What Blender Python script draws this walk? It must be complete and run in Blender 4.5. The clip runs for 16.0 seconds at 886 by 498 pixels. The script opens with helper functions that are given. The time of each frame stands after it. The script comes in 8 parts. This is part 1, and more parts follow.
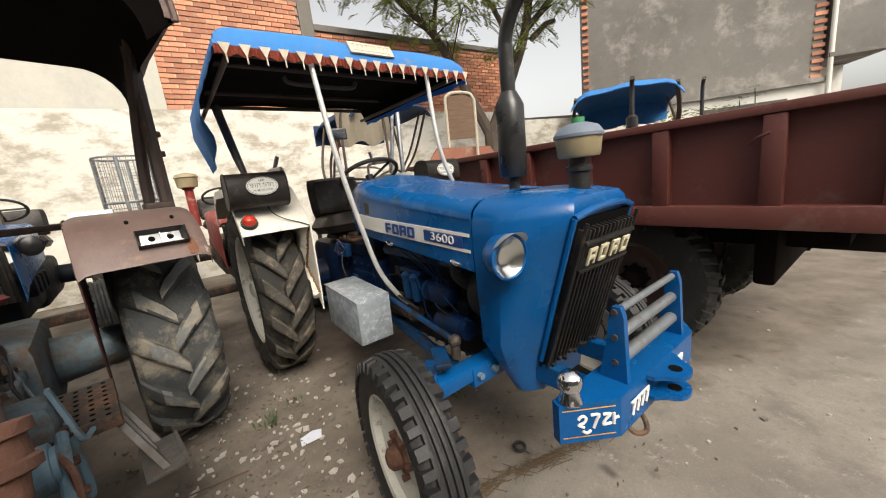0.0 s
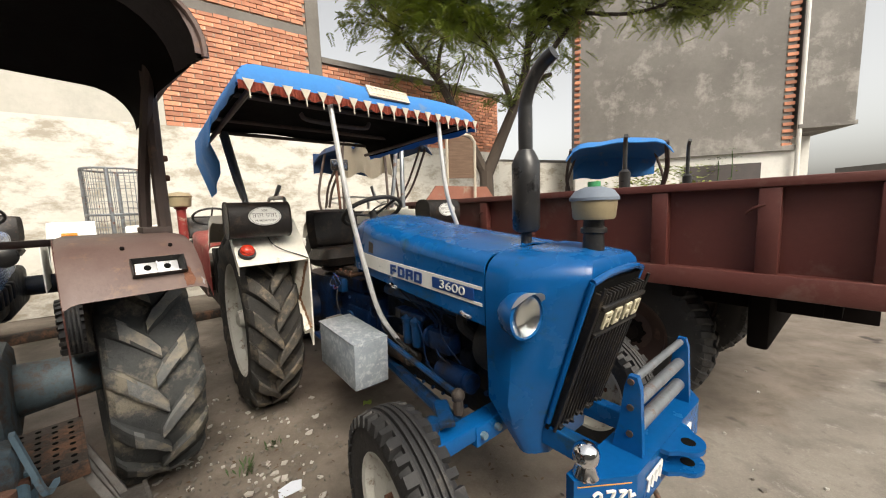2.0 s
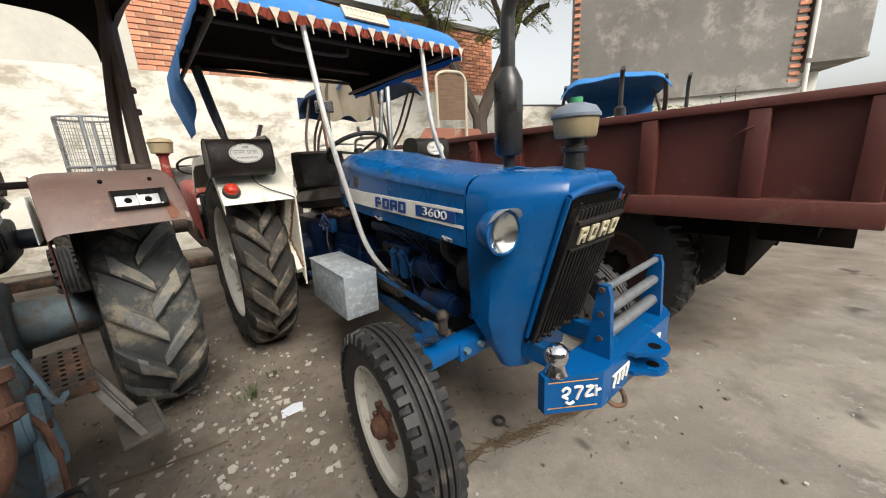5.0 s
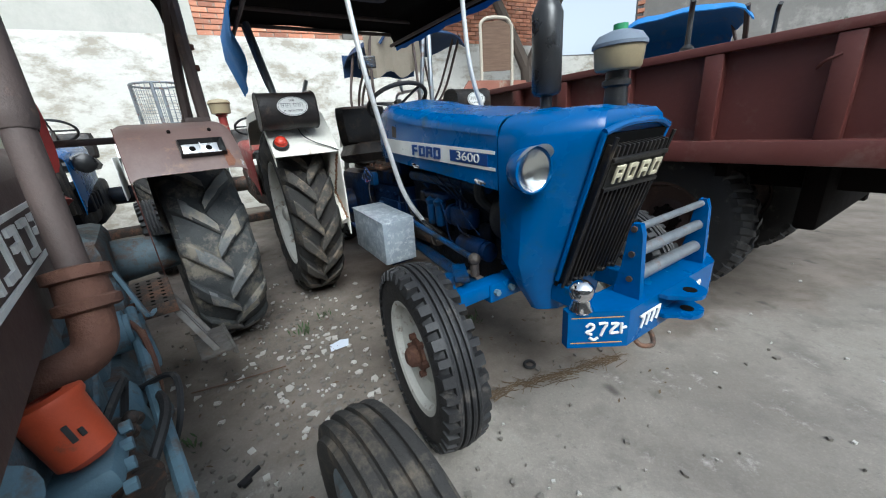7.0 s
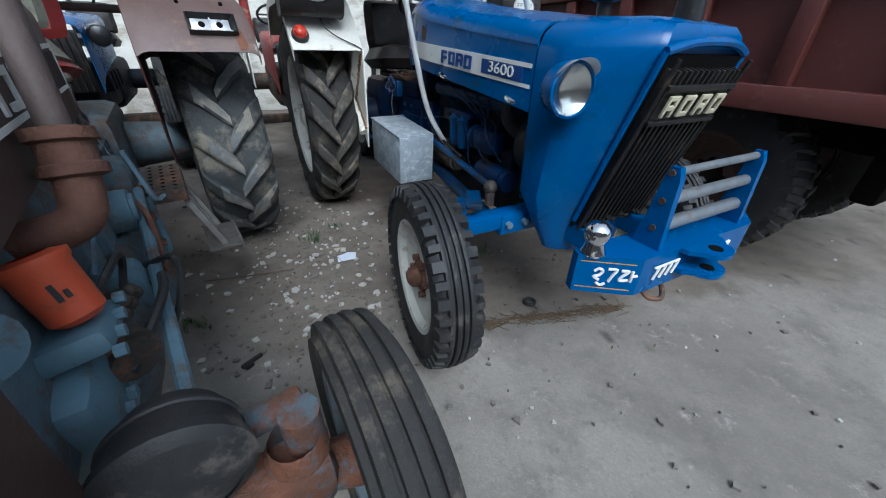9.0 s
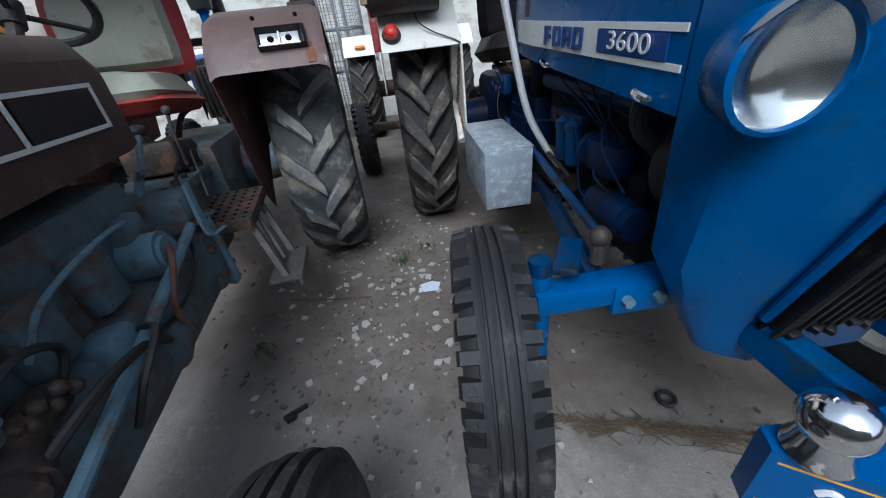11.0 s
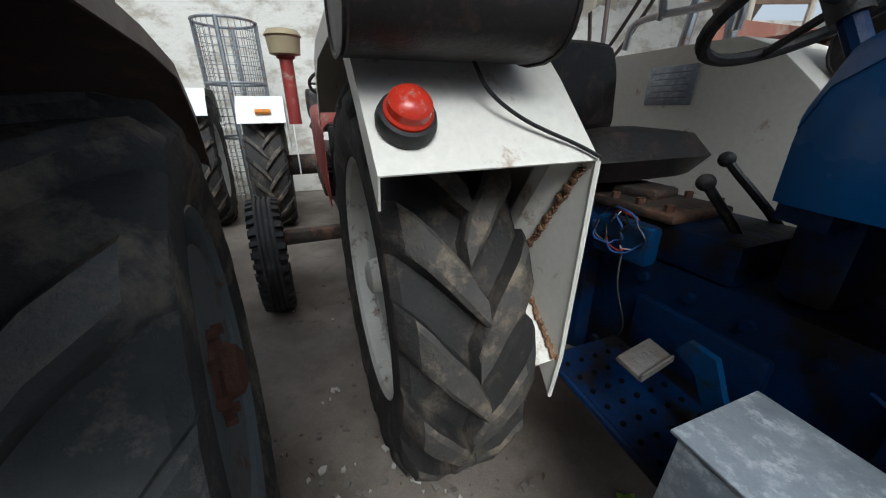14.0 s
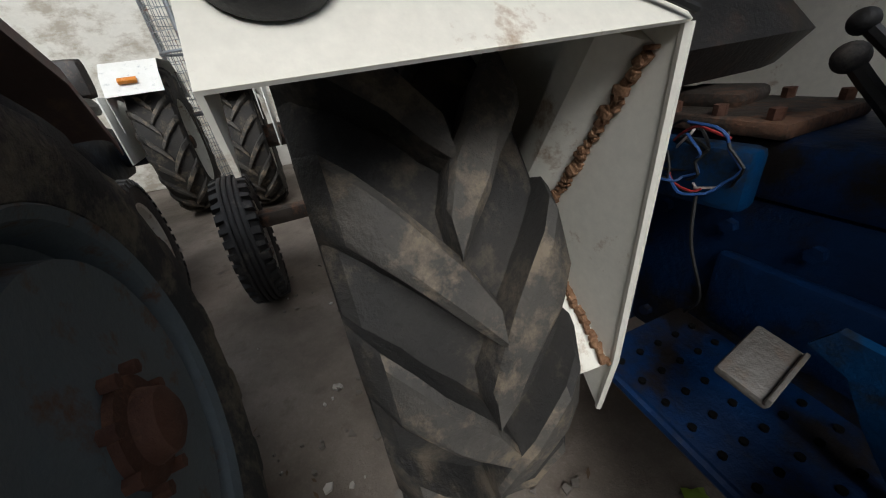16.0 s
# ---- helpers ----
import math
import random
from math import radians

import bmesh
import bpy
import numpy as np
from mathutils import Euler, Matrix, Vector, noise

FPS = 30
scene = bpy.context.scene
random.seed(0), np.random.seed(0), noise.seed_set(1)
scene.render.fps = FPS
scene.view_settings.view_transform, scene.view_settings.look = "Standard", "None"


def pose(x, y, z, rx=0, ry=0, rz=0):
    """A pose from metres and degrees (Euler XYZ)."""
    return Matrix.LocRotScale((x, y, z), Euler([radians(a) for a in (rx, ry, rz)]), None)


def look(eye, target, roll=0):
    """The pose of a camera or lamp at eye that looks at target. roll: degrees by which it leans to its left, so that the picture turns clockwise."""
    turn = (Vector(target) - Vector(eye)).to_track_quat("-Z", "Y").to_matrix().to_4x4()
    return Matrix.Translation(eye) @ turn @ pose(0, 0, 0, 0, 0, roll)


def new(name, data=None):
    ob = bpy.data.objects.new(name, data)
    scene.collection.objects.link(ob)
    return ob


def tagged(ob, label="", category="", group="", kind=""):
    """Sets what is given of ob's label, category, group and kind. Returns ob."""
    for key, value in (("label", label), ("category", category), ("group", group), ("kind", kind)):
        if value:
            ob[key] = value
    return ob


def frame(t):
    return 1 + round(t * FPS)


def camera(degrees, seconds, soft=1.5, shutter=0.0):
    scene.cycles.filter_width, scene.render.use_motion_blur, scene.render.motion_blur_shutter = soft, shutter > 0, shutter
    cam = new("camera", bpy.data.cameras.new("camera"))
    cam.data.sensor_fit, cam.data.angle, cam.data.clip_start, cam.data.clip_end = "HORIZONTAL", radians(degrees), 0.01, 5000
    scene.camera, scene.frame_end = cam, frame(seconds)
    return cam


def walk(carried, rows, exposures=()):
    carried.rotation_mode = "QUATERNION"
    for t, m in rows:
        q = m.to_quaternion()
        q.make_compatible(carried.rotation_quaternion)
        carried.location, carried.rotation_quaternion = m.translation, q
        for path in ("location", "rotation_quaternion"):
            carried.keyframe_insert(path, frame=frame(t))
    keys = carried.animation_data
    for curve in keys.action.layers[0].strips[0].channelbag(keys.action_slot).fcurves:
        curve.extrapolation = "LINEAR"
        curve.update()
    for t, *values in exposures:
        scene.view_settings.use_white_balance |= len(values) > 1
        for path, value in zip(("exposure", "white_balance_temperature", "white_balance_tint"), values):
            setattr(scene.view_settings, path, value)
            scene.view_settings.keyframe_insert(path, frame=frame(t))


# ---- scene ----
cam = camera(103.4, 16.0, 1.1)
PATH = [
    (0, (0.238, 0.499, 1.331), (0.108, 2.455, 0.938), -6.4),
    (0.5, (0.192, 0.511, 1.333), (0.092, 2.461, 0.9), -4.1),
    (1, (0.148, 0.535, 1.347), (0.04, 2.481, 0.901), -4.1),
    (1.5, (0.139, 0.534, 1.368), (0.068, 2.498, 0.996), -3.0),
    (2, (0.138, 0.522, 1.409), (0.106, 2.508, 1.182), -2.1),
    (2.5, (0.146, 0.527, 1.424), (0.197, 2.515, 1.207), -2.2),
    (3, (0.14, 0.516, 1.446), (0.145, 2.513, 1.341), -3.0),
    (3.5, (0.16, 0.513, 1.429), (0.178, 2.509, 1.295), -4.6),
    (4, (0.18, 0.513, 1.38), (0.234, 2.491, 1.091), -5.2),
    (6.5, (0.209, 0.439, 1.241), (-0.008, 2.334, 0.642), -1.9),
    (7, (0.242, 0.433, 1.221), (-0.049, 2.298, 0.561), -4.8),
    (7.5, (0.279, 0.428, 1.178), (-0.057, 2.257, 0.441), -3.5),
    (8, (0.262, 0.425, 1.18), (-0.091, 2.181, 0.292), 0.8),
    (8.2, (0.256, 0.422, 1.184), (-0.093, 2.156, 0.249), 1.7),
    (10.3, (0.348, 0.709, 1.138), (-0.159, 2.352, 0.116), -2.5),
    (10.5, (0.368, 0.755, 1.16), (-0.269, 2.381, 0.186), -1.3),
    (11, (0.296, 0.996, 1.135), (-0.753, 2.367, 0.125), -7.2),
    (11.5, (0.046, 1.262, 1.214), (-1.155, 2.622, 0.38), -10.3),
    (12, (-0.173, 1.504, 1.22), (-1.518, 2.854, 0.615), -7.7),
    (12.5, (-0.439, 1.74, 1.237), (-1.783, 3.07, 0.585), -8.8),
    (13, (-0.693, 1.882, 1.225), (-1.768, 3.359, 0.41), -5.2),
    (13.5, (-0.787, 1.935, 1.233), (-1.526, 3.589, 0.386), 2.6),
    (14, (-0.813, 2.043, 1.21), (-1.431, 3.793, 0.464), -0.5),
    (14.5, (-0.836, 2.184, 1.177), (-1.504, 3.87, 0.335), -5.8),
    (15, (-0.863, 2.281, 1.148), (-1.584, 3.92, 0.257), -8.7),
    (15.5, (-0.869, 2.31, 1.14), (-1.571, 3.943, 0.223), -9.1),
    (16, (-0.859, 2.316, 1.122), (-1.518, 3.941, 0.16), -8.4),
]
EXPOSURES = [(0, 1.08, 7000, 9), (4.2, 1.12, 7000, 9), (6.3, 1.08, 5900, 4), (8.2, 0.9, 5300, 3), (10.5, 0.58, 5200, 6), (12.0, 0.58, 5250, 5), (12.5, 0.56, 5350, 4), (13.0, 0.46, 5050, 2), (14.5, 0.52, 5950, 7), (16, 0.34, 6050, 8)]
walk(cam, [(t, look(eye, target, roll)) for t, eye, target, roll in PATH], EXPOSURES)

# ---- world and light: bright overcast late afternoon ----
SUN_EL, SUN_AZ = 46.0, 152.0
world = bpy.data.worlds.new("overcast_sky")
scene.world = world
world.use_nodes = True
wn, wl = world.node_tree.nodes, world.node_tree.links
sky = wn.new("ShaderNodeTexSky")
sky.sky_type, sky.sun_disc = "NISHITA", False
sky.sun_elevation, sky.sun_rotation = radians(SUN_EL), radians(SUN_AZ)
sky.dust_density, sky.air_density = 4.0, 1.0
pale = wn.new("ShaderNodeHueSaturation")
pale.inputs["Saturation"].default_value = 0.22
wl.new(sky.outputs[0], pale.inputs["Color"])
wl.new(pale.outputs[0], wn["Background"].inputs["Color"])
wn["Background"].inputs["Strength"].default_value = 0.115
sun = new("sun", bpy.data.lights.new("sun", "SUN"))
sun.data.energy, sun.data.angle, sun.data.color = 1.5, radians(32), (1.0, 0.93, 0.84)
saz = radians(SUN_AZ)
sun.matrix_world = look((10 * math.sin(saz), 10 * math.cos(saz), 10 * math.tan(radians(SUN_EL))), (0, 0, 0))


# ---- materials ----
def mat(name, col, rough=0.6, metal=0.0, alt=None, amount=0.5, scale=6.0, dirt=None, dirt_amount=0.0, dirt_scale=3.0, bump=0.15, bump_scale=60.0, spec=0.5, emit=0.0, stretch=(1, 1, 1), detail=5.0):
    """A worn surface: a base colour that drifts to a second one, dirt patches, fine grain and relief."""
    m = bpy.data.materials.new(name)
    m.use_nodes = True
    n, l = m.node_tree.nodes, m.node_tree.links
    b = n["Principled BSDF"]
    tc = n.new("ShaderNodeTexCoord")
    mp = n.new("ShaderNodeMapping")
    mp.inputs["Scale"].default_value = stretch
    l.new(tc.outputs["Object"], mp.inputs["Vector"])

    def nz(sc, det=detail, ro=0.6):
        t = n.new("ShaderNodeTexNoise")
        t.inputs["Scale"].default_value, t.inputs["Detail"].default_value, t.inputs["Roughness"].default_value = sc, det, ro
        l.new(mp.outputs[0], t.inputs["Vector"])
        return t.outputs["Fac"]

    def ramp(src, a, c):
        r = n.new("ShaderNodeMapRange")
        r.inputs["From Min"].default_value, r.inputs["From Max"].default_value = a, c
        l.new(src, r.inputs["Value"])
        return r.outputs[0]

    def mix(fac, a, c):
        x = n.new("ShaderNodeMix")
        x.data_type = "RGBA"
        l.new(fac, x.inputs["Factor"])
        for sock, v in ((x.inputs[6], a), (x.inputs[7], c)):
            if isinstance(v, tuple):
                sock.default_value = (*v, 1)
            else:
                l.new(v, sock)
        return x.outputs[2]

    alt = alt or tuple(min(1, c * 0.72) for c in col)
    big = ramp(nz(scale), 0.5 - 0.28 / (amount + 0.3), 0.5 + 0.28 / (amount + 0.3))
    c = mix(big, col, tuple(col[i] + (alt[i] - col[i]) * min(1, amount * 2) for i in range(3)))
    fine = nz(scale * 14, 3.0, 0.7)
    lo, hi = tuple(0.86 for _ in range(3)), tuple(1.1 for _ in range(3))
    g = n.new("ShaderNodeMix")
    g.data_type, g.blend_type = "RGBA", "MULTIPLY"
    g.inputs["Factor"].default_value = 1.0
    l.new(c, g.inputs[6])
    l.new(mix(fine, lo, hi), g.inputs[7])
    c = g.outputs[2]
    rr = n.new("ShaderNodeMapRange")
    rr.inputs["To Min"].default_value, rr.inputs["To Max"].default_value = max(0.03, rough - 0.12), min(1, rough + 0.15)
    l.new(big, rr.inputs["Value"])
    if dirt and dirt_amount > 0:
        d = nz(dirt_scale, 8.0, 0.72)
        edge = 0.66 - 0.28 * dirt_amount
        f = ramp(d, edge - 0.05, edge + 0.07)
        c = mix(f, c, dirt)
        if metal > 0.2:
            mm = n.new("ShaderNodeMapRange")
            mm.inputs["To Min"].default_value, mm.inputs["To Max"].default_value = metal, 0.05
            l.new(f, mm.inputs["Value"])
            l.new(mm.outputs[0], b.inputs["Metallic"])
    l.new(c, b.inputs["Base Color"])
    l.new(rr.outputs[0], b.inputs["Roughness"])
    if not b.inputs["Metallic"].is_linked:
        b.inputs["Metallic"].default_value = metal
    b.inputs["Specular IOR Level"].default_value = spec
    if bump:
        bp = n.new("ShaderNodeBump")
        bp.inputs["Strength"].default_value, bp.inputs["Distance"].default_value = bump, 0.01
        l.new(nz(bump_scale, 4.0, 0.65), bp.inputs["Height"])
        l.new(bp.outputs[0], b.inputs["Normal"])
    if emit:
        b.inputs["Emission Color"].default_value, b.inputs["Emission Strength"].default_value = (*col, 1), emit
    return m


DUST, RUST, SOIL = (0.30, 0.25, 0.19), (0.16, 0.06, 0.03), (0.14, 0.11, 0.085)
M = dict(
    blue=mat("blue_paint", (0.0005, 0.068, 0.232), 0.24, 0, (0.0007, 0.088, 0.285), 0.5, 3, (0.02, 0.06, 0.095), 0.12, 5, 0.05, 90, 0.35),
    # grimy blue with the canopy's shade worked into its base colour
    blue_old=mat("shade_dark_grimy_blue", (0.001, 0.024, 0.095), 0.5, 0, (0.001, 0.008, 0.030), 0.7, 7, (0.010, 0.008, 0.007), 0.42, 6, 0.4, 45, 0.25),
    # oily casting, base lowered to hold the shade under a bonnet
    engine=mat("shade_dark_oily_casting", (0.0015, 0.008, 0.022), 0.6, 0, (0.002, 0.002, 0.003), 0.8, 9, (0.007, 0.006, 0.005), 0.45, 8, 0.5, 40, 0.2),
    white=mat("cream_white_paint", (0.86, 0.835, 0.75), 0.45, 0, (0.78, 0.75, 0.66), 0.5, 4, (0.33, 0.20, 0.10), 0.05, 9, 0.06, 70),
    rusty_white=mat("rust_bitten_seam", (0.30, 0.17, 0.09), 0.85, 0, (0.12, 0.05, 0.025), 0.8, 30, None, 0, 3, 0.8, 120),
    brown=mat("faded_maroon_paint", (0.098, 0.054, 0.048), 0.5, 0, (0.165, 0.118, 0.104), 0.7, 6, (0.21, 0.125, 0.08), 0.28, 8, 0.12, 60),
    brown_dark=mat("dark_brown_paint", (0.042, 0.021, 0.018), 0.5, 0, (0.066, 0.040, 0.034), 0.6, 5, (0.13, 0.08, 0.06), 0.15, 9, 0.12, 60),
    red_in=mat("rust_red_primer", (0.10, 0.03, 0.022), 0.75, 0, (0.05, 0.022, 0.018), 0.7, 7, DUST, 0.12, 9, 0.25, 45),
    trailer=mat("oxide_red_paint", (0.090, 0.0195, 0.0155), 0.55, 0, (0.112, 0.033, 0.026), 0.6, 2.5, (0.135, 0.07, 0.058), 0.20, 2.2, 0.12, 50),
    trailer_top=mat("sunbleached_red_paint", (0.30, 0.12, 0.08), 0.7, 0, (0.22, 0.09, 0.06), 0.5, 4, DUST, 0.2, 6, 0.15, 50),
    rubber=mat("dark_rubber", (0.022, 0.022, 0.022), 0.75, 0, (0.046, 0.043, 0.039), 0.9, 6, (0.105, 0.088, 0.068), 0.34, 7, 0.5, 70, 0.25),
    rubber_worn=mat("dusty_worn_tread", (0.050, 0.048, 0.045), 0.8, 0, (0.105, 0.096, 0.083), 0.9, 9, (0.18, 0.147, 0.108), 0.40, 11, 0.6, 55, 0.25),
    rubber_dusty=mat("grimy_rubber", (0.040, 0.044, 0.047), 0.8, 0, (0.085, 0.088, 0.086), 0.9, 6, (0.20, 0.18, 0.145), 0.40, 5, 0.6, 50, 0.25),
    rubber_dusty_worn=mat("mud_caked_tread", (0.11, 0.118, 0.125), 0.85, 0, (0.19, 0.19, 0.18), 0.9, 8, (0.27, 0.245, 0.20), 0.42, 6, 0.7, 45, 0.25),
    bare_steel=mat("scuffed_bare_steel", (0.15, 0.143, 0.135), 0.6, 0.3, (0.09, 0.08, 0.07), 0.8, 20, (0.10, 0.075, 0.055), 0.3, 18, 0.4, 60),
    rubber_black=mat("black_rubber", (0.011, 0.011, 0.012), 0.6, 0, (0.021, 0.021, 0.022), 0.6, 9, (0.09, 0.08, 0.07), 0.15, 9, 0.25, 80),
    rim_white=mat("white_rim_paint", (0.62, 0.62, 0.57), 0.5, 0, (0.48, 0.47, 0.42), 0.6, 7, (0.16, 0.09, 0.05), 0.2, 12, 0.15, 60),
    rim_grey=mat("blue_grey_rim_paint", (0.115, 0.15, 0.178), 0.5, 0, (0.165, 0.20, 0.22), 0.6, 6, (0.14, 0.075, 0.045), 0.25, 10, 0.2, 60),
    tin=mat("galvanised_sheet", (0.36, 0.41, 0.45), 0.42, 0.35, (0.25, 0.29, 0.33), 0.9, 16, (0.47, 0.51, 0.54), 0.40, 34, 0.2, 45),
    bright_tin=mat("bright_tin", (0.62, 0.63, 0.64), 0.3, 0.6, (0.45, 0.45, 0.45), 0.6, 18, (0.25, 0.17, 0.11), 0.12, 24, 0.1, 60),
    rust_bare=mat("bare_orange_rust", (0.20, 0.085, 0.045), 0.85, 0, (0.135, 0.055, 0.034), 0.8, 22, (0.26, 0.14, 0.085), 0.2, 30, 0.5, 90),
    primer=mat("pale_primer", (0.33, 0.35, 0.37), 0.7, 0, (0.20, 0.17, 0.16), 0.7, 40, (0.16, 0.08, 0.05), 0.3, 40, 0.4, 90),
    steel=mat("grey_steel", (0.30, 0.32, 0.34), 0.45, 0.6, (0.16, 0.18, 0.2), 0.7, 8, RUST, 0.25, 12, 0.15, 60),
    silver=mat("silver_painted_pipe", (0.62, 0.63, 0.63), 0.4, 0.35, (0.48, 0.48, 0.47), 0.5, 8, (0.2, 0.16, 0.12), 0.08, 20, 0.06, 60),
    reflector=mat("lamp_reflector", (0.80, 0.80, 0.78), 0.16, 1.0, (0.62, 0.60, 0.55), 0.3, 9, None, 0, 3, 0.0, 60),
    chrome=mat("chrome", (0.82, 0.83, 0.85), 0.08, 1.0, (0.7, 0.7, 0.72), 0.3, 9, (0.25, 0.2, 0.15), 0.05, 30, 0.02, 60),
    black=mat("black_paint", (0.008, 0.008, 0.009), 0.3, 0, (0.03, 0.03, 0.03), 0.5, 8, (0.10, 0.09, 0.08), 0.1, 14, 0.1, 60),
    grille=mat("black_grille", (0.006, 0.006, 0.007), 0.4, 0, (0.014, 0.012, 0.010), 0.6, 14, (0.06, 0.045, 0.03), 0.18, 14, 0.2, 60),
    # near-black base: the shade of undersides is put into the colour
    shade_black=mat("shade_black_underside", (0.005, 0.004, 0.004), 0.9, 0, (0.010, 0.007, 0.006), 0.5, 8, None, 0, 3, 0.2, 40, 0.1),
    vinyl=mat("black_vinyl", (0.010, 0.009, 0.009), 0.45, 0, (0.022, 0.018, 0.016), 0.6, 7, (0.055, 0.036, 0.026), 0.3, 12, 0.3, 90, 0.35),
    seat_cloth=mat("sage_seat_cloth", (0.42, 0.42, 0.33), 0.85, 0, (0.33, 0.33, 0.26), 0.6, 8, (0.22, 0.19, 0.13), 0.15, 7, 0.2, 140),
    seat_red=mat("red_seat_piping", (0.36, 0.035, 0.03), 0.6, 0, (0.24, 0.03, 0.025), 0.5, 12, None, 0, 3, 0.15, 90),
    canvas=mat("blue_canvas", (0.022, 0.16, 0.46), 0.75, 0, (0.03, 0.20, 0.52), 0.5, 4, (0.09, 0.19, 0.36), 0.2, 6, 0.2, 160),
    canvas_dark=mat("navy_canvas", (0.010, 0.030, 0.085), 0.75, 0, (0.015, 0.05, 0.13), 0.5, 4, None, 0, 3, 0.2, 160),
    cloth_cream=mat("cream_cloth", (0.52, 0.47, 0.38), 0.9, 0, (0.42, 0.37, 0.29), 0.5, 5, None, 0, 3, 0.3, 120),
    cloth_grey=mat("grey_cloth", (0.36, 0.36, 0.33), 0.9, 0, (0.28, 0.28, 0.26), 0.5, 5, None, 0, 3, 0.3, 120),
    fringe=mat("orange_red_fringe", (0.42, 0.09, 0.05), 0.85, 0, (0.30, 0.05, 0.03), 0.6, 30, None, 0, 3, 0.4, 200),
    tassel=mat("cream_lace", (0.66, 0.60, 0.50), 0.9, 0, (0.5, 0.42, 0.33), 0.6, 30, None, 0, 3, 0.4, 200),
    paint_white=mat("white_lettering", (0.78, 0.78, 0.75), 0.5, 0, (0.66, 0.66, 0.62), 0.5, 14, (0.4, 0.42, 0.42), 0.1, 20, 0.05, 60),
    paint_blue=mat("blue_lettering", (0.010, 0.06, 0.25), 0.4, 0, None, 0.4, 14, None, 0, 3, 0.05, 60),
    paint_black=mat("black_lettering", (0.012, 0.012, 0.012), 0.5, 0, None, 0.3, 14, None, 0, 3, 0.03, 60),
    cream_badge=mat("cream_badge", (0.60, 0.56, 0.40), 0.5, 0, (0.45, 0.40, 0.28), 0.5, 20, None, 0, 3, 0.05, 60),
    red_lens=mat("red_lens", (0.62, 0.045, 0.022), 0.22, 0, (0.50, 0.03, 0.015), 0.4, 12, DUST, 0.1, 16, 0.05, 60),
    amber=mat("amber_lens", (0.62, 0.22, 0.03), 0.25, 0, None, 0.3, 12, None, 0, 3, 0.05, 60),
    orange=mat("orange_enamel", (0.60, 0.10, 0.035), 0.4, 0, (0.48, 0.07, 0.03), 0.5, 8, (0.15, 0.08, 0.05), 0.1, 14, 0.06, 60),
    grey_blue=mat("grimy_slate_paint", (0.105, 0.160, 0.195), 0.6, 0, (0.055, 0.072, 0.082), 0.8, 7, (0.085, 0.058, 0.043), 0.46, 9, 0.6, 40),
    pale_blue=mat("pale_blue_paint", (0.13, 0.22, 0.28), 0.55, 0, (0.09, 0.15, 0.19), 0.6, 8, (0.10, 0.07, 0.05), 0.3, 10, 0.2, 50),
    grease=mat("greasy_iron", (0.065, 0.052, 0.043), 0.65, 0.2, (0.028, 0.024, 0.021), 0.8, 9, (0.17, 0.09, 0.055), 0.35, 9, 0.5, 45),
    rust=mat("rusty_iron", (0.15, 0.065, 0.04), 0.8, 0.1, (0.08, 0.04, 0.028), 0.8, 10, (0.20, 0.10, 0.06), 0.25, 12, 0.5, 60),
    axle_rust=mat("flaking_rust_on_slate", (0.17, 0.062, 0.028), 0.8, 0.1, (0.075, 0.045, 0.034), 0.9, 14, (0.085, 0.12, 0.145), 0.45, 13, 0.8, 60),
    post=mat("weathered_post", (0.06, 0.045, 0.04), 0.65, 0.1, (0.11, 0.08, 0.07), 0.7, 8, (0.16, 0.10, 0.07), 0.15, 12, 0.25, 60),
    wood=mat("worn_wood", (0.16, 0.10, 0.06), 0.8, 0, (0.10, 0.06, 0.04), 0.6, 8, None, 0, 3, 0.3, 60, stretch=(1, 8, 8)),
    yellow=mat("loader_yellow", (0.62, 0.32, 0.035), 0.5, 0, (0.50, 0.25, 0.03), 0.5, 5, RUST, 0.15, 8, 0.1, 50),
    bucket=mat("worn_bucket_steel", (0.20, 0.10, 0.075), 0.5, 0.3, (0.34, 0.22, 0.17), 0.7, 6, (0.1, 0.05, 0.04), 0.3, 8, 0.35, 30),
    red_paint=mat("red_tractor_paint", (0.30, 0.03, 0.025), 0.5, 0, (0.2, 0.03, 0.025), 0.6, 7, DUST, 0.2, 9, 0.1, 60),
    plaster_white=mat("flaking_whitewash", (0.66, 0.645, 0.59), 0.9, 0, (0.57, 0.55, 0.49), 0.6, 0.9, (0.36, 0.325, 0.265), 0.46, 1.6, 0.5, 14, stretch=(1, 1, 1.8)),
    plaster_grey=mat("bare_cement_plaster", (0.50, 0.485, 0.43), 0.92, 0, (0.42, 0.41, 0.365), 0.6, 0.7, (0.50, 0.48, 0.43), 0.3, 1.1, 0.5, 10),
    plaster_house=mat("stained_cement_render", (0.215, 0.203, 0.186), 0.92, 0, (0.135, 0.127, 0.117), 0.8, 0.55, (0.29, 0.276, 0.252), 0.34, 1.3, 0.5, 12),
    lime=mat("pale_painted_wall", (0.72, 0.71, 0.67), 0.85, 0, (0.62, 0.61, 0.57), 0.5, 0.8, None, 0, 3, 0.15, 20),
    mortar=mat("grey_mortar", (0.36, 0.31, 0.26), 0.95, 0, (0.28, 0.24, 0.2), 0.6, 3, None, 0, 3, 0.5, 40),
    concrete_dark=mat("weathered_concrete", (0.20, 0.185, 0.165), 0.9, 0, (0.12, 0.11, 0.10), 0.7, 1.5, None, 0, 3, 0.4, 18),
    shutter=mat("dark_shutter", (0.05, 0.045, 0.045), 0.6, 0, (0.09, 0.075, 0.07), 0.5, 3, None, 0, 3, 0.1, 30),
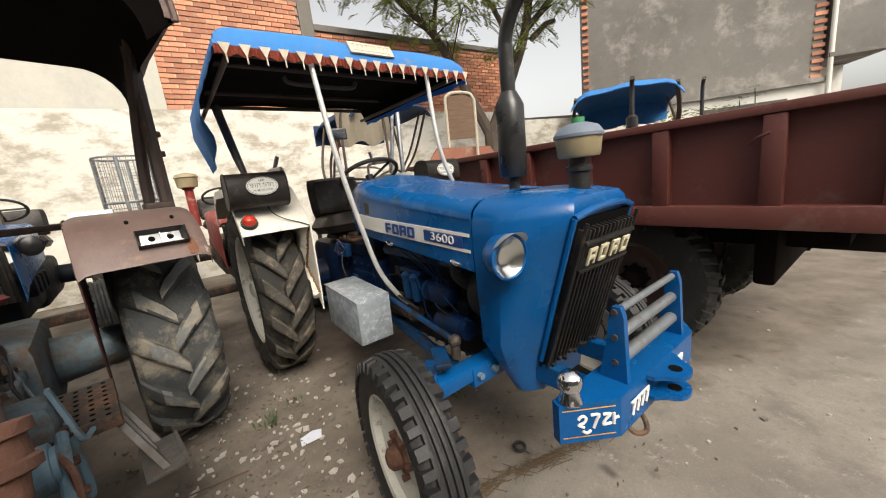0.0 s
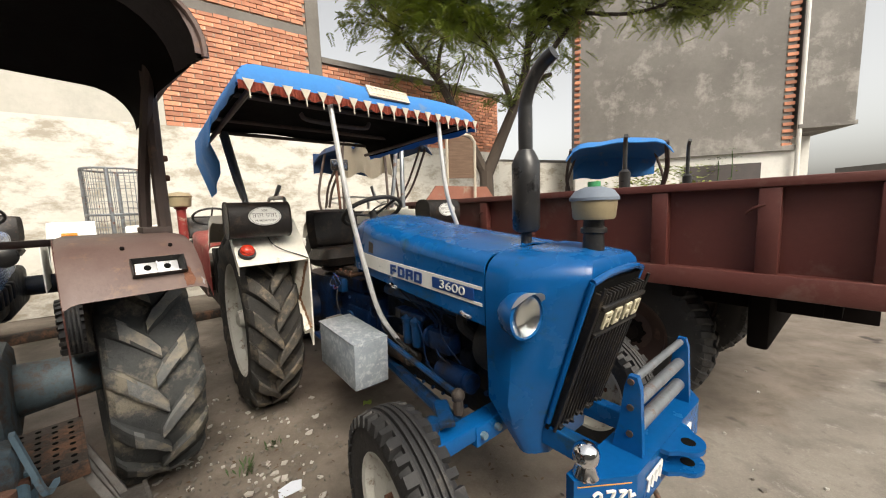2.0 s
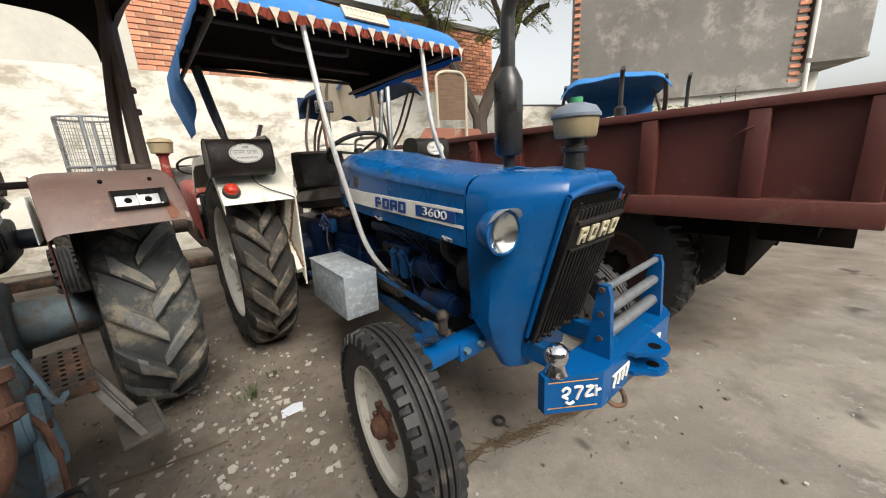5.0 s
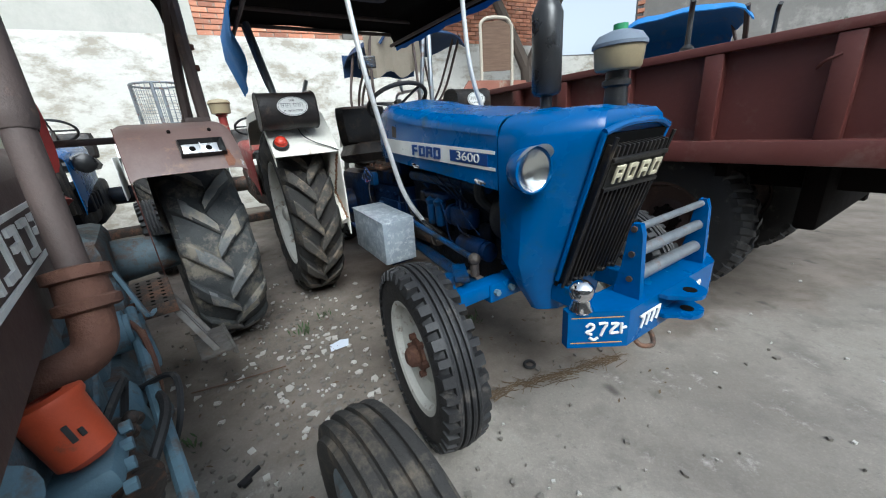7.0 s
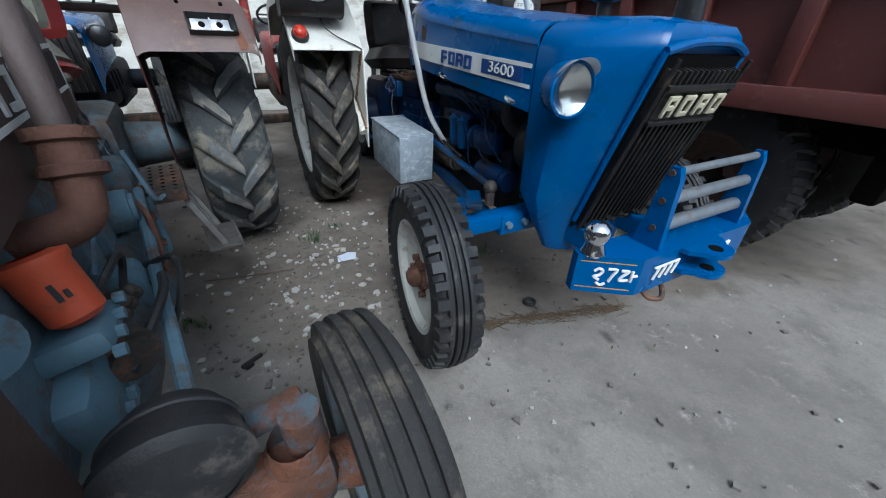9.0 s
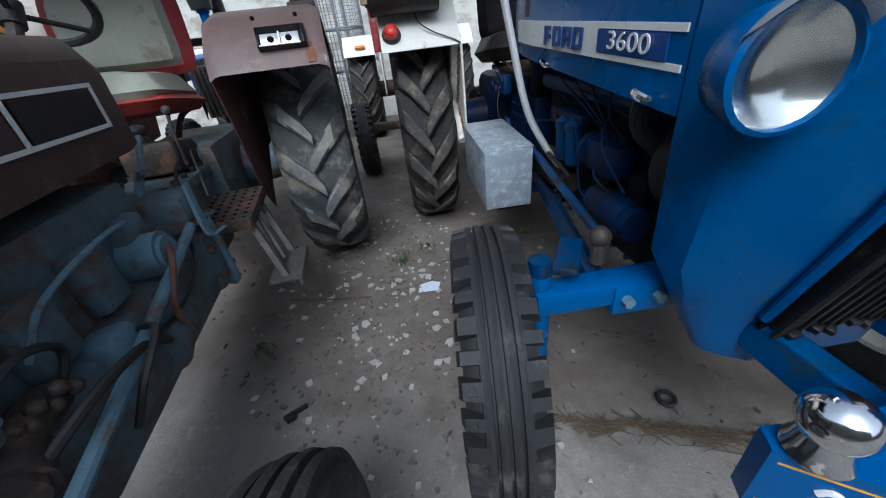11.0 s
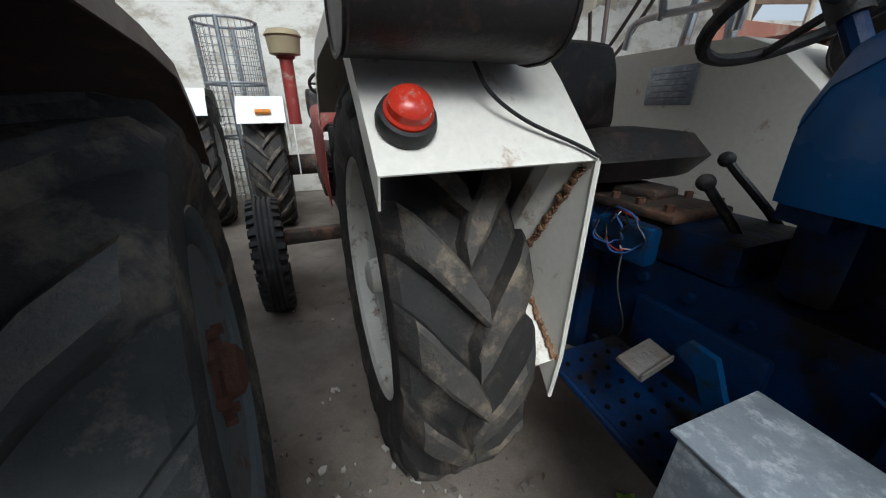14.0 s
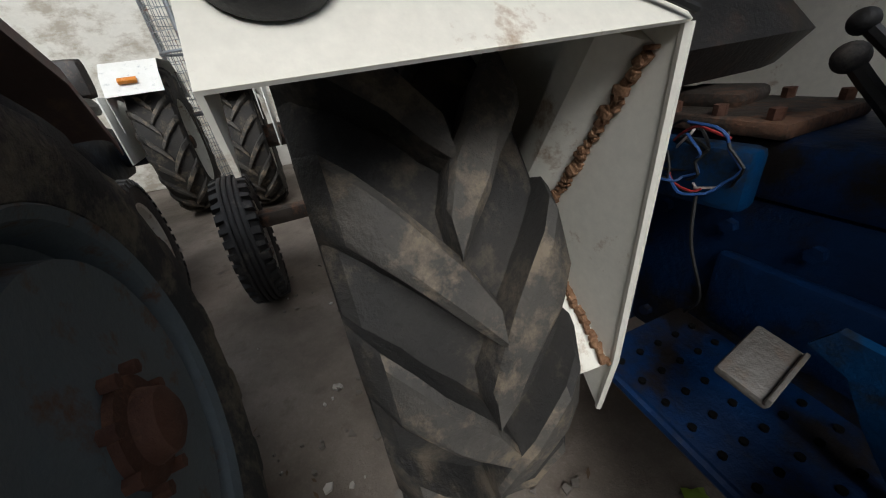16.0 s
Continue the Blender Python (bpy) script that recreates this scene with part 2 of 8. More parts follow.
    bark=mat("dark_bark", (0.050, 0.038, 0.030), 0.95, 0, (0.085, 0.065, 0.05), 0.7, 7, None, 0, 3, 0.9, 30, stretch=(1, 1, 0.3)),
    leaf=mat("neem_leaf", (0.25, 0.29, 0.045), 0.6, 0, (0.13, 0.185, 0.028), 0.7, 1.6, None, 0, 3, 0.0, 30),
    weed=mat("weed_leaf", (0.05, 0.09, 0.025), 0.7, 0, None, 0.5, 9, None, 0, 3, 0.0, 30),
    chip=mat("broken_white_tile", (0.56, 0.55, 0.52), 0.5, 0, (0.40, 0.37, 0.32), 0.7, 3, SOIL, 0.15, 9, 0.1, 60),
    stone=mat("grey_pebble", (0.22, 0.20, 0.175), 0.9, 0, (0.13, 0.115, 0.10), 0.7, 5, None, 0, 3, 0.3, 60),
    paper=mat("bluish_white_paper", (0.66, 0.70, 0.78), 0.85, 0, (0.55, 0.6, 0.7), 0.4, 12, None, 0, 3, 0.1, 60),
    litter=mat("dry_leaf_litter", (0.14, 0.09, 0.045), 0.9, 0, (0.08, 0.06, 0.04), 0.7, 9, None, 0, 3, 0.1, 60),
    wire=mat("insulated_wire", (0.014, 0.014, 0.014), 0.5, 0, None, 0.3, 9, None, 0, 3, 0, 60),
    wire_red=mat("red_wire", (0.35, 0.03, 0.03), 0.5, 0, None, 0.3, 9, None, 0, 3, 0, 60),
    wire_blue=mat("blue_wire", (0.03, 0.10, 0.32), 0.5, 0, None, 0.3, 9, None, 0, 3, 0, 60),
    wire_pale=mat("pale_wire", (0.42, 0.36, 0.34), 0.5, 0, None, 0.3, 9, None, 0, 3, 0, 60),
    green=mat("green_plastic", (0.05, 0.30, 0.12), 0.45, 0, None, 0.4, 9, None, 0, 3, 0, 60),
    lime_paint=mat("lime_green_plastic", (0.38, 0.55, 0.08), 0.5, 0, None, 0.4, 9, None, 0, 3, 0, 60),
    cup=mat("yellowed_plastic", (0.36, 0.30, 0.18), 0.45, 0, (0.25, 0.20, 0.12), 0.6, 9, None, 0, 3, 0.05, 60),
    cup_lid=mat("grey_blue_plastic", (0.12, 0.15, 0.20), 0.5, 0, (0.17, 0.2, 0.24), 0.6, 9, None, 0, 3, 0.05, 60),
    # darker copy of the blue paint, holding the shade under the bonnet
    blue_mid=mat("shade_darkened_blue_paint", (0.001, 0.044, 0.140), 0.42, 0, (0.002, 0.026, 0.08), 0.7, 8, (0.012, 0.014, 0.016), 0.35, 9, 0.25, 60, 0.3),
    dark_gap=mat("dark_void", (0.003, 0.003, 0.003), 0.9, 0, None, 0.2, 5, None, 0, 3, 0, 60, 0.1),
)


def brick_material():
    m = mat("red_brick", (0.50, 0.20, 0.115), 0.92, 0, (0.56, 0.29, 0.19), 0.6, 4, (0.52, 0.40, 0.30), 0.15, 7, 0.5, 50)
    n, l = m.node_tree.nodes, m.node_tree.links
    b = n["Principled BSDF"]
    src = b.inputs["Base Color"].links[0].from_socket
    info, geo, add = n.new("ShaderNodeObjectInfo"), n.new("ShaderNodeNewGeometry"), n.new("ShaderNodeMath")
    l.new(info.outputs["Random"], add.inputs[0])
    l.new(geo.outputs["Random Per Island"], add.inputs[1])
    fr = n.new("ShaderNodeMath")
    fr.operation = "FRACT"
    l.new(add.outputs[0], fr.inputs[0])
    cr = n.new("ShaderNodeValToRGB")
    cr.color_ramp.elements[0].color, cr.color_ramp.elements[1].color = (0.62, 0.60, 0.62, 1), (1.25, 1.2, 1.15, 1)
    l.new(fr.outputs[0], cr.inputs[0])
    mx = n.new("ShaderNodeMix")
    mx.data_type, mx.blend_type = "RGBA", "MULTIPLY"
    mx.inputs["Factor"].default_value = 1
    l.new(src, mx.inputs[6])
    l.new(cr.outputs[0], mx.inputs[7])
    l.new(mx.outputs[2], b.inputs["Base Color"])
    return m


M["brick"] = brick_material()


def ground_material():
    """Cement yard with trodden earth between the tractors, stains and grit."""
    m = bpy.data.materials.new("cement_and_earth_ground")
    m.use_nodes = True
    n, l = m.node_tree.nodes, m.node_tree.links
    b = n["Principled BSDF"]
    tc = n.new("ShaderNodeTexCoord")

    def nz(sc, det=8.0, ro=0.62):
        t = n.new("ShaderNodeTexNoise")
        t.inputs["Scale"].default_value, t.inputs["Detail"].default_value, t.inputs["Roughness"].default_value = sc, det, ro
        l.new(tc.outputs["Object"], t.inputs["Vector"])
        return t.outputs["Fac"]

    def rng(src, a, c, lo=0.0, hi=1.0):
        r = n.new("ShaderNodeMapRange")
        r.inputs["From Min"].default_value, r.inputs["From Max"].default_value = a, c
        r.inputs["To Min"].default_value, r.inputs["To Max"].default_value = lo, hi
        l.new(src, r.inputs["Value"])
        return r.outputs[0]

    def mix(f, a, c, mode="MIX"):
        x = n.new("ShaderNodeMix")
        x.data_type, x.blend_type = "RGBA", mode
        l.new(f, x.inputs["Factor"])
        for sock, v in ((x.inputs[6], a), (x.inputs[7], c)):
            if isinstance(v, tuple):
                sock.default_value = (*v, 1)
            else:
                l.new(v, sock)
        return x.outputs[2]

    def math_(op, a, c):
        x = n.new("ShaderNodeMath")
        x.operation = op
        for sock, v in zip(x.inputs, (a, c)):
            if isinstance(v, (int, float)):
                sock.default_value = v
            else:
                l.new(v, sock)
        return x.outputs[0]

    sep = n.new("ShaderNodeSeparateXYZ")
    l.new(tc.outputs["Object"], sep.inputs[0])
    # the cement slab ends along a line under the tractors' noses; earth lies behind it
    side = math_("ADD", math_("MULTIPLY", sep.outputs[0], -0.40), math_("MULTIPLY", sep.outputs[1], 0.92))
    side = math_("ADD", side, math_("MULTIPLY", math_("SUBTRACT", nz(2.6, 5.0), 0.5), 0.9))
    earth = rng(side, 1.50, 1.66)
    cement = mix(rng(nz(0.9), 0.38, 0.64), (0.19, 0.170, 0.145), (0.295, 0.268, 0.233))
    cement = mix(rng(nz(3.2), 0.50, 0.66), cement, (0.16, 0.143, 0.124))
    cement = mix(rng(nz(0.55, 6.0, 0.7), 0.55, 0.68), cement, (0.135, 0.123, 0.108))
    cement = mix(rng(nz(6.5, 9.0, 0.78), 0.58, 0.70), cement, (0.37, 0.345, 0.31))
    cement = mix(rng(nz(24, 6.0, 0.75), 0.56, 0.74), cement, (0.15, 0.135, 0.118))
    soil = mix(rng(nz(2.2), 0.38, 0.62), (0.125, 0.104, 0.084), (0.21, 0.18, 0.15))
    soil = mix(rng(nz(9.0), 0.55, 0.72), soil, (0.13, 0.105, 0.082))
    c = mix(earth, cement, soil)
    oil = rng(nz(1.7, 3.0), 0.66, 0.71)
    c = mix(oil, c, (0.05, 0.042, 0.036))
    c = mix(rng(nz(90, 3.0, 0.8), 0.3, 0.7), c, mix(rng(nz(90, 3.0, 0.8), 0.3, 0.7), (0.8, 0.8, 0.8), (1.2, 1.2, 1.2)), "MULTIPLY")
    l.new(c, b.inputs["Base Color"])
    l.new(rng(nz(4.0), 0.3, 0.7, 0.72, 0.95), b.inputs["Roughness"])
    bp = n.new("ShaderNodeBump")
    bp.inputs["Strength"].default_value, bp.inputs["Distance"].default_value = 0.55, 0.012
    l.new(math_("ADD", nz(16, 8.0, 0.7), math_("MULTIPLY", nz(120, 3.0, 0.7), 0.35)), bp.inputs["Height"])
    l.new(bp.outputs[0], b.inputs["Normal"])
    return m


M["ground"] = ground_material()


def glass_material():
    m = bpy.data.materials.new("clear_glass")
    m.use_nodes = True
    b = m.node_tree.nodes["Principled BSDF"]
    b.inputs["Base Color"].default_value, b.inputs["Roughness"].default_value = (0.95, 0.97, 0.97, 1), 0.06
    b.inputs["Transmission Weight"].default_value, b.inputs["IOR"].default_value = 1.0, 1.15
    return m


M["glass"] = glass_material()


# ---- mesh helpers ----
def part(name, bm, material, parent=None, label="", smooth=True):
    me = bpy.data.meshes.new(name)
    bmesh.ops.recalc_face_normals(bm, faces=bm.faces[:])
    if smooth:
        for f in bm.faces:
            f.smooth = True
        for e in bm.edges:
            if len(e.link_faces) == 2 and e.calc_face_angle(0) > 0.6:
                e.smooth = False
    bm.to_mesh(me)
    bm.free()
    me.materials.append(M[material])
    ob = new(name, me)
    if parent is not None:
        ob.parent = parent
    return tagged(ob, label) if label else ob


def pieces(name, bm, material, parent, label=""):
    """Each loose piece of a bmesh becomes a part of its own."""
    left, made = set(bm.verts), []
    while left:
        stack, isle = [left.pop()], []
        while stack:
            v = stack.pop()
            isle.append(v)
            for e in v.link_edges:
                o = e.other_vert(v)
                if o in left:
                    left.remove(o)
                    stack.append(o)
        one = bmesh.new()
        ids = {v: one.verts.new(v.co) for v in isle}
        for f in {f for v in isle for f in v.link_faces}:
            one.faces.new([ids[v] for v in f.verts])
        made.append(part(name, one, material, parent, label))
    bm.free()
    return made


def thing(name, m, label, category, group="", kind=""):
    e = new(name)
    e.empty_display_size = 0.1
    e.matrix_world = m
    return tagged(e, label, category, group, kind)


def bx(bm, c, s, rot=(0, 0, 0), bev=0.0):
    """A box with rounded edges."""
    m = pose(*c, *rot) @ Matrix.Diagonal((s[0], s[1], s[2], 1))
    vs = bmesh.ops.create_cube(bm, size=1, matrix=m)["verts"]
    if bev:
        es = list({e for v in vs for e in v.link_edges})
        bmesh.ops.bevel(bm, geom=es, offset=bev, segments=2, affect="EDGES", profile=0.5)
    return bm


def ring_frame(d):
    d = Vector(d).normalized()
    a = d.orthogonal().normalized()
    return a, d.cross(a)


def loft(bm, rings, cap=True, closed=True):
    """A skin over rings of points."""
    vv = [[bm.verts.new(p) for p in r] for r in rings]
    n = len(vv[0])
    for a, b in zip(vv, vv[1:]):
        for i in range(n if closed else n - 1):
            j = (i + 1) % n
            bm.faces.new((a[i], a[j], b[j], b[i]))
    if cap and closed:
        bm.faces.new(list(reversed(vv[0])))
        bm.faces.new(vv[-1])
    return vv


def tube(bm, pts, r, n=10, cap=True):
    """A bent pipe; r is one radius or one for each point."""
    pts = [Vector(p) for p in pts]
    rs = r if isinstance(r, (list, tuple)) else [r] * len(pts)
    rings, a = [], None
    for i, p in enumerate(pts):
        d = (pts[min(i + 1, len(pts) - 1)] - pts[max(i - 1, 0)]).normalized()
        if a is None:
            a = d.orthogonal().normalized()
        a = (a - d * a.dot(d)).normalized()
        b = d.cross(a)
        rings.append([p + rs[i] * (a * math.cos(t) + b * math.sin(t)) for t in (2 * math.pi * k / n for k in range(n))])
    loft(bm, rings, cap)
    return bm


def bent(pts, k=5):
    """Smooths a line of points into a rounded bend."""
    p = [Vector(q) for q in pts]
    p = [2 * p[0] - p[1]] + p + [2 * p[-1] - p[-2]]
    out = []
    for i in range(1, len(p) - 2):
        for j in range(k):
            t = j / k
            a, b, c, d = p[i - 1:i + 3]
            out.append(0.5 * ((2 * b) + (c - a) * t + (2 * a - 5 * b + 4 * c - d) * t * t + (3 * b - a - 3 * c + d) * t ** 3))
    return out + [p[-2]]


def lathe(bm, prof, c=(0, 0, 0), axis="Y", n=40, closed=False):
    """Turns a profile of (along, radius) round an axis through c."""
    c = Vector(c)
    rings = []
    for k in range(n):
        t = 2 * math.pi * k / n
        co, si = math.cos(t), math.sin(t)
        ring = []
        for a, r in prof:
            q = {"Y": (r * co, a, r * si), "X": (a, r * co, r * si), "Z": (r * co, r * si, a)}[axis]
            ring.append(c + Vector(q))
        rings.append(ring)
    rings.append(rings[0])
    vv = [[bm.verts.new(p) for p in r] for r in rings[:-1]]
    vv.append(vv[0])
    m = len(prof)
    for a, b in zip(vv, vv[1:]):
        for i in range(m if closed else m - 1):
            j = (i + 1) % m
            bm.faces.new((a[i], a[j], b[j], b[i]))
    bmesh.ops.remove_doubles(bm, verts=[v for r in vv[:-1] for v in r], dist=1e-5)
    return bm


def cyl(bm, p0, p1, r, n=16, r1=None):
    return tube(bm, [p0, p1], [r, r if r1 is None else r1], n)


def plate(bm, poly, thick, m=None):
    """A flat plate: a polygon in XY, thick along Z, moved by m."""
    m = m or Matrix()
    lo = [m @ Vector((x, y, -thick / 2)) for x, y in poly]
    hi = [m @ Vector((x, y, thick / 2)) for x, y in poly]
    loft(bm, [lo, hi])
    return bm


XZ = Matrix(((1, 0, 0, 0), (0, 0, -1, 0), (0, 1, 0, 0), (0, 0, 0, 1)))  # polygon (x, z) standing upright, thick along Y
YZ = Matrix(((0, 0, 1, 0), (1, 0, 0, 0), (0, 1, 0, 0), (0, 0, 0, 1)))  # polygon (y, z), thick along X


def letters(name, text, size, m, material, parent, depth=0.002):
    cu = bpy.data.curves.new(name, "FONT")
    cu.body, cu.size, cu.extrude, cu.align_x, cu.align_y = text, size, depth, "CENTER", "CENTER"
    ob = bpy.data.objects.new(name, cu)
    dg = bpy.context.evaluated_depsgraph_get()
    scene.collection.objects.link(ob)
    dg.update()
    me = bpy.data.meshes.new_from_object(ob.evaluated_get(dg))
    bpy.data.objects.remove(ob)
    me.name = name
    me.materials.clear()
    me.materials.append(M[material])
    o = new(name, me)
    o.parent = parent
    o.matrix_local = m
    return o


# ---- wheels ----
def carcass(bm, R, W, rim, lug):
    h = R - lug
    prof = [(-0.34 * W, rim), (-0.43 * W, rim + 0.02), (-0.5 * W, rim + (h - rim) * 0.5), (-0.485 * W, rim + (h - rim) * 0.78), (-0.43 * W, h - 0.022),
            (-0.25 * W, h - 0.006), (0, h), (0.25 * W, h - 0.006), (0.43 * W, h - 0.022), (0.485 * W, rim + (h - rim) * 0.78), (0.5 * W, rim + (h - rim) * 0.5),
            (0.43 * W, rim + 0.02), (0.34 * W, rim), (0.2 * W, rim - 0.004), (-0.2 * W, rim - 0.004)]
    lathe(bm, prof, n=56, closed=True)


def drive_tyre(R, W, rim, count=20, lug=0.035, width=0.05, sweep=0.34, wear=0.0):
    """A traction tyre: a carcass with two rows of swept bars. The bars point forward at the top centre."""
    bm = bmesh.new()
    carcass(bm, R, W, rim, lug)
    h = R - lug
    rnd = random.Random(7)
    for k in range(count):
        for s in (-1, 1):
            a0 = 2 * math.pi * (k + (0.25 if s > 0 else -0.25)) / count
            rings = []
            for i in range(7):
                t = i / 6
                y = s * W * (-0.045 + 0.535 * t)
                ang = a0 + sweep * (t ** 0.85)
                drop = 0.028 * max(0, t - 0.55) ** 1.3 * 3
                top = h + lug * (1 - wear * (0.5 + 0.5 * rnd.random())) - drop
                if i == 6:
                    top -= lug * 0.55
                base = h - 0.03 - drop
                wv = width * (0.90 + 0.22 * t) * (0.72 if i == 0 else 1.0) / R / 2
                q = lambda an, r: (r * math.cos(an), y, r * math.sin(an))
                ang, top = ang + rnd.uniform(-0.006, 0.006), top - rnd.uniform(0, 0.005)
                rings.append([q(ang - wv * 1.22, base), q(ang - wv, top - 0.010), q(ang - wv * 0.66, top), q(ang + wv * 0.66, top), q(ang + wv, top - 0.010), q(ang + wv * 1.22, base)])
            loft(bm, rings)
    for f in bm.faces:
        if all(math.hypot(v.co.x, v.co.z) > h + 0.42 * lug for v in f.verts):
            f.material_index = 1
    return bm


def rib_tyre(R, W, rim, ribs=4, blocks=0, slits=0):
    """A steering tyre with ribs round it; blocks: cut shoulder lugs; slits: cuts that break the ribs into blocks."""
    bm = bmesh.new()
    carcass(bm, R, W, rim, 0.016)
    span = 0.62 * W if blocks else 0.84 * W
    w = span / ribs
    for i in range(ribs):
        c = -span / 2 + w * (i + 0.5)
        r = R - 0.9 * (c / W) ** 2 * 0.08
        if slits:
            for k in range(slits):
                a0, a1 = 2 * math.pi * (k + 0.04 + 0.5 * (i % 2)) / slits, 2 * math.pi * (k + 0.97 + 0.5 * (i % 2)) / slits
                rings = []
                for j in range(5):
                    a = a0 + (a1 - a0) * j / 4
                    sk = 0.006 * (1 if j == 4 else -1 if j == 0 else 0)
                    rings.append([(rr * math.cos(a), c + y + sk, rr * math.sin(a)) for y, rr in ((-0.40 * w, r - 0.03), (-0.36 * w, r - 0.002), (0.36 * w, r - 0.002), (0.40 * w, r - 0.03))])
                loft(bm, rings)
        else:
            lathe(bm, [(c - 0.40 * w, r - 0.03), (c - 0.33 * w, r - 0.003), (c, r), (c + 0.33 * w, r - 0.003), (c + 0.40 * w, r - 0.03)], n=56)
    for k in range(blocks):
        for s in (-1, 1):
            a = 2 * math.pi * (k + (0.5 if s > 0 else 0)) / blocks
            m = pose(0, 0, 0, 0, -math.degrees(a), 0) @ pose(R - 0.020, s * W * 0.42, 0, 0, 0, 0)
            lng = 0.030 if k % 2 else 0.042
            q = [m @ Vector(p) for p in ((-0.02, -s * 0.028, -lng / 2), (0.014, -s * 0.024, -lng / 2 * 0.85), (0.006, s * 0.014, -lng / 2 * 0.8), (-0.03, s * 0.022, -lng / 2))]
            q2 = [m @ Vector(p) for p in ((-0.02, -s * 0.028, lng / 2), (0.014, -s * 0.024, lng / 2 * 0.85), (0.006, s * 0.014, lng / 2 * 0.8), (-0.03, s * 0.022, lng / 2))]
            loft(bm, [q, q2])
    return bm


def rim_disc(rim, W, out, dish, hub_r=0.1):
    """A dished rim; out is +1 or -1: the side that shows."""
    bm = bmesh.new()
    o = out
    prof = [(o * 0.40 * W, rim + 0.022), (o * 0.42 * W, rim + 0.014), (o * 0.38 * W, rim - 0.004), (o * 0.2 * W, rim - 0.02), (o * 0.16 * W, rim - 0.05),
            (o * (dish + 0.02), rim * 0.82), (o * dish, rim * 0.55), (o * (dish + 0.012), hub_r * 1.15), (o * (dish + 0.012), 0.001)]
    lathe(bm, prof, n=48)
    prof = [(-o * 0.40 * W, rim + 0.022), (-o * 0.38 * W, rim - 0.004), (-o * 0.1 * W, rim - 0.02), (o * 0.2 * W, rim - 0.02)]
    lathe(bm, prof, n=48)
    return bm


def wheel(name, parent, at, tyre_bm, rubber, rim, W, out, paint, hub, dish=0.02, nuts=8, nut_r=0.1, hub_len=0.1, steer=0.0, hub_r=0.06):
    w = new(name)
    w.empty_display_size = 0.05
    w.parent = parent
    w.matrix_local = pose(*at, 0, 0, steer)
    ty = part("tyre", tyre_bm, rubber, w)
    ty.data.materials.append(M[rubber + "_worn"] if rubber + "_worn" in M else M[rubber])
    r = part("rim", rim_disc(rim, W, out, dish, nut_r), paint, w)
    bm = bmesh.new()
    o = out
    lathe(bm, [(o * dish, hub_r * 1.5), (o * (dish + 0.025), hub_r * 1.4), (o * (dish + 0.03), hub_r), (o * (dish + hub_len), hub_r * 0.85), (o * (dish + hub_len + 0.012), hub_r * 0.5), (o * (dish + hub_len + 0.012), 0.001)], n=20)
    part("hub", bm, hub, w)
    bm = bmesh.new()
    for k in range(nuts):
        a = 2 * math.pi * k / nuts
        p = Vector((nut_r * math.cos(a), o * (dish + 0.008), nut_r * math.sin(a)))
        cyl(bm, p, p + Vector((0, o * 0.028, 0)), 0.014, 6)
    pieces("wheel_nut", bm, hub, w)
    return w


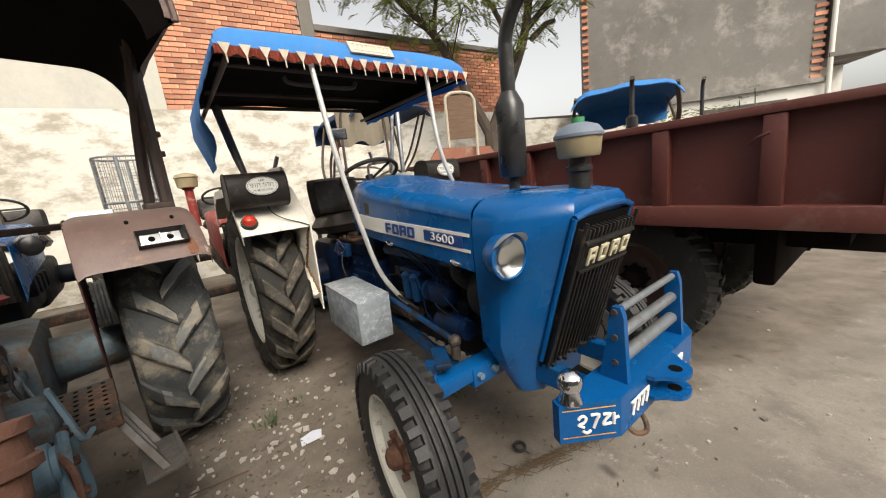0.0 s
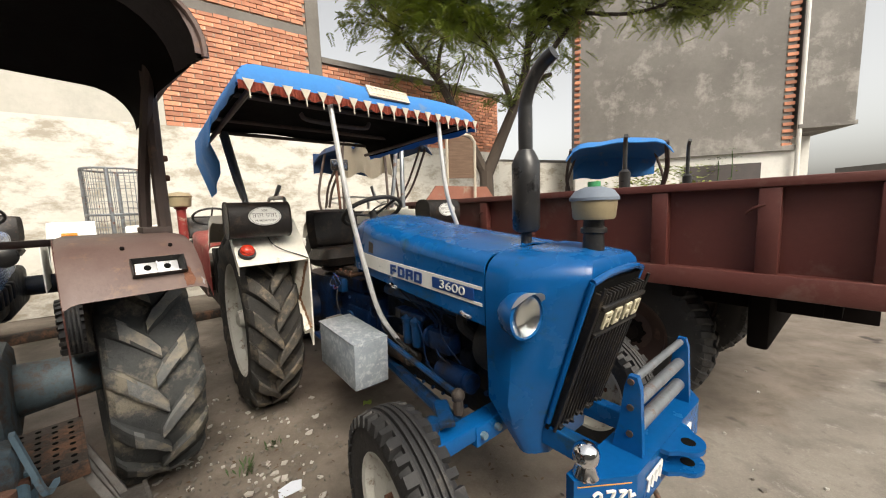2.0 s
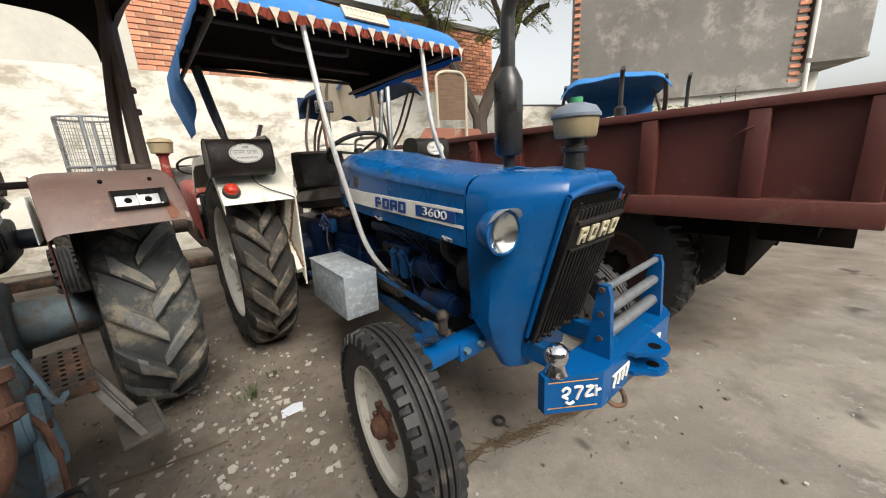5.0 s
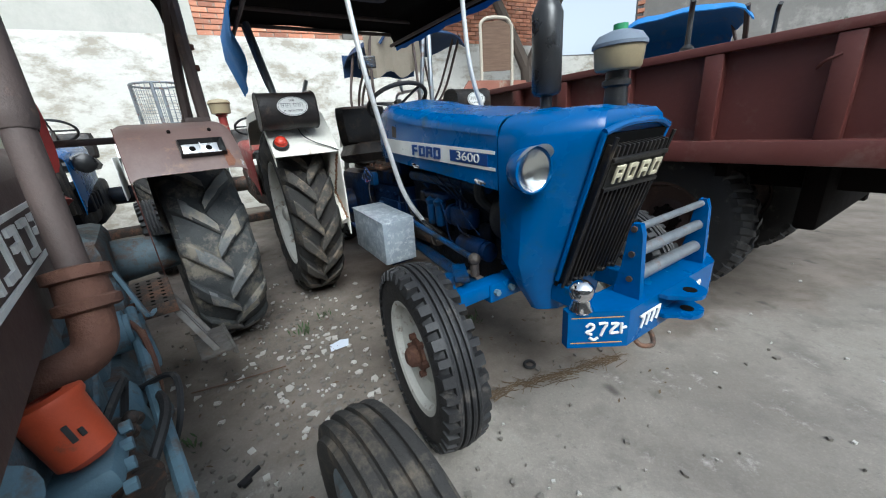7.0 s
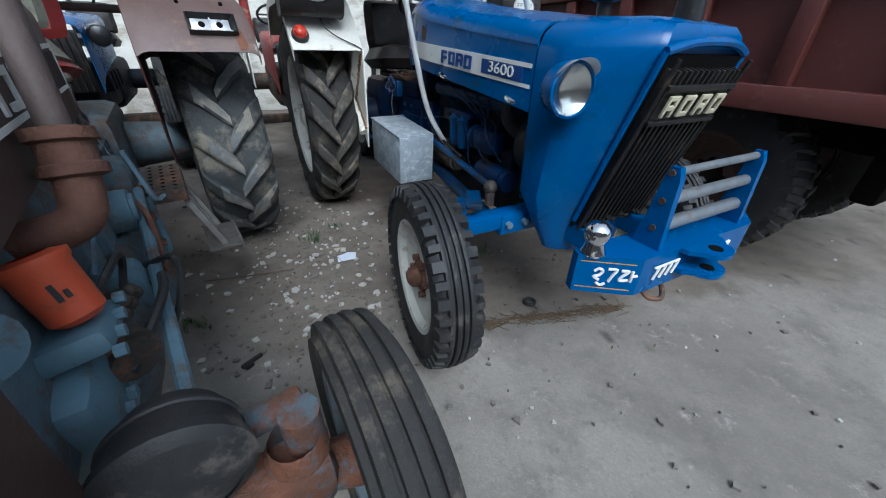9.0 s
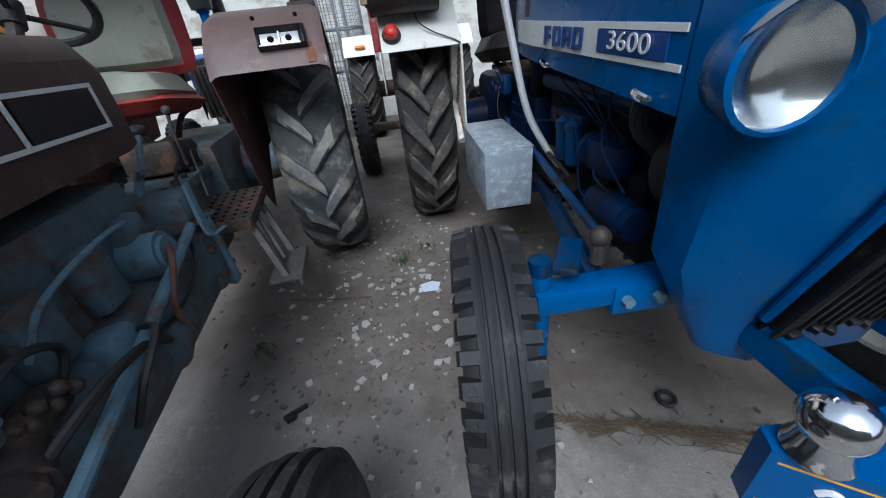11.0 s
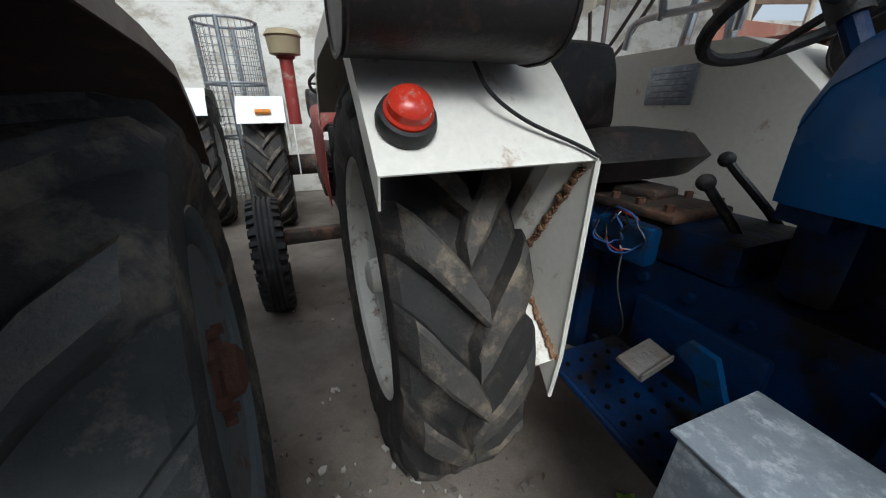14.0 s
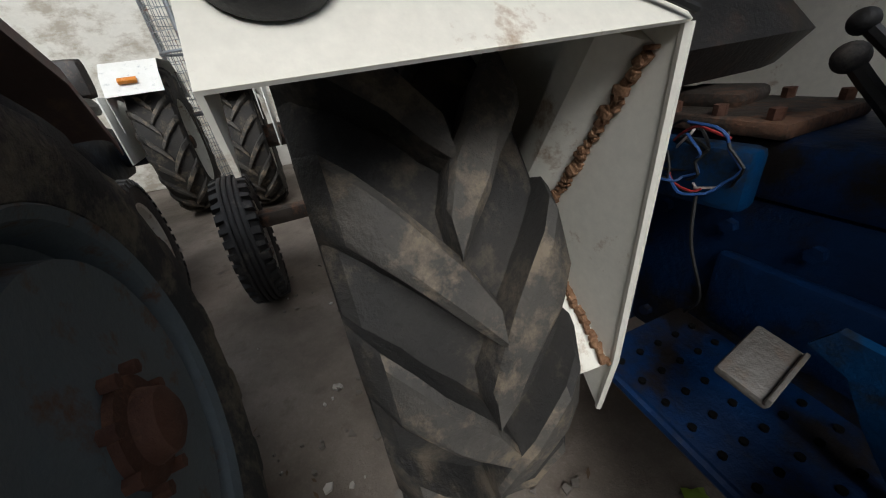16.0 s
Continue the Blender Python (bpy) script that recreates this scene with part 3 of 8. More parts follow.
# ---- blue tractor ----
def ford_like(m):
    root = thing("blue_tractor", m, "blue tractor with cream mudguards, canvas canopy and welded bumper", "tractor")
    # bonnet: cross sections from the cowl to the nose
    def sec(x, zb, zt, w, crown=0.03, n=7):
        pts = [(x, -w, zb), (x, -w, (zb + zt) / 2), (x, -w + 0.003, zt - 0.075)]
        for i in range(n):
            t = math.pi / 2 * (i / (n - 1))
            pts.append((x, -w + 0.075 * (1 - math.cos(t)), zt - 0.075 + 0.065 * math.sin(t)))
        pts.append((x, 0, zt + crown * 0.35))
        return pts + [(p[0], -p[1], p[2]) for p in reversed(pts[:-1])]

    def shell(bm, secs, t=0.006):
        loft(bm, secs, cap=False, closed=False)
        bmesh.ops.recalc_face_normals(bm, faces=bm.faces[:])
        bmesh.ops.solidify(bm, geom=bm.faces[:], thickness=t)

    bm = bmesh.new()
    shell(bm, [sec(0.80, 1.06, 1.25, 0.205), sec(0.83, 1.06, 1.31, 0.222), sec(0.90, 1.06, 1.355, 0.238), sec(0.98, 1.06, 1.378, 0.252), sec(1.08, 1.055, 1.372, 0.272), sec(1.22, 1.045, 1.338, 0.287), sec(1.6, 1.015, 1.292, 0.30), sec(2.045, 0.975, 1.248, 0.303)])
    hood = part("bonnet", bm, "blue", root, "glossy blue bonnet with scuffed cowl")
    # nose: level rings whose front corners are cut back to the grille
    bm = bmesh.new()
    def nose_ring(z, back, w, xg, g, xs, dw=0.0):
        half = [(back, -w), ((back + xs) / 2, -w), (xs, -w + 0.004), (xs + (xg - xs) * 0.45, -(g + (w - g) * 0.60)), (xg - 0.012, -g - 0.016), (xg, -g)]
        return [(x, y, z) for x, y in half + [(x, -y) for x, y in reversed(half)]]
    xg = lambda z: 2.21 + (z - 0.60) * 0.31
    loft(bm, [nose_ring(0.47, 2.12, 0.20, 2.20, 0.13, 2.15), nose_ring(0.58, 2.09, 0.25, xg(0.58), 0.155, 2.13), nose_ring(0.70, 2.053, 0.298, xg(0.70), 0.165, 2.14), nose_ring(0.95, 2.053, 0.305, xg(0.95), 0.172, 2.17),
              nose_ring(1.10, 2.053, 0.305, xg(1.10), 0.176, 2.19), nose_ring(1.165, 2.053, 0.302, xg(1.165), 0.176, 2.19), nose_ring(1.205, 2.053, 0.285, xg(1.165) - 0.004, 0.165, 2.18), nose_ring(1.228, 2.053, 0.255, 2.37, 0.14, 2.16), nose_ring(1.248, 2.053, 0.20, 2.28, 0.10, 2.12)])
    nose = part("nose_cowl", bm, "blue", root)
    bm = bmesh.new()
    for s in (-1, 1):
        tube(bm, [(xg(0.62) + 0.006, s * 0.168, 0.62), (xg(0.9) + 0.006, s * 0.178, 0.9), (xg(1.165) + 0.008, s * 0.184, 1.165)], 0.010, 8)
    tube(bm, bent([(xg(1.165) + 0.008, -0.184, 1.165), (2.405, -0.10, 1.185), (2.41, 0, 1.19), (2.405, 0.10, 1.185), (xg(1.165) + 0.008, 0.184, 1.165)]), 0.012, 8)
    part("grille_surround", bm, "blue", root)
    # grille: a raked panel of upright slats
    tilt = math.degrees(math.atan(0.31))
    gm = pose(2.22, 0, 0.605, 0, tilt, 0) @ Matrix.Diagonal((1, 0.80, 1.16, 1))
    bm = bmesh.new()
    bx(bm, (0, 0, 0.245), (0.012, 0.43, 0.51))
    bmesh.ops.transform(bm, matrix=gm, verts=bm.verts[:])
    g = part("grille", bm, "dark_gap", root, "black slatted grille panel")
    for i in range(13):
        bm = bmesh.new()
        y = -0.195 + 0.39 * i / 12
        bx(bm, (0.02, y, 0.24), (0.03, 0.012, 0.47), (0, 0, 0), 0.003)
        bmesh.ops.transform(bm, matrix=gm, verts=bm.verts[:])
        part("slat", bm, "grille", g)
    bm = bmesh.new()
    for z in (0.355, 0.44):
        bx(bm, (0.042, 0, z), (0.014, 0.40, 0.012), (0, 0, 0), 0.002)
    bx(bm, (0.034, 0, 0.398), (0.006, 0.38, 0.075))
    for s in (-1, 1):
        tube(bm, [(0.03, s * 0.21, 0.0), (0.035, s * 0.21, 0.5)], 0.007, 6)
    for i in range(9):
        bx(bm, (0.035, -0.18 + 0.045 * i, 0.012 + 0.012 * (i % 2)), (0.018, 0.03, 0.012), (0, 0, 20 * (i % 3)), 0.003)
    bmesh.ops.transform(bm, matrix=gm, verts=bm.verts[:])
    part("badge_frame", bm, "grille", g)
    # four cream badge shapes, each a solid block with a counter
    for i, y in enumerate((-0.135, -0.045, 0.050, 0.140)):
        bm = bmesh.new()
        sh = 0.008
        bx(bm, (0.048, y - 0.022, 0.398), (0.008, 0.014, 0.052), (0, 0, 0), 0.002)
        bx(bm, (0.048, y + 0.022, 0.398), (0.008, 0.014, 0.052), (0, 0, 0), 0.002)
        bx(bm, (0.048, y, 0.418), (0.008, 0.040, 0.012), (0, 0, 0), 0.002)
        bx(bm, (0.048, y, 0.378 if i in (1, 3) else 0.395), (0.008, 0.040, 0.012), (0, 0, 0), 0.002)
        bmesh.ops.transform(bm, matrix=gm, verts=bm.verts[:])
        part("badge_shape", bm, "cream_badge", g, "cream raised badge shape")
    # stripe on both sides, sloping with the bonnet
    for s in (-1, 1):
        y = s * 0.304
        def zs(x):
            return 1.122 - 0.062 * (x - 1.4)
        def band(name, x0, x1, d0, d1, material, off, label=""):
            bm = bmesh.new()
            yo = s * (0.3055 + off)
            xs = [x0 + (x1 - x0) * i / 6 for i in range(7)]
            wob = lambda x: -s * (max(0, (1.25 - x)) * 0.10 + max(0, 1.65 - x) * 0.006)
            rings = [[(x, yo + wob(x), zs(x) + d0), (x, yo + wob(x), zs(x) + d1), (x, yo + wob(x) - s * 0.004, zs(x) + d1), (x, yo + wob(x) - s * 0.004, zs(x) + d0)] for x in xs]
            loft(bm, rings)
            return part(name, bm, material, hood, label)
        band("stripe", 1.06, 1.74, -0.037, 0.037, "paint_white", 0.0, "white painted side stripe")
        band("stripe", 1.74, 2.035, 0.024, 0.037, "paint_white", 0.0, "white painted side stripe")
        band("stripe", 1.74, 2.035, -0.037, -0.025, "paint_white", 0.0, "white painted side stripe")
        band("number_panel", 1.745, 1.995, -0.0225, 0.0215, "paint_blue", 0.0025)
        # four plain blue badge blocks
        for i in range(4):
            x = 1.44 + 0.068 * i
            bm = bmesh.new()
            for dx, dz, wx, wz in ((-0.020, 0, 0.017, 0.050), (0.002, 0.0195, 0.044, 0.011), (0.002, -0.002 if i in (0, 2) else -0.0195, 0.044, 0.011)) + (((0.020, 0.0, 0.016, 0.044),) if i else ()):
                bx(bm, (x + dx, s * 0.3095, zs(x) + dz), (wx, 0.003, wz), (0, 4.2, 0))
            part("badge_block", bm, "paint_blue", hood, "blue painted badge block")
        rot = (90, 0, 0) if s < 0 else (90, 0, 180)
        NX = 1.872
        letters("model_number", "3600", 0.050, pose(NX, s * 0.3105, zs(NX) + 0.001, 0, 4.2, 0) @ pose(0, 0, 0, *rot) @ Matrix.Diagonal((1.6, 1, 1, 1)), "paint_white", hood, 0.0012)
        for x, z in ((1.44, 1.045), (1.95, 1.005)):
            bm = bmesh.new()
            tube(bm, bent([(x - 0.03, s * 0.304, z + 0.006), (x - 0.012, s * 0.320, z + 0.004), (x + 0.02, s * 0.322, z - 0.004), (x + 0.034, s * 0.310, z - 0.008)], 3), [0.004] * 3 + [0.009] * 4 + [0.008] * 2 + [0.004], 8)
            part("bonnet_latch", bm, "chrome", hood, "small chrome latch handle")
        # headlamp with a bright visor
        lm = pose(2.248, s * 0.342, 1.066, 0, 0, s * 6) @ Matrix.Diagonal((0.85, 0.85, 0.85, 1))
        bm = bmesh.new()
        lathe(bm, [(-0.09, 0.001), (-0.085, 0.05), (-0.05, 0.078), (0.0, 0.088), (0.02, 0.088), (0.024, 0.080), (0.012, 0.078)], axis="X", n=32)
        bmesh.ops.transform(bm, matrix=lm, verts=bm.verts[:])
        lamp = part("headlamp", bm, "blue", root, "blue headlamp bowl with scuffed rim")
        bm = bmesh.new()
        lathe(bm, [(-0.010, 0.001), (-0.009, 0.03), (-0.002, 0.06), (0.012, 0.080)], axis="X", n=32)
        bmesh.ops.transform(bm, matrix=lm, verts=bm.verts[:])
        part("reflector", bm, "reflector", lamp)
        bm = bmesh.new()
        lathe(bm, [(0.030, 0.001), (0.028, 0.035), (0.022, 0.062), (0.014, 0.079), (0.010, 0.079), (0.018, 0.06), (0.024, 0.035), (0.026, 0.001)], axis="X", n=32)
        bmesh.ops.transform(bm, matrix=lm, verts=bm.verts[:])
        gl = part("lens", bm, "glass", lamp)
        gl.visible_shadow = False
        bm = bmesh.new()
        r0, r1 = [], []
        for i in range(15):
            a = radians(25 + 130 * i / 14)
            ext = 0.046 * math.sin(math.pi * i / 14) ** 0.6
            r0.append((0.016, 0.089 * math.cos(a), 0.089 * math.sin(a)))
            r1.append((0.020 + ext, 0.091 * math.cos(a), 0.091 * math.sin(a) + 0.006))
        loft(bm, [r0, r1], closed=False)
        bmesh.ops.solidify(bm, geom=bm.faces[:], thickness=0.002)
        bmesh.ops.transform(bm, matrix=lm, verts=bm.verts[:])
        part("visor", bm, "silver", lamp, "bright metal lamp visor")
        bm = bmesh.new()
        cyl(bm, (2.15, s * 0.28, 1.03), (2.205, s * 0.342, 1.055), 0.022)
        part("lamp_bracket", bm, "blue", lamp)
    for s in (-1, 1):
        bm = bmesh.new()
        plate(bm, [(1.145, 1.185), (1.20, 1.180), (1.205, 1.235), (1.155, 1.245)], 0.006, Matrix.Translation((0, s * 0.2815, 0)) @ XZ)
        part("badge_scar", bm, "grease", hood, "dark scar of a lost badge")
    # seam bead, cowl face and filler cap
    bm = bmesh.new()
    loft(bm, [[(x, y, z) for x, y, z in sec(0.806, 1.03, 1.243, 0.198)], [(x, y, z) for x, y, z in sec(0.89, 1.03, 1.343, 0.228)]])
    bx(bm, (0.86, 0, 0.98), (0.10, 0.30, 0.22), (0, 0, 0), 0.03)
    part("dashboard", bm, "blue_old", root, "dark dashboard with dials")
    # exhaust silencer and stack
    bm = bmesh.new()
    lathe(bm, [(1.245, 0.022), (1.30, 0.024), (1.305, 0.046), (1.32, 0.056), (1.58, 0.057), (1.605, 0.046), (1.632, 0.032), (1.635, 0.022)], (2.02, -0.015, 0), "Z", 24)
    tube(bm, bent([(2.02, -0.015, 1.62), (2.02, -0.015, 1.80), (2.05, -0.015, 1.885), (2.10, -0.015, 1.94), (2.15, -0.015, 1.965)]), 0.027, 12)
    ex = part("exhaust_stack", bm, "black", root, "black upright silencer with curved stack")
    bm = bmesh.new()
    tube(bm, [(2.02, -0.015, 1.625), (2.02, -0.015, 1.80)], 0.0285, 12)
    part("sleeve", bm, "black", ex)
    # air pre-cleaner
    bm = bmesh.new()
    lathe(bm, [(1.20, 0.040), (1.30, 0.036), (1.305, 0.046), (1.32, 0.046), (1.325, 0.036), (1.36, 0.036)], (2.285, 0.03, 0), "Z", 20)
    ac = part("air_cleaner", bm, "black", root, "air cleaner with yellowed bowl on black stem")
    bm = bmesh.new()
    lathe(bm, [(1.35, 0.03), (1.352, 0.067), (1.36, 0.073), (1.42, 0.079), (1.425, 0.071)], (2.285, 0.03, 0), "Z", 28)
    part("bowl", bm, "cup", ac, "yellowed plastic bowl")
    bm = bmesh.new()
    lathe(bm, [(1.418, 0.071), (1.42, 0.085), (1.43, 0.085), (1.455, 0.067), (1.468, 0.032), (1.47, 0.001)], (2.285, 0.03, 0), "Z", 28)
    part("lid", bm, "cup_lid", ac, "grey-blue domed lid")
    bm = bmesh.new()
    lathe(bm, [(1.465, 0.022), (1.487, 0.022), (1.487, 0.001)], (2.285, 0.03, 0), "Z", 12)
    part("knob", bm, "green", ac, "green plastic knob")
    # engine: oily, and coloured near-black for the shade the bonnet casts
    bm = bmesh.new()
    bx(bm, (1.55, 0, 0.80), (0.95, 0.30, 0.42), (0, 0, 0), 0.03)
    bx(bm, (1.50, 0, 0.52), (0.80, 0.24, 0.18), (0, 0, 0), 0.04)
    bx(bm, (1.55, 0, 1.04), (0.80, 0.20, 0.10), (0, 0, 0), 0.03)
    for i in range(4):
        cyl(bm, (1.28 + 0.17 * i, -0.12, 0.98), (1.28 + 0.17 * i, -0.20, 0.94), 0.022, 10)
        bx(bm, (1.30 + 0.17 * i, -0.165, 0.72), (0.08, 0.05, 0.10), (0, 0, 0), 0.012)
    eng = part("engine", bm, "engine", root, "oily engine block with pipes, bonnet shade in its colour")
    # filters take the darker blue because the bonnet shades them
    for x in (1.42, 1.50):
        bm = bmesh.new()
        lathe(bm, [(0.72, 0.001), (0.72, 0.025), (0.73, 0.028), (0.83, 0.030), (0.835, 0.034), (0.855, 0.036), (0.862, 0.025), (0.875, 0.010), (0.875, 0.001)], (x, -0.225, 0), "Z", 20)
        part("fuel_filter", bm, "blue_mid", eng, "blue canister fuel filter")
    bm = bmesh.new()
    bx(bm, (1.46, -0.20, 0.875), (0.20, 0.07, 0.03), (0, 0, 0), 0.008)
    bx(bm, (1.33, -0.20, 0.86), (0.06, 0.07, 0.06), (0, 0, 0), 0.012)
    part("filter_head", bm, "blue_old", eng)
    bm = bmesh.new()
    for pts in (((1.36, -0.20, 0.84), (1.25, -0.26, 0.83), (1.12, -0.27, 0.80), (1.0, -0.22, 0.82)), ((1.52, -0.24, 0.86), (1.58, -0.25, 0.80), (1.60, -0.24, 0.66), (1.70, -0.20, 0.60)),
                ((1.66, -0.20, 0.92), (1.74, -0.26, 0.84), (1.84, -0.24, 0.74)), ((1.30, -0.2, 0.94), (1.55, -0.23, 0.96), (1.8, -0.22, 0.92)), ((1.62, -0.2, 0.78), (1.70, -0.25, 0.74), (1.78, -0.2, 0.68))):
        tube(bm, bent(pts), 0.0038, 6)
    pieces("fuel_pipe", bm, "blue_old", eng, "thin bent metal pipe")
    bm = bmesh.new()
    lathe(bm, [(-0.04, 0.02), (-0.04, 0.12), (-0.02, 0.125), (0.02, 0.125), (0.04, 0.12), (0.04, 0.02)], (1.93, -0.10, 0.82), "X", 28)
    part("fan_pulley", bm, "rubber_black", eng, "dusty fan and belt pulley")
    bm = bmesh.new()
    cyl(bm, (1.68, -0.22, 0.66), (1.86, -0.22, 0.66), 0.05, 18)
    cyl(bm, (1.86, -0.22, 0.66), (1.89, -0.22, 0.66), 0.045, 18)
    part("dynamo", bm, "blue_old", eng)
    for s in (-1, 1):
        bm = bmesh.new()
        tube(bm, [(1.18, s * 0.19, 0.965), (1.86, s * 0.19, 0.955)], 0.032, 12)
        for k in range(4):
            tube(bm, bent([(1.26 + 0.17 * k, s * 0.19, 0.96), (1.26 + 0.17 * k, s * 0.16, 0.93), (1.26 + 0.17 * k, s * 0.13, 0.90)], 3), 0.026, 10)
        part("manifold", bm, "blue_mid", eng, "blue manifold pipe with shade in its colour")
        bm = bmesh.new()
        bx(bm, (1.68, s * 0.20, 0.79), (0.17, 0.08, 0.10), (0, 0, 0), 0.02)
        cyl(bm, (1.58, s * 0.20, 0.79), (1.60, s * 0.20, 0.79), 0.055, 18)
        for k in range(4):
            cyl(bm, (1.63 + 0.035 * k, s * 0.20, 0.84), (1.63 + 0.035 * k, s * 0.20, 0.865), 0.011, 8)
        part("injection_pump", bm, "blue_old", eng, "oily blue injection pump")
        for k in range(4):
            bm = bmesh.new()
            tube(bm, bent([(1.63 + 0.035 * k, s * 0.20, 0.86), (1.60 + 0.04 * k, s * 0.235, 0.91), (1.40 + 0.11 * k, s * 0.24, 0.985), (1.30 + 0.17 * k, s * 0.20, 1.0)], 4), 0.004, 6)
            part("injector_pipe", bm, "blue_old", eng)
        bm = bmesh.new()
        for k in range(10):
            x = 1.14 + 0.085 * k
            cyl(bm, (x, s * 0.118, 0.455), (x, s * 0.132, 0.455), 0.010, 6)
            cyl(bm, (x, s * 0.148, 0.60), (x, s * 0.162, 0.60), 0.012, 6)
        pieces("bolt", bm, "blue_mid", eng)
        bm = bmesh.new()
        cyl(bm, (1.16, s * 0.19, 0.62), (1.40, s * 0.19, 0.62), 0.052, 18)
        cyl(bm, (1.40, s * 0.19, 0.62), (1.43, s * 0.19, 0.62), 0.040, 18)
        cyl(bm, (1.20, s * 0.20, 0.69), (1.34, s * 0.20, 0.69), 0.028, 14)
        part("starter_motor", bm, "grease", eng, "greasy starter motor")
        bm = bmesh.new()
        tube(bm, bent([(1.95, s * 0.16, 1.08), (1.88, s * 0.22, 1.04), (1.84, s * 0.23, 0.92), (1.88, s * 0.17, 0.84)], 5), 0.024, 10)
        part("radiator_hose", bm, "rubber_black", eng)
        bm = bmesh.new()
        tube(bm, bent([(1.10, s * 0.21, 0.80), (1.22, s * 0.25, 0.74), (1.36, s * 0.25, 0.72), (1.52, s * 0.24, 0.68)], 5), 0.007, 6)
        part("cable", bm, "wire", eng)
    # gearbox and rear axle: grimy blue, darkened further for shade under the canopy
    bm = bmesh.new()
    bx(bm, (0.75, 0, 0.66), (0.75, 0.30, 0.40), (0, 0, 0), 0.04)
    bx(bm, (0.10, 0, 0.68), (0.62, 0.40, 0.50), (0, 0, 0), 0.06)
    bx(bm, (0.55, -0.02, 0.90), (0.42, 0.26, 0.10), (0, 0, 0), 0.02)
    for s in (-1, 1):
        cyl(bm, (0, s * 0.15, 0.66), (0, s * 0.50, 0.66), 0.12, 20, 0.09)
    gb = part("gearbox", bm, "blue_old", root, "grimy blue gearbox and axle housing, canopy shade in its colour")
    bm = bmesh.new()
    bx(bm, (0.46, -0.05, 0.962), (0.30, 0.22, 0.026), (0, 0, 0), 0.008)
    bx(bm, (0.42, -0.03, 0.985), (0.13, 0.12, 0.03), (0, 0, 8), 0.012)
    gc = part("gear_cover", bm, "grease", gb, "greasy bolted gear cover")
    for dx in (-0.12, -0.04, 0.04, 0.12):
        for dy in (-0.09, 0.09):
            bm = bmesh.new()
            cyl(bm, (0.46 + dx, -0.05 + dy, 0.972), (0.46 + dx, -0.05 + dy, 0.992), 0.011, 6)
            pieces("bolt", bm, "rust", gb)
    bm = bmesh.new()
    bx(bm, (0.53, -0.205, 0.90), (0.16, 0.05, 0.10), (0, 0, 4), 0.014)
    part("switch_box", bm, "blue_mid", gb, "scuffed bright blue switch box")
    for s in (-1, 1):
        bm = bmesh.new()
        for k in range(6):
            cyl(bm, (0.45 + 0.12 * k, s * 0.148, 0.80), (0.45 + 0.12 * k, s * 0.166, 0.80), 0.013, 6)
            cyl(bm, (0.45 + 0.12 * k, s * 0.148, 0.53), (0.45 + 0.12 * k, s * 0.166, 0.53), 0.013, 6)
        pieces("bolt", bm, "blue_old", gb)
        bm = bmesh.new()
        bx(bm, (0.72, s * 0.16, 0.68), (0.30, 0.03, 0.15), (0, 0, 0), 0.012)
        bx(bm, (1.05, s * 0.165, 0.70), (0.05, 0.06, 0.36), (0, 0, 0), 0.01)
        part("side_cover", bm, "blue_old", gb, "worn blue bolted side cover")
    for x, y, tip in ((0.74, 0.10, (0.553, 0.07, 1.083)), (0.74, -0.06, (0.622, -0.10, 1.05))):
        bm = bmesh.new()
        tube(bm, bent([(x, y, 0.70), (x - 0.02, y, 0.90), tip]), [0.014] * 5 + [0.011] * 6, 8)
        lv = part("gear_lever", bm, "black", root)
        bm = bmesh.new()
        bmesh.ops.create_uvsphere(bm, u_segments=14, v_segments=10, radius=0.020, matrix=Matrix.Translation(tip))
        part("knob", bm, "rubber_black", lv, "round black lever knob")
    rw = random.Random(21)
    for k in range(9):
        c = Vector((0.50 + 0.05 * rw.random(), -0.215 - 0.03 * rw.random(), 0.93))
        r = 0.025 + 0.035 * rw.random()
        a0, turn = rw.random() * 6.28, 3.0 + 3.0 * rw.random()
        pts = [c + Vector((0.02 * rw.random() - 0.01 + r * math.cos(a0 + turn * q / 9), -0.012 * math.sin(q), r * math.sin(a0 + turn * q / 9))) for q in range(10)]
        bm = bmesh.new()
        tube(bm, bent(pts, 2), 0.0022 if k % 4 else 0.0026, 5)
        part("loose_wire", bm, ("wire", "wire", "wire_blue", "wire_red", "wire", "wire_pale")[k % 6], root)
    bm = bmesh.new()
    tube(bm, bent([(0.54, -0.22, 0.90), (0.57, -0.25, 0.80), (0.60, -0.24, 0.70), (0.56, -0.20, 0.62)]), 0.003, 5)
    part("loose_wire", bm, "wire", root)
    # footplates with drain holes, pedal
    for s in (-1, 1):
        bm = bmesh.new()
        bx(bm, (0.76, s * 0.29, 0.57), (0.46, 0.24, 0.012), (0, 6, 0), 0.003)
        tube(bm, [(0.54, s * 0.41, 0.595), (0.99, s * 0.41, 0.548)], 0.010, 8)
        fp = part("footplate", bm, "blue_old", root, "blue perforated footplate")
        bm = bmesh.new()
        for i in range(9):
            for j in range(5):
                p = Vector((0.58 + 0.045 * i, s * (0.20 + 0.045 * j), 0.5975 - 0.105 * (0.045 * i)))
                cyl(bm, p - Vector((0, 0, 0.004)), p + Vector((0, 0, 0.0025)), 0.0062, 8)
        pieces("drain_hole", bm, "dark_gap", fp)
    # brake pedal: a curved blue arm with a bare ribbed tread
    bm = bmesh.new()
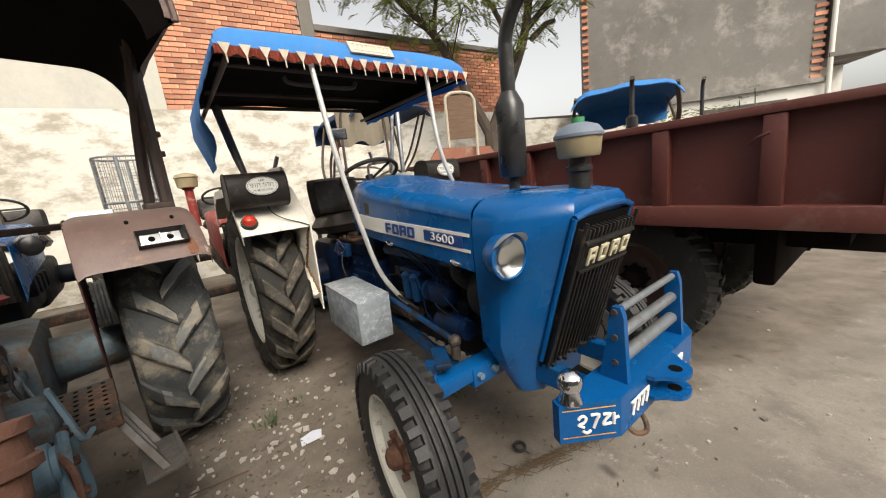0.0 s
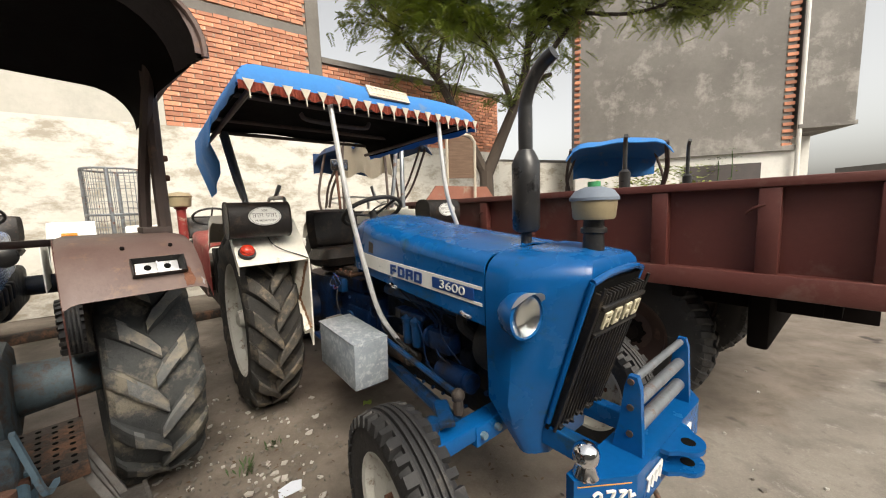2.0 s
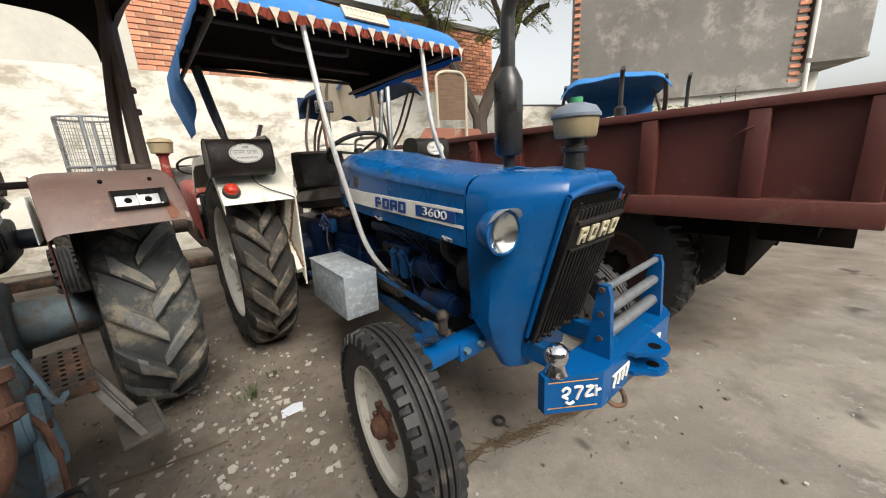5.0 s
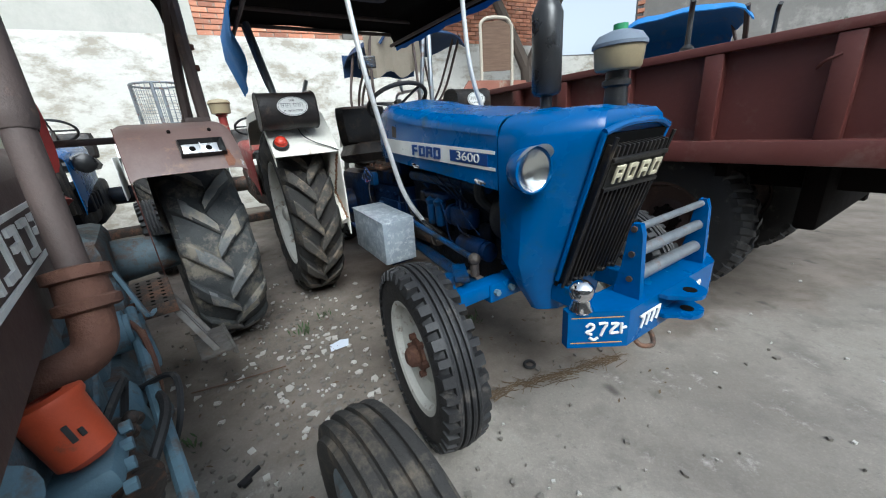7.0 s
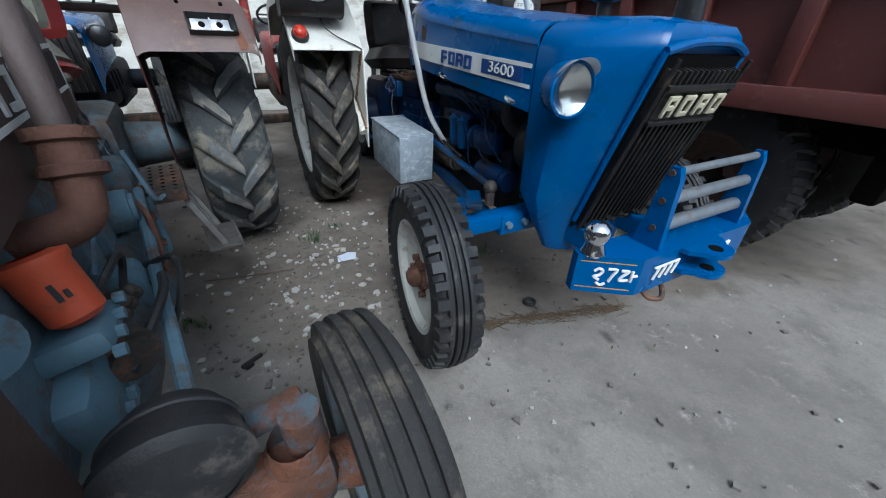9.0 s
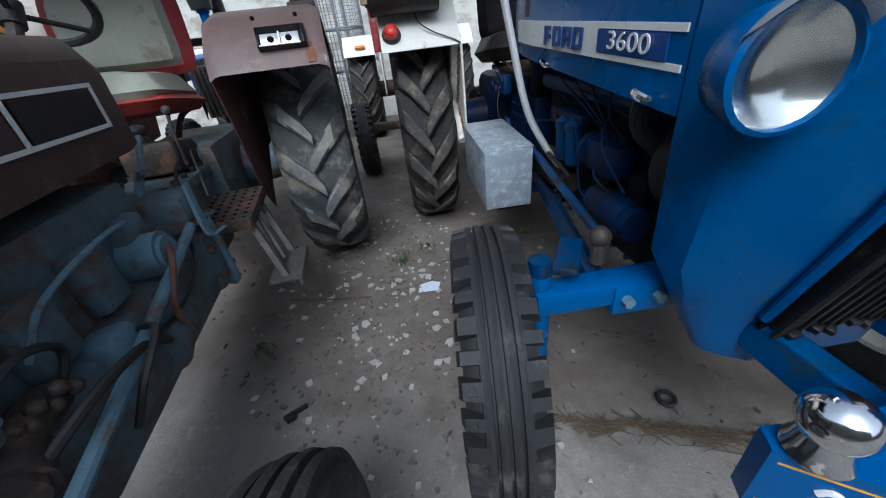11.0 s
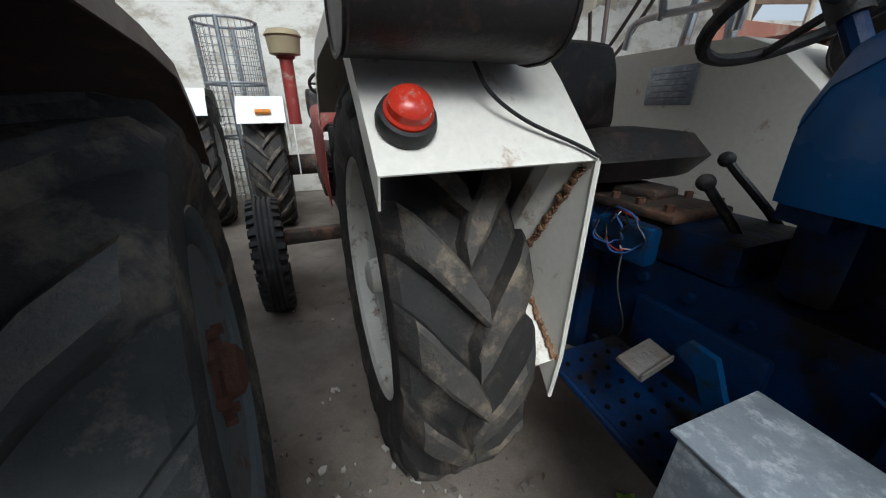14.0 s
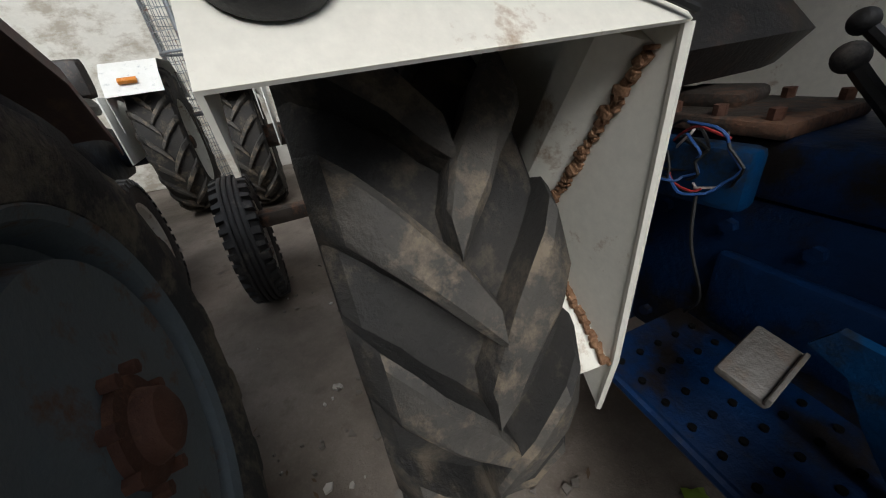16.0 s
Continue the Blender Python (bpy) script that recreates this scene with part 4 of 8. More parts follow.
    plate(bm, [(0.90, 0.56), (0.94, 0.57), (0.86, 0.70), (0.83, 0.765), (0.775, 0.77), (0.755, 0.735), (0.80, 0.715), (0.83, 0.66)], 0.016, Matrix.Translation((0, -0.262, 0)) @ XZ)
    cyl(bm, (0.92, -0.17, 0.575), (0.92, -0.275, 0.575), 0.022, 12)
    pd = part("brake_pedal", bm, "blue_mid", root, "worn blue brake pedal arm")
    bm = bmesh.new()
    bx(bm, (0.745, -0.340, 0.726), (0.062, 0.118, 0.014), (0, 16, 10), 0.005)
    part("tread", bm, "bare_steel", pd, "bare scuffed pedal tread")
    bm = bmesh.new()
    bx(bm, (0.773, -0.340, 0.728), (0.006, 0.112, 0.012), (0, 16, 10), 0.002)
    part("tread_lip", bm, "bare_steel", pd, "rubbed bright lip of the tread")
    # mudguards
    for s in (-1, 1):
        yo, yi = s * 0.845, s * 0.445
        prof = [(0.645, 1.122), (0.51, 1.265), (0.39, 1.375), (0.28, 1.42), (-0.25, 1.42), (-0.42, 1.38), (-0.60, 1.20)]
        bm = bmesh.new()
        loft(bm, [[(x, yo, z) for x, z in prof], [(x, yi, z) for x, z in prof]], closed=False)
        # outer lip
        loft(bm, [[(x, yo, z) for x, z in prof], [(x * 0.975, yo, z - 0.055) for x, z in prof]], closed=False)
        bmesh.ops.remove_doubles(bm, verts=bm.verts[:], dist=1e-4)
        bmesh.ops.recalc_face_normals(bm, faces=bm.faces[:])
        bmesh.ops.solidify(bm, geom=bm.faces[:], thickness=0.004)
        mg = part("mudguard", bm, "white", root, "cream painted mudguard with rusty seams")
        bm = bmesh.new()
        side = [(0.640, 1.125), (0.618, 0.67), (0.598, 0.535), (0.545, 0.60), (0.38, 0.80), (-0.5, 0.85), (-0.60, 1.20), (-0.42, 1.38), (-0.25, 1.418), (0.28, 1.418), (0.39, 1.373), (0.51, 1.263)]
        plate(bm, side, 0.004, Matrix.Translation((0, yi, 0)) @ XZ)
        tube(bm, [(0.641, yi, 1.12), (0.619, yi, 0.67), (0.599, yi, 0.535)], 0.006, 6)
        part("side_panel", bm, "white", mg)
        # two folded channels welded across the panel, rust along their seams
        rr = random.Random(3)
        for name, p0, p1, wide, deep in (("upper_brace", (0.612, 1.105), (0.40, 0.80), 0.040, 0.042), ("lower_brace", (0.612, 0.660), (0.38, 0.86), 0.030, 0.045)):
            u = Vector((p1[0] - p0[0], p1[1] - p0[1], 0)).normalized()
            w = Vector((-u.y, u.x, 0)) * (-wide if u.x * u.y > 0 else wide)
            bm = bmesh.new()
            sect = ((0.0, 0.0), (0.55, 0.7), (1.0, 1.0), (1.9, 1.0), (2.0, 0.0))
            rings = [[(q[0] + w.x * a, yi + s * deep * b, q[1] + w.y * a) for a, b in sect] for q in (p0, p1)]
            loft(bm, rings)
            part(name, bm, "white", mg, "folded cream brace channel")
            bm = bmesh.new()
            for k in range(60):
                t = (k + rr.random()) / 60
                q = Vector(p0) * (1 - t) + Vector(p1) * t
                bx(bm, (q.x - w.x * 0.10 * rr.random(), yi + s * (0.004 + 0.010 * rr.random()), q.y - w.y * 0.10 * rr.random()), (0.006 + 0.012 * rr.random(), 0.010, 0.004 + 0.009 * rr.random()), (0, 90 * rr.random(), 0), 0.0015)
            part("rusty_seam", bm, "rusty_white", mg, "flaking rust along the weld")
        if s > 0:
            bm = bmesh.new()
            bx(bm, (0.06, yi - 0.006, 1.285), (0.20, 0.006, 0.14), (0, 0, 0), 0.002)
            dp = part("data_plate", bm, "tin", mg, "dull metal plate with worn writing")
            bm = bmesh.new()
            for k in range(5):
                bx(bm, (0.06, yi - 0.0095, 1.33 - 0.022 * k), (0.16 - 0.03 * (k % 2), 0.002, 0.004))
            part("plate_marks", bm, "steel", dp)
        # tail lamp facing forward
        bm = bmesh.new()
        lathe(bm, [(0.0, 0.001), (0.0, 0.047), (0.010, 0.048), (0.024, 0.044), (0.026, 0.036)], axis="X", n=24)
        mx = pose(0.588, s * 0.785, 1.188, 0, -43, 0)
        bmesh.ops.transform(bm, matrix=mx, verts=bm.verts[:])
        tl = part("marker_lamp", bm, "rubber_black", root, "red marker lamp in black rubber ring")
        bm = bmesh.new()
        lathe(bm, [(0.018, 0.038), (0.030, 0.038), (0.034, 0.034), (0.046, 0.033), (0.056, 0.024), (0.060, 0.010), (0.060, 0.001)], axis="X", n=24)
        bmesh.ops.transform(bm, matrix=mx, verts=bm.verts[:])
        part("lens", bm, "red_lens", tl, "domed red plastic lens")
        # tool box drum on the mudguard
        bm = bmesh.new()
        n = 22
        def drum(y):
            pts = []
            for k in range(n):
                a = 2 * math.pi * k / n
                c, q = math.cos(a), math.sin(a)
                pts.append((0.565 + 0.098 * math.copysign(abs(c) ** 0.7, c), y, 1.385 + 0.105 * math.copysign(abs(q) ** 0.7, q)))
            return pts
        loft(bm, [drum(s * 0.705 - 0.165), drum(s * 0.705 - 0.16), drum(s * 0.705 + 0.16), drum(s * 0.705 + 0.165)])
        tb = part("tool_box", bm, "vinyl", root, "black vinyl-covered rounded tool box with white oval label")
        bm = bmesh.new()
        for sy in (-1, 1):
            pts = drum(s * 0.705 + sy * 0.164)
            tube(bm, pts + [pts[0]], 0.005, 6)
        pieces("piping", bm, "vinyl", tb)
        lm = pose(0.660, s * 0.705 + 0.02, 1.405, 90, 0, 90) @ pose(0, 0, 0, -6, 0, 0)
        bm = bmesh.new()
        oval = lambda f: [(0.088 * f * math.cos(2 * math.pi * k / 36), 0.054 * f * math.sin(2 * math.pi * k / 36)) for k in range(36)]
        plate(bm, oval(1), 0.012, lm)
        lab = part("label", bm, "paint_white", tb, "white oval label with black writing")
        bm = bmesh.new()
        pts = [lm @ Vector((x, y, 0.0075)) for x, y in oval(0.93)]
        tube(bm, pts + [pts[0]], 0.0013, 4)
        for x, w in ((-0.040, 0.062), (0.032, 0.062)):
            a, b = lm @ Vector((x - w / 2, 0.016, 0.0072)), lm @ Vector((x + w / 2, 0.016, 0.0072))
            tube(bm, [a, b], 0.0012, 4)
            for q in range(5):
                xx = x - w / 2 + w * (q + 0.5) / 5
                tube(bm, bent([lm @ Vector((xx, 0.016, 0.0072)), lm @ Vector((xx + 0.002, 0.004, 0.0072)), lm @ Vector((xx - 0.003 * (q % 2 * 2 - 1), -0.006, 0.0072))], 2), 0.0012, 4)
                if q % 2:
                    tube(bm, [lm @ Vector((xx - 0.005, 0.006, 0.0072)), lm @ Vector((xx + 0.004, 0.004, 0.0072))], 0.0012, 4)
        part("label_marks", bm, "paint_black", lab)
        letters("label_text", "USB", 0.018, lm @ pose(0, 0.033, 0.0068), "paint_black", lab, 0.0006)
        letters("label_text", "M. 98139-77139", 0.0165, lm @ pose(0, -0.026, 0.0068), "paint_black", lab, 0.0006)
        bm = bmesh.new()
        tube(bm, bent([(0.56, s * 0.66, 1.285), (0.585, s * 0.64, 1.235), (0.605, s * 0.58, 1.19), (0.632, s * 0.49, 1.15), (0.652, s * 0.45, 1.128)]), 0.0035, 6)
        part("lamp_wire", bm, "wire", root)
        # rear canopy posts and hand rail
        bm = bmesh.new()
        tube(bm, bent([(0.10, s * 0.66, 1.44), (0.06, s * 0.69, 1.66), (0.0, s * 0.74, 2.0)]), 0.022, 8)
        tube(bm, bent([(-0.06, s * 0.62, 1.44), (-0.08, s * 0.68, 1.66), (-0.10, s * 0.74, 2.0)]), 0.020, 8)
        part("canopy_post", bm, "steel", root)
        bm = bmesh.new()
        tube(bm, bent([(0.25, s * 0.45, 1.44), (0.24, s * 0.45, 1.52), (0.10, s * 0.45, 1.535), (-0.16, s * 0.45, 1.535), (-0.20, s * 0.45, 1.44)]), 0.014, 8)
        tube(bm, bent([(-0.05, s * 0.45, 1.53), (-0.03, s * 0.43, 1.56), (-0.02, s * 0.40, 1.64)]), [0.014] * 5 + [0.016] * 6, 8)
        part("grab_rail", bm, "silver", root)
        # silver canopy stay, bent out over the bonnet side
        ty = -0.46 if s < 0 else 0.24
        bm = bmesh.new()
        tube(bm, bent([(1.17, ty, 1.95), (1.235, ty * 0.90 + s * 0.02, 1.50), (1.262, s * 0.368, 1.11), (1.29, s * 0.32, 0.88), (1.33, s * 0.25, 0.73), (1.37, s * 0.19, 0.64)]), [0.0135] * 21 + [0.012] * 4 + [0.010], 10)
        part("canopy_stay", bm, "silver", root, "silver painted bent pipe stay")
    # steering
    bm = bmesh.new()
    c = Vector((0.70, 0, 1.405))
    tm = Matrix.Translation(c) @ pose(0, 0, 0, 0, -28, 0)
    pts = [tm @ Vector((0.205 * math.cos(2 * math.pi * k / 32), 0.205 * math.sin(2 * math.pi * k / 32), 0)) for k in range(33)]
    tube(bm, pts, 0.014, 8)
    for k in range(3):
        a = 2 * math.pi * k / 3 + 0.5
        tube(bm, [tm @ Vector((0, 0, -0.03)), tm @ Vector((0.2 * math.cos(a), 0.2 * math.sin(a), 0))], 0.009, 6)
    tube(bm, [tm @ Vector((0, 0, 0.0)), tm @ Vector((0, 0, -0.06))], 0.03, 12)
    sw = part("steering_wheel", bm, "rubber_black", root, "black steering wheel")
    bm = bmesh.new()
    tube(bm, [tm @ Vector((0, 0, -0.02)), tm @ Vector((0, 0, -0.30))], 0.02, 10)
    part("steering_column", bm, "blue_old", root)
    # seat
    def cushion(bm, c, s, rot, puff=0.02, nx=10, ny=10):
        mm = pose(*c, *rot)
        lo, hi = [], []
        for i in range(nx + 1):
            for j in range(ny + 1):
                u, v = -1 + 2 * i / nx, -1 + 2 * j / ny
                rr = (1 - u ** 6) * (1 - v ** 6)
                sq = (1 - 0.06 * v ** 4, 1 - 0.06 * u ** 4)
                wv = 0.006 * math.sin(5 * u + 3 * v)
                hi.append(bm.verts.new(mm @ Vector((s[0] / 2 * u * sq[0], s[1] / 2 * v * sq[1], s[2] / 2 * rr ** 0.35 + puff * rr + wv * rr))))
                lo.append(bm.verts.new(mm @ Vector((s[0] / 2 * u * sq[0], s[1] / 2 * v * sq[1], -s[2] / 2 * rr ** 0.35))))
        q = ny + 1
        for i in range(nx):
            for j in range(ny):
                a = i * q + j
                bm.faces.new((hi[a], hi[a + q], hi[a + q + 1], hi[a + 1]))
                bm.faces.new((lo[a], lo[a + 1], lo[a + q + 1], lo[a + q]))
        bmesh.ops.remove_doubles(bm, verts=bm.verts[:], dist=2e-4)

    bm = bmesh.new()
    cushion(bm, (0.22, -0.03, 1.06), (0.46, 0.48, 0.13), (0, -4, 0))
    part("seat", bm, "vinyl", root, "sagging black vinyl seat")
    bm = bmesh.new()
    cushion(bm, (-0.04, 0.02, 1.275), (0.34, 0.46, 0.10), (0, 80, 0))
    part("backrest", bm, "vinyl", root, "black vinyl backrest")
    bm = bmesh.new()
    for y in (-0.12, 0.12):
        tube(bm, bent([(0.33, y, 0.93), (0.2, y, 0.97), (-0.02, y, 1.0), (-0.10, y, 1.15), (-0.09, y, 1.4)]), 0.014, 8)
    bx(bm, (0.2, 0, 0.96), (0.3, 0.3, 0.03), (0, 0, 0), 0.008)
    part("seat_frame", bm, "grease", root)
    # canopy: padded blue roof with a valance of red fringe and lace tassels
    x0, x1, y0, y1 = -0.32, 1.18, -0.87, 0.56
    bm = bmesh.new()
    def fall(d, r, h):
        """Height lost within r metres of an edge, d metres away from it."""
        q = min(1.0, max(0.0, d / r))
        return h * (1 - math.sqrt(1 - (1 - q) ** 2))
    def roof(off, inset):
        rings = []
        xs = [x0 + inset + (x1 - x0 - 2 * inset) * (1 - math.cos(math.pi * i / 24)) / 2 for i in range(25)]
        ys = [y0 + inset + (y1 - y0 - 2 * inset) * (1 - math.cos(math.pi * j / 30)) / 2 for j in range(31)]
        for x in xs:
            rings.append([(x, y, 2.115 + off - max(fall(x1 - inset - x, 0.16, 0.135), fall(y - y0 - inset, 0.14, 0.135), fall(y1 - inset - y, 0.14, 0.135), fall(x - x0 - inset, 0.1, 0.02)) + 0.006 * math.sin(9 * y + 5 * x)) for y in ys])
        return rings
    loft(bm, roof(0, 0), closed=False)
    bmesh.ops.recalc_face_normals(bm, faces=bm.faces[:])
    bmesh.ops.solidify(bm, geom=bm.faces[:], thickness=0.010)
    can = part("canopy", bm, "canvas", root, "blue canvas canopy with red fringe and lace tassels")
    # lining: its near-black colour carries the shade under the roof
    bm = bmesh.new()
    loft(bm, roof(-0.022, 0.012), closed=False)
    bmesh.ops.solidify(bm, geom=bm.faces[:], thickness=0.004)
    part("lining", bm, "shade_black", can, "canopy lining with roof shade in its colour")
    bm = bmesh.new()
    for yy, o in ((y0, -1), (y1, 1)):
        loft(bm, [[(x0 + (x1 - x0) * i / 16, yy, 1.985) for i in range(17)], [(x0 + (x1 - x0) * i / 16, yy + o * 0.012, 1.93 + 0.008 * math.sin(i * 2.2)) for i in range(17)]], closed=False)
    bmesh.ops.solidify(bm, geom=bm.faces[:], thickness=0.005)
    part("hem", bm, "canvas", can)
    # side drape at the rear corner, wrapped round the posts
    for s in (-1,):
        yy = y0 if s < 0 else y1
        bm = bmesh.new()
        top, mid, bot = [], [], []
        for k in range(13):
            t = k / 12
            x = -0.36 + 0.84 * t
            fold = 0.007 * math.sin(k * 1.1)
            top.append((x, yy + s * 0.012, 1.985))
            mid.append((x * 0.9 - 0.02, yy + s * (0.02 + fold), 1.82 + 0.03 * t))
            bot.append((-0.30 + 0.52 * t, yy + s * fold - s * 0.05, 1.56 + 0.20 * t ** 2))
        loft(bm, [top, mid, bot], closed=False)
        bmesh.ops.recalc_face_normals(bm, faces=bm.faces[:])
        bmesh.ops.solidify(bm, geom=bm.faces[:], thickness=0.006)
        part("drape", bm, "canvas", can, "blue canvas side drape")
    # frame pipes under the roof
    bm = bmesh.new()
    for yy in (y0 + 0.06, y1 - 0.06):
        tube(bm, [(x0 + 0.03, yy, 1.965), (x1 - 0.03, yy, 1.965)], 0.014, 8)
    for xx, zz in ((x0 + 0.05, 2.05), (0.1, 2.06), (0.7, 2.06), (x1 - 0.03, 1.965)):
        tube(bm, [(xx, y0 + 0.06, zz), (xx, y1 - 0.06, zz)], 0.014, 8)
    tube(bm, bent([(1.0, -0.55, 1.93), (1.0, -0.5, 1.90), (1.0, -0.2, 1.895), (1.0, -0.15, 1.93)]), 0.012, 8)
    part("canopy_frame", bm, "post", can)
    # fringe: a pleated red strip with cream lace points
    bm = bmesh.new()
    n = 150
    loft(bm, [[(x1 + 0.024 + 0.004 * (k % 2), y0 + (y1 - y0) * k / n, 1.978) for k in range(n + 1)], [(x1 + 0.026 + 0.006 * (k % 2), y0 + (y1 - y0) * k / n, 1.938 + 0.006 * math.sin(k * 0.9)) for k in range(n + 1)]], closed=False)
    bmesh.ops.solidify(bm, geom=bm.faces[:], thickness=0.002)
    fr = part("fringe", bm, "fringe", can, "pleated orange-red fringe", smooth=False)
    for k in range(18):
        y = y0 + (y1 - y0) * (k + 0.5) / 18
        bm = bmesh.new()
        plate(bm, [(y - 0.024, 1.984), (y + 0.024, 1.984), (y + 0.004, 1.942), (y - 0.004, 1.942)], 0.003, Matrix.Translation((x1 + 0.035, 0, 0)) @ YZ)
        tube(bm, [(x1 + 0.035, y, 1.945), (x1 + 0.037, y + 0.002, 1.905)], 0.0035, 6)
        part("tassel", bm, "tassel", fr, "cream lace tassel")
    # painted cloth sign on the front hem
    bm = bmesh.new()
    sm = pose(x1 - 0.018, -0.11, 2.055, 90, 0, 90) @ pose(0, 0, 0, -32, 0, 0)
    plate(bm, [(-0.13, -0.036), (0.13, -0.036), (0.13, 0.040), (-0.13, 0.040)], 0.010, sm)
    sg = part("cloth_sign", bm, "tassel", can, "cream cloth sign with faded writing")
    bm = bmesh.new()
    for k in range(9):
        x = -0.105 + 0.026 * k
        tube(bm, [sm @ Vector((x - 0.011, 0.024, 0.006)), sm @ Vector((x + 0.011, 0.024, 0.006))], 0.0012, 4)
        tube(bm, bent([sm @ Vector((x, 0.024, 0.006)), sm @ Vector((x + 0.005, 0.010, 0.006)), sm @ Vector((x - 0.004, -0.002, 0.006))], 2), 0.0012, 4)
    for k in range(11):
        x = -0.1 + 0.02 * k
        tube(bm, [sm @ Vector((x - 0.007, -0.020, 0.006)), sm @ Vector((x + 0.007, -0.020, 0.006))], 0.002, 4)
    part("sign_marks", bm, "cloth_grey", sg)
    # silver battery box on its shelf
    bm = bmesh.new()
    bx(bm, (1.14, -0.415, 0.652), (0.44, 0.19, 0.24), (0, 3, 0), 0.006)
    bb = part("battery_box", bm, "tin", root, "dented galvanised sheet metal battery box")
    bm = bmesh.new()
    bx(bm, (1.14, -0.415, 0.7745), (0.446, 0.196, 0.006), (0, 3, 0), 0.002)
    part("lid", bm, "tin", bb)
    bm = bmesh.new()
    bx(bm, (1.13, -0.39, 0.515), (0.36, 0.13, 0.025), (0, 3, 0), 0.004)
    bx(bm, (1.14, -0.24, 0.51), (0.06, 0.25, 0.04), (0, 0, 0), 0.004)
    part("box_bracket", bm, "blue_old", root)
    # front axle
    bm = bmesh.new()
    bx(bm, (1.99, 0, 0.545), (0.09, 0.70, 0.085), (0, 0, 0), 0.008)
    for s in (-1, 1):
        bx(bm, (1.99, s * 0.36, 0.56), (0.075, 0.36, 0.065), (0, 0, 0), 0.010)
        cyl(bm, (1.98, s * 0.52, 0.34), (1.98, s * 0.52, 0.63), 0.030, 14)
        cyl(bm, (1.97, s * 0.50, 0.372), (1.97, s * 0.58, 0.372), 0.035, 14)
    ax = part("front_axle", bm, "blue", root, "blue steel front axle beam")
    for s in (-1, 1):
        bm = bmesh.new()
        bx(bm, (1.94, s * 0.43, 0.64), (0.16, 0.06, 0.022), (0, 0, s * 30), 0.006)
        cyl(bm, (1.98, s * 0.52, 0.62), (1.98, s * 0.52, 0.67), 0.028, 12)
        part("steering_arm", bm, "blue_mid", ax)
        bm = bmesh.new()
        cyl(bm, (1.93, s * 0.345, 0.60), (1.93, s * 0.345, 0.68), 0.020, 10)
        bmesh.ops.create_uvsphere(bm, u_segments=12, v_segments=8, radius=0.028, matrix=Matrix.Translation((1.93, s * 0.345, 0.675)))
        part("ball_joint", bm, "grease", ax)
        bm = bmesh.new()
        tube(bm, [(1.93, s * 0.345, 0.675), (1.15, s * 0.27, 0.72)], 0.014, 8)
        part("drag_link", bm, "blue_mid", ax)
        bm = bmesh.new()
        tube(bm, [(1.97, s * 0.36, 0.555), (1.05, s * 0.18, 0.52)], 0.030, 8)
        part("radius_rod", bm, "blue_mid", ax)
        for y in (0.16, 0.24, 0.32):
            bm = bmesh.new()
            cyl(bm, (2.03, s * y, 0.55), (2.055, s * y, 0.55), 0.014, 6)
            pieces("bolt", bm, "pale_blue", ax)
    # bumper
    def path_box(bm, pts, zlo, zhi, depth):
        loft(bm, [[(x, y, zlo), (x, y, zhi), (x - d, y * 0.97, zhi), (x - d, y * 0.97, zlo)] for (x, y), d in zip(pts, depth)])
    bm = bmesh.new()
    path_box(bm, [(2.455, -0.400), (2.545, -0.275), (2.560, -0.250), (2.565, 0.29), (2.560, 0.315), (2.500, 0.40)], 0.535, 0.660, (0.03, 0.11, 0.13, 0.13, 0.12, 0.05))
    for s in (-1, 1):
        bx(bm, (2.36, s * 0.14, 0.56), (0.34, 0.05, 0.08), (0, 0, 0), 0.006)
    bp = part("bumper", bm, "blue", root, "heavy blue welded bumper with painted marks", smooth=False)
    for s in (-1, 1):
        bm = bmesh.new()
        plate(bm, [(2.455, 0.655), (2.545, 0.655), (2.540, 0.75), (2.534, 0.87), (2.524, 0.902), (2.500, 0.902), (2.490, 0.87), (2.475, 0.75)], 0.022, Matrix.Translation((0, 0.05 + s * 0.215, 0)) @ XZ)
        up = part("roller_bracket", bm, "blue", bp)
        bm = bmesh.new()
        for z in (0.722, 0.805, 0.885):
            cyl(bm, (2.508, 0.05 + s * 0.226, z), (2.508, 0.05 + s * 0.232, z), 0.010, 8)
        pieces("bolt", bm, "grease", up)
    for z, r in ((0.722, 0.021), (0.805, 0.018), (0.885, 0.012)):
        bm = bmesh.new()
        cyl(bm, (2.508, -0.16, z), (2.508, 0.26, z), r, 16)
        part("roller", bm, "steel", bp, "bare metal roller")
    for z in (0.652, 0.585):
        bm = bmesh.new()
        poly = [(2.550, -0.09), (2.585, -0.085)] + [(2.600 + 0.055 * math.cos(a), 0.005 + 0.062 * math.sin(a)) for a in (radians(-80 + 20 * k) for k in range(9))] + [(2.585, 0.095), (2.550, 0.11)]
        plate(bm, poly, 0.014, Matrix.Translation((0, 0, z)))
        tg = part("hitch_plate", bm, "blue", bp, "blue hitch plate with worn edge")
        bm = bmesh.new()
        cyl(bm, (2.610, 0.005, z - 0.008), (2.610, 0.005, z + 0.0085), 0.020, 16)
        part("pin_hole", bm, "dark_gap", tg)
    bm = bmesh.new()
    tube(bm, bent([(2.515, -0.17, 0.535), (2.565, -0.18, 0.51), (2.585, -0.14, 0.505), (2.555, -0.10, 0.52), (2.525, -0.11, 0.535)]), 0.008, 8)
    part("tow_ring", bm, "grease", bp)
    for s in (-1, 1):
        bm = bmesh.new()
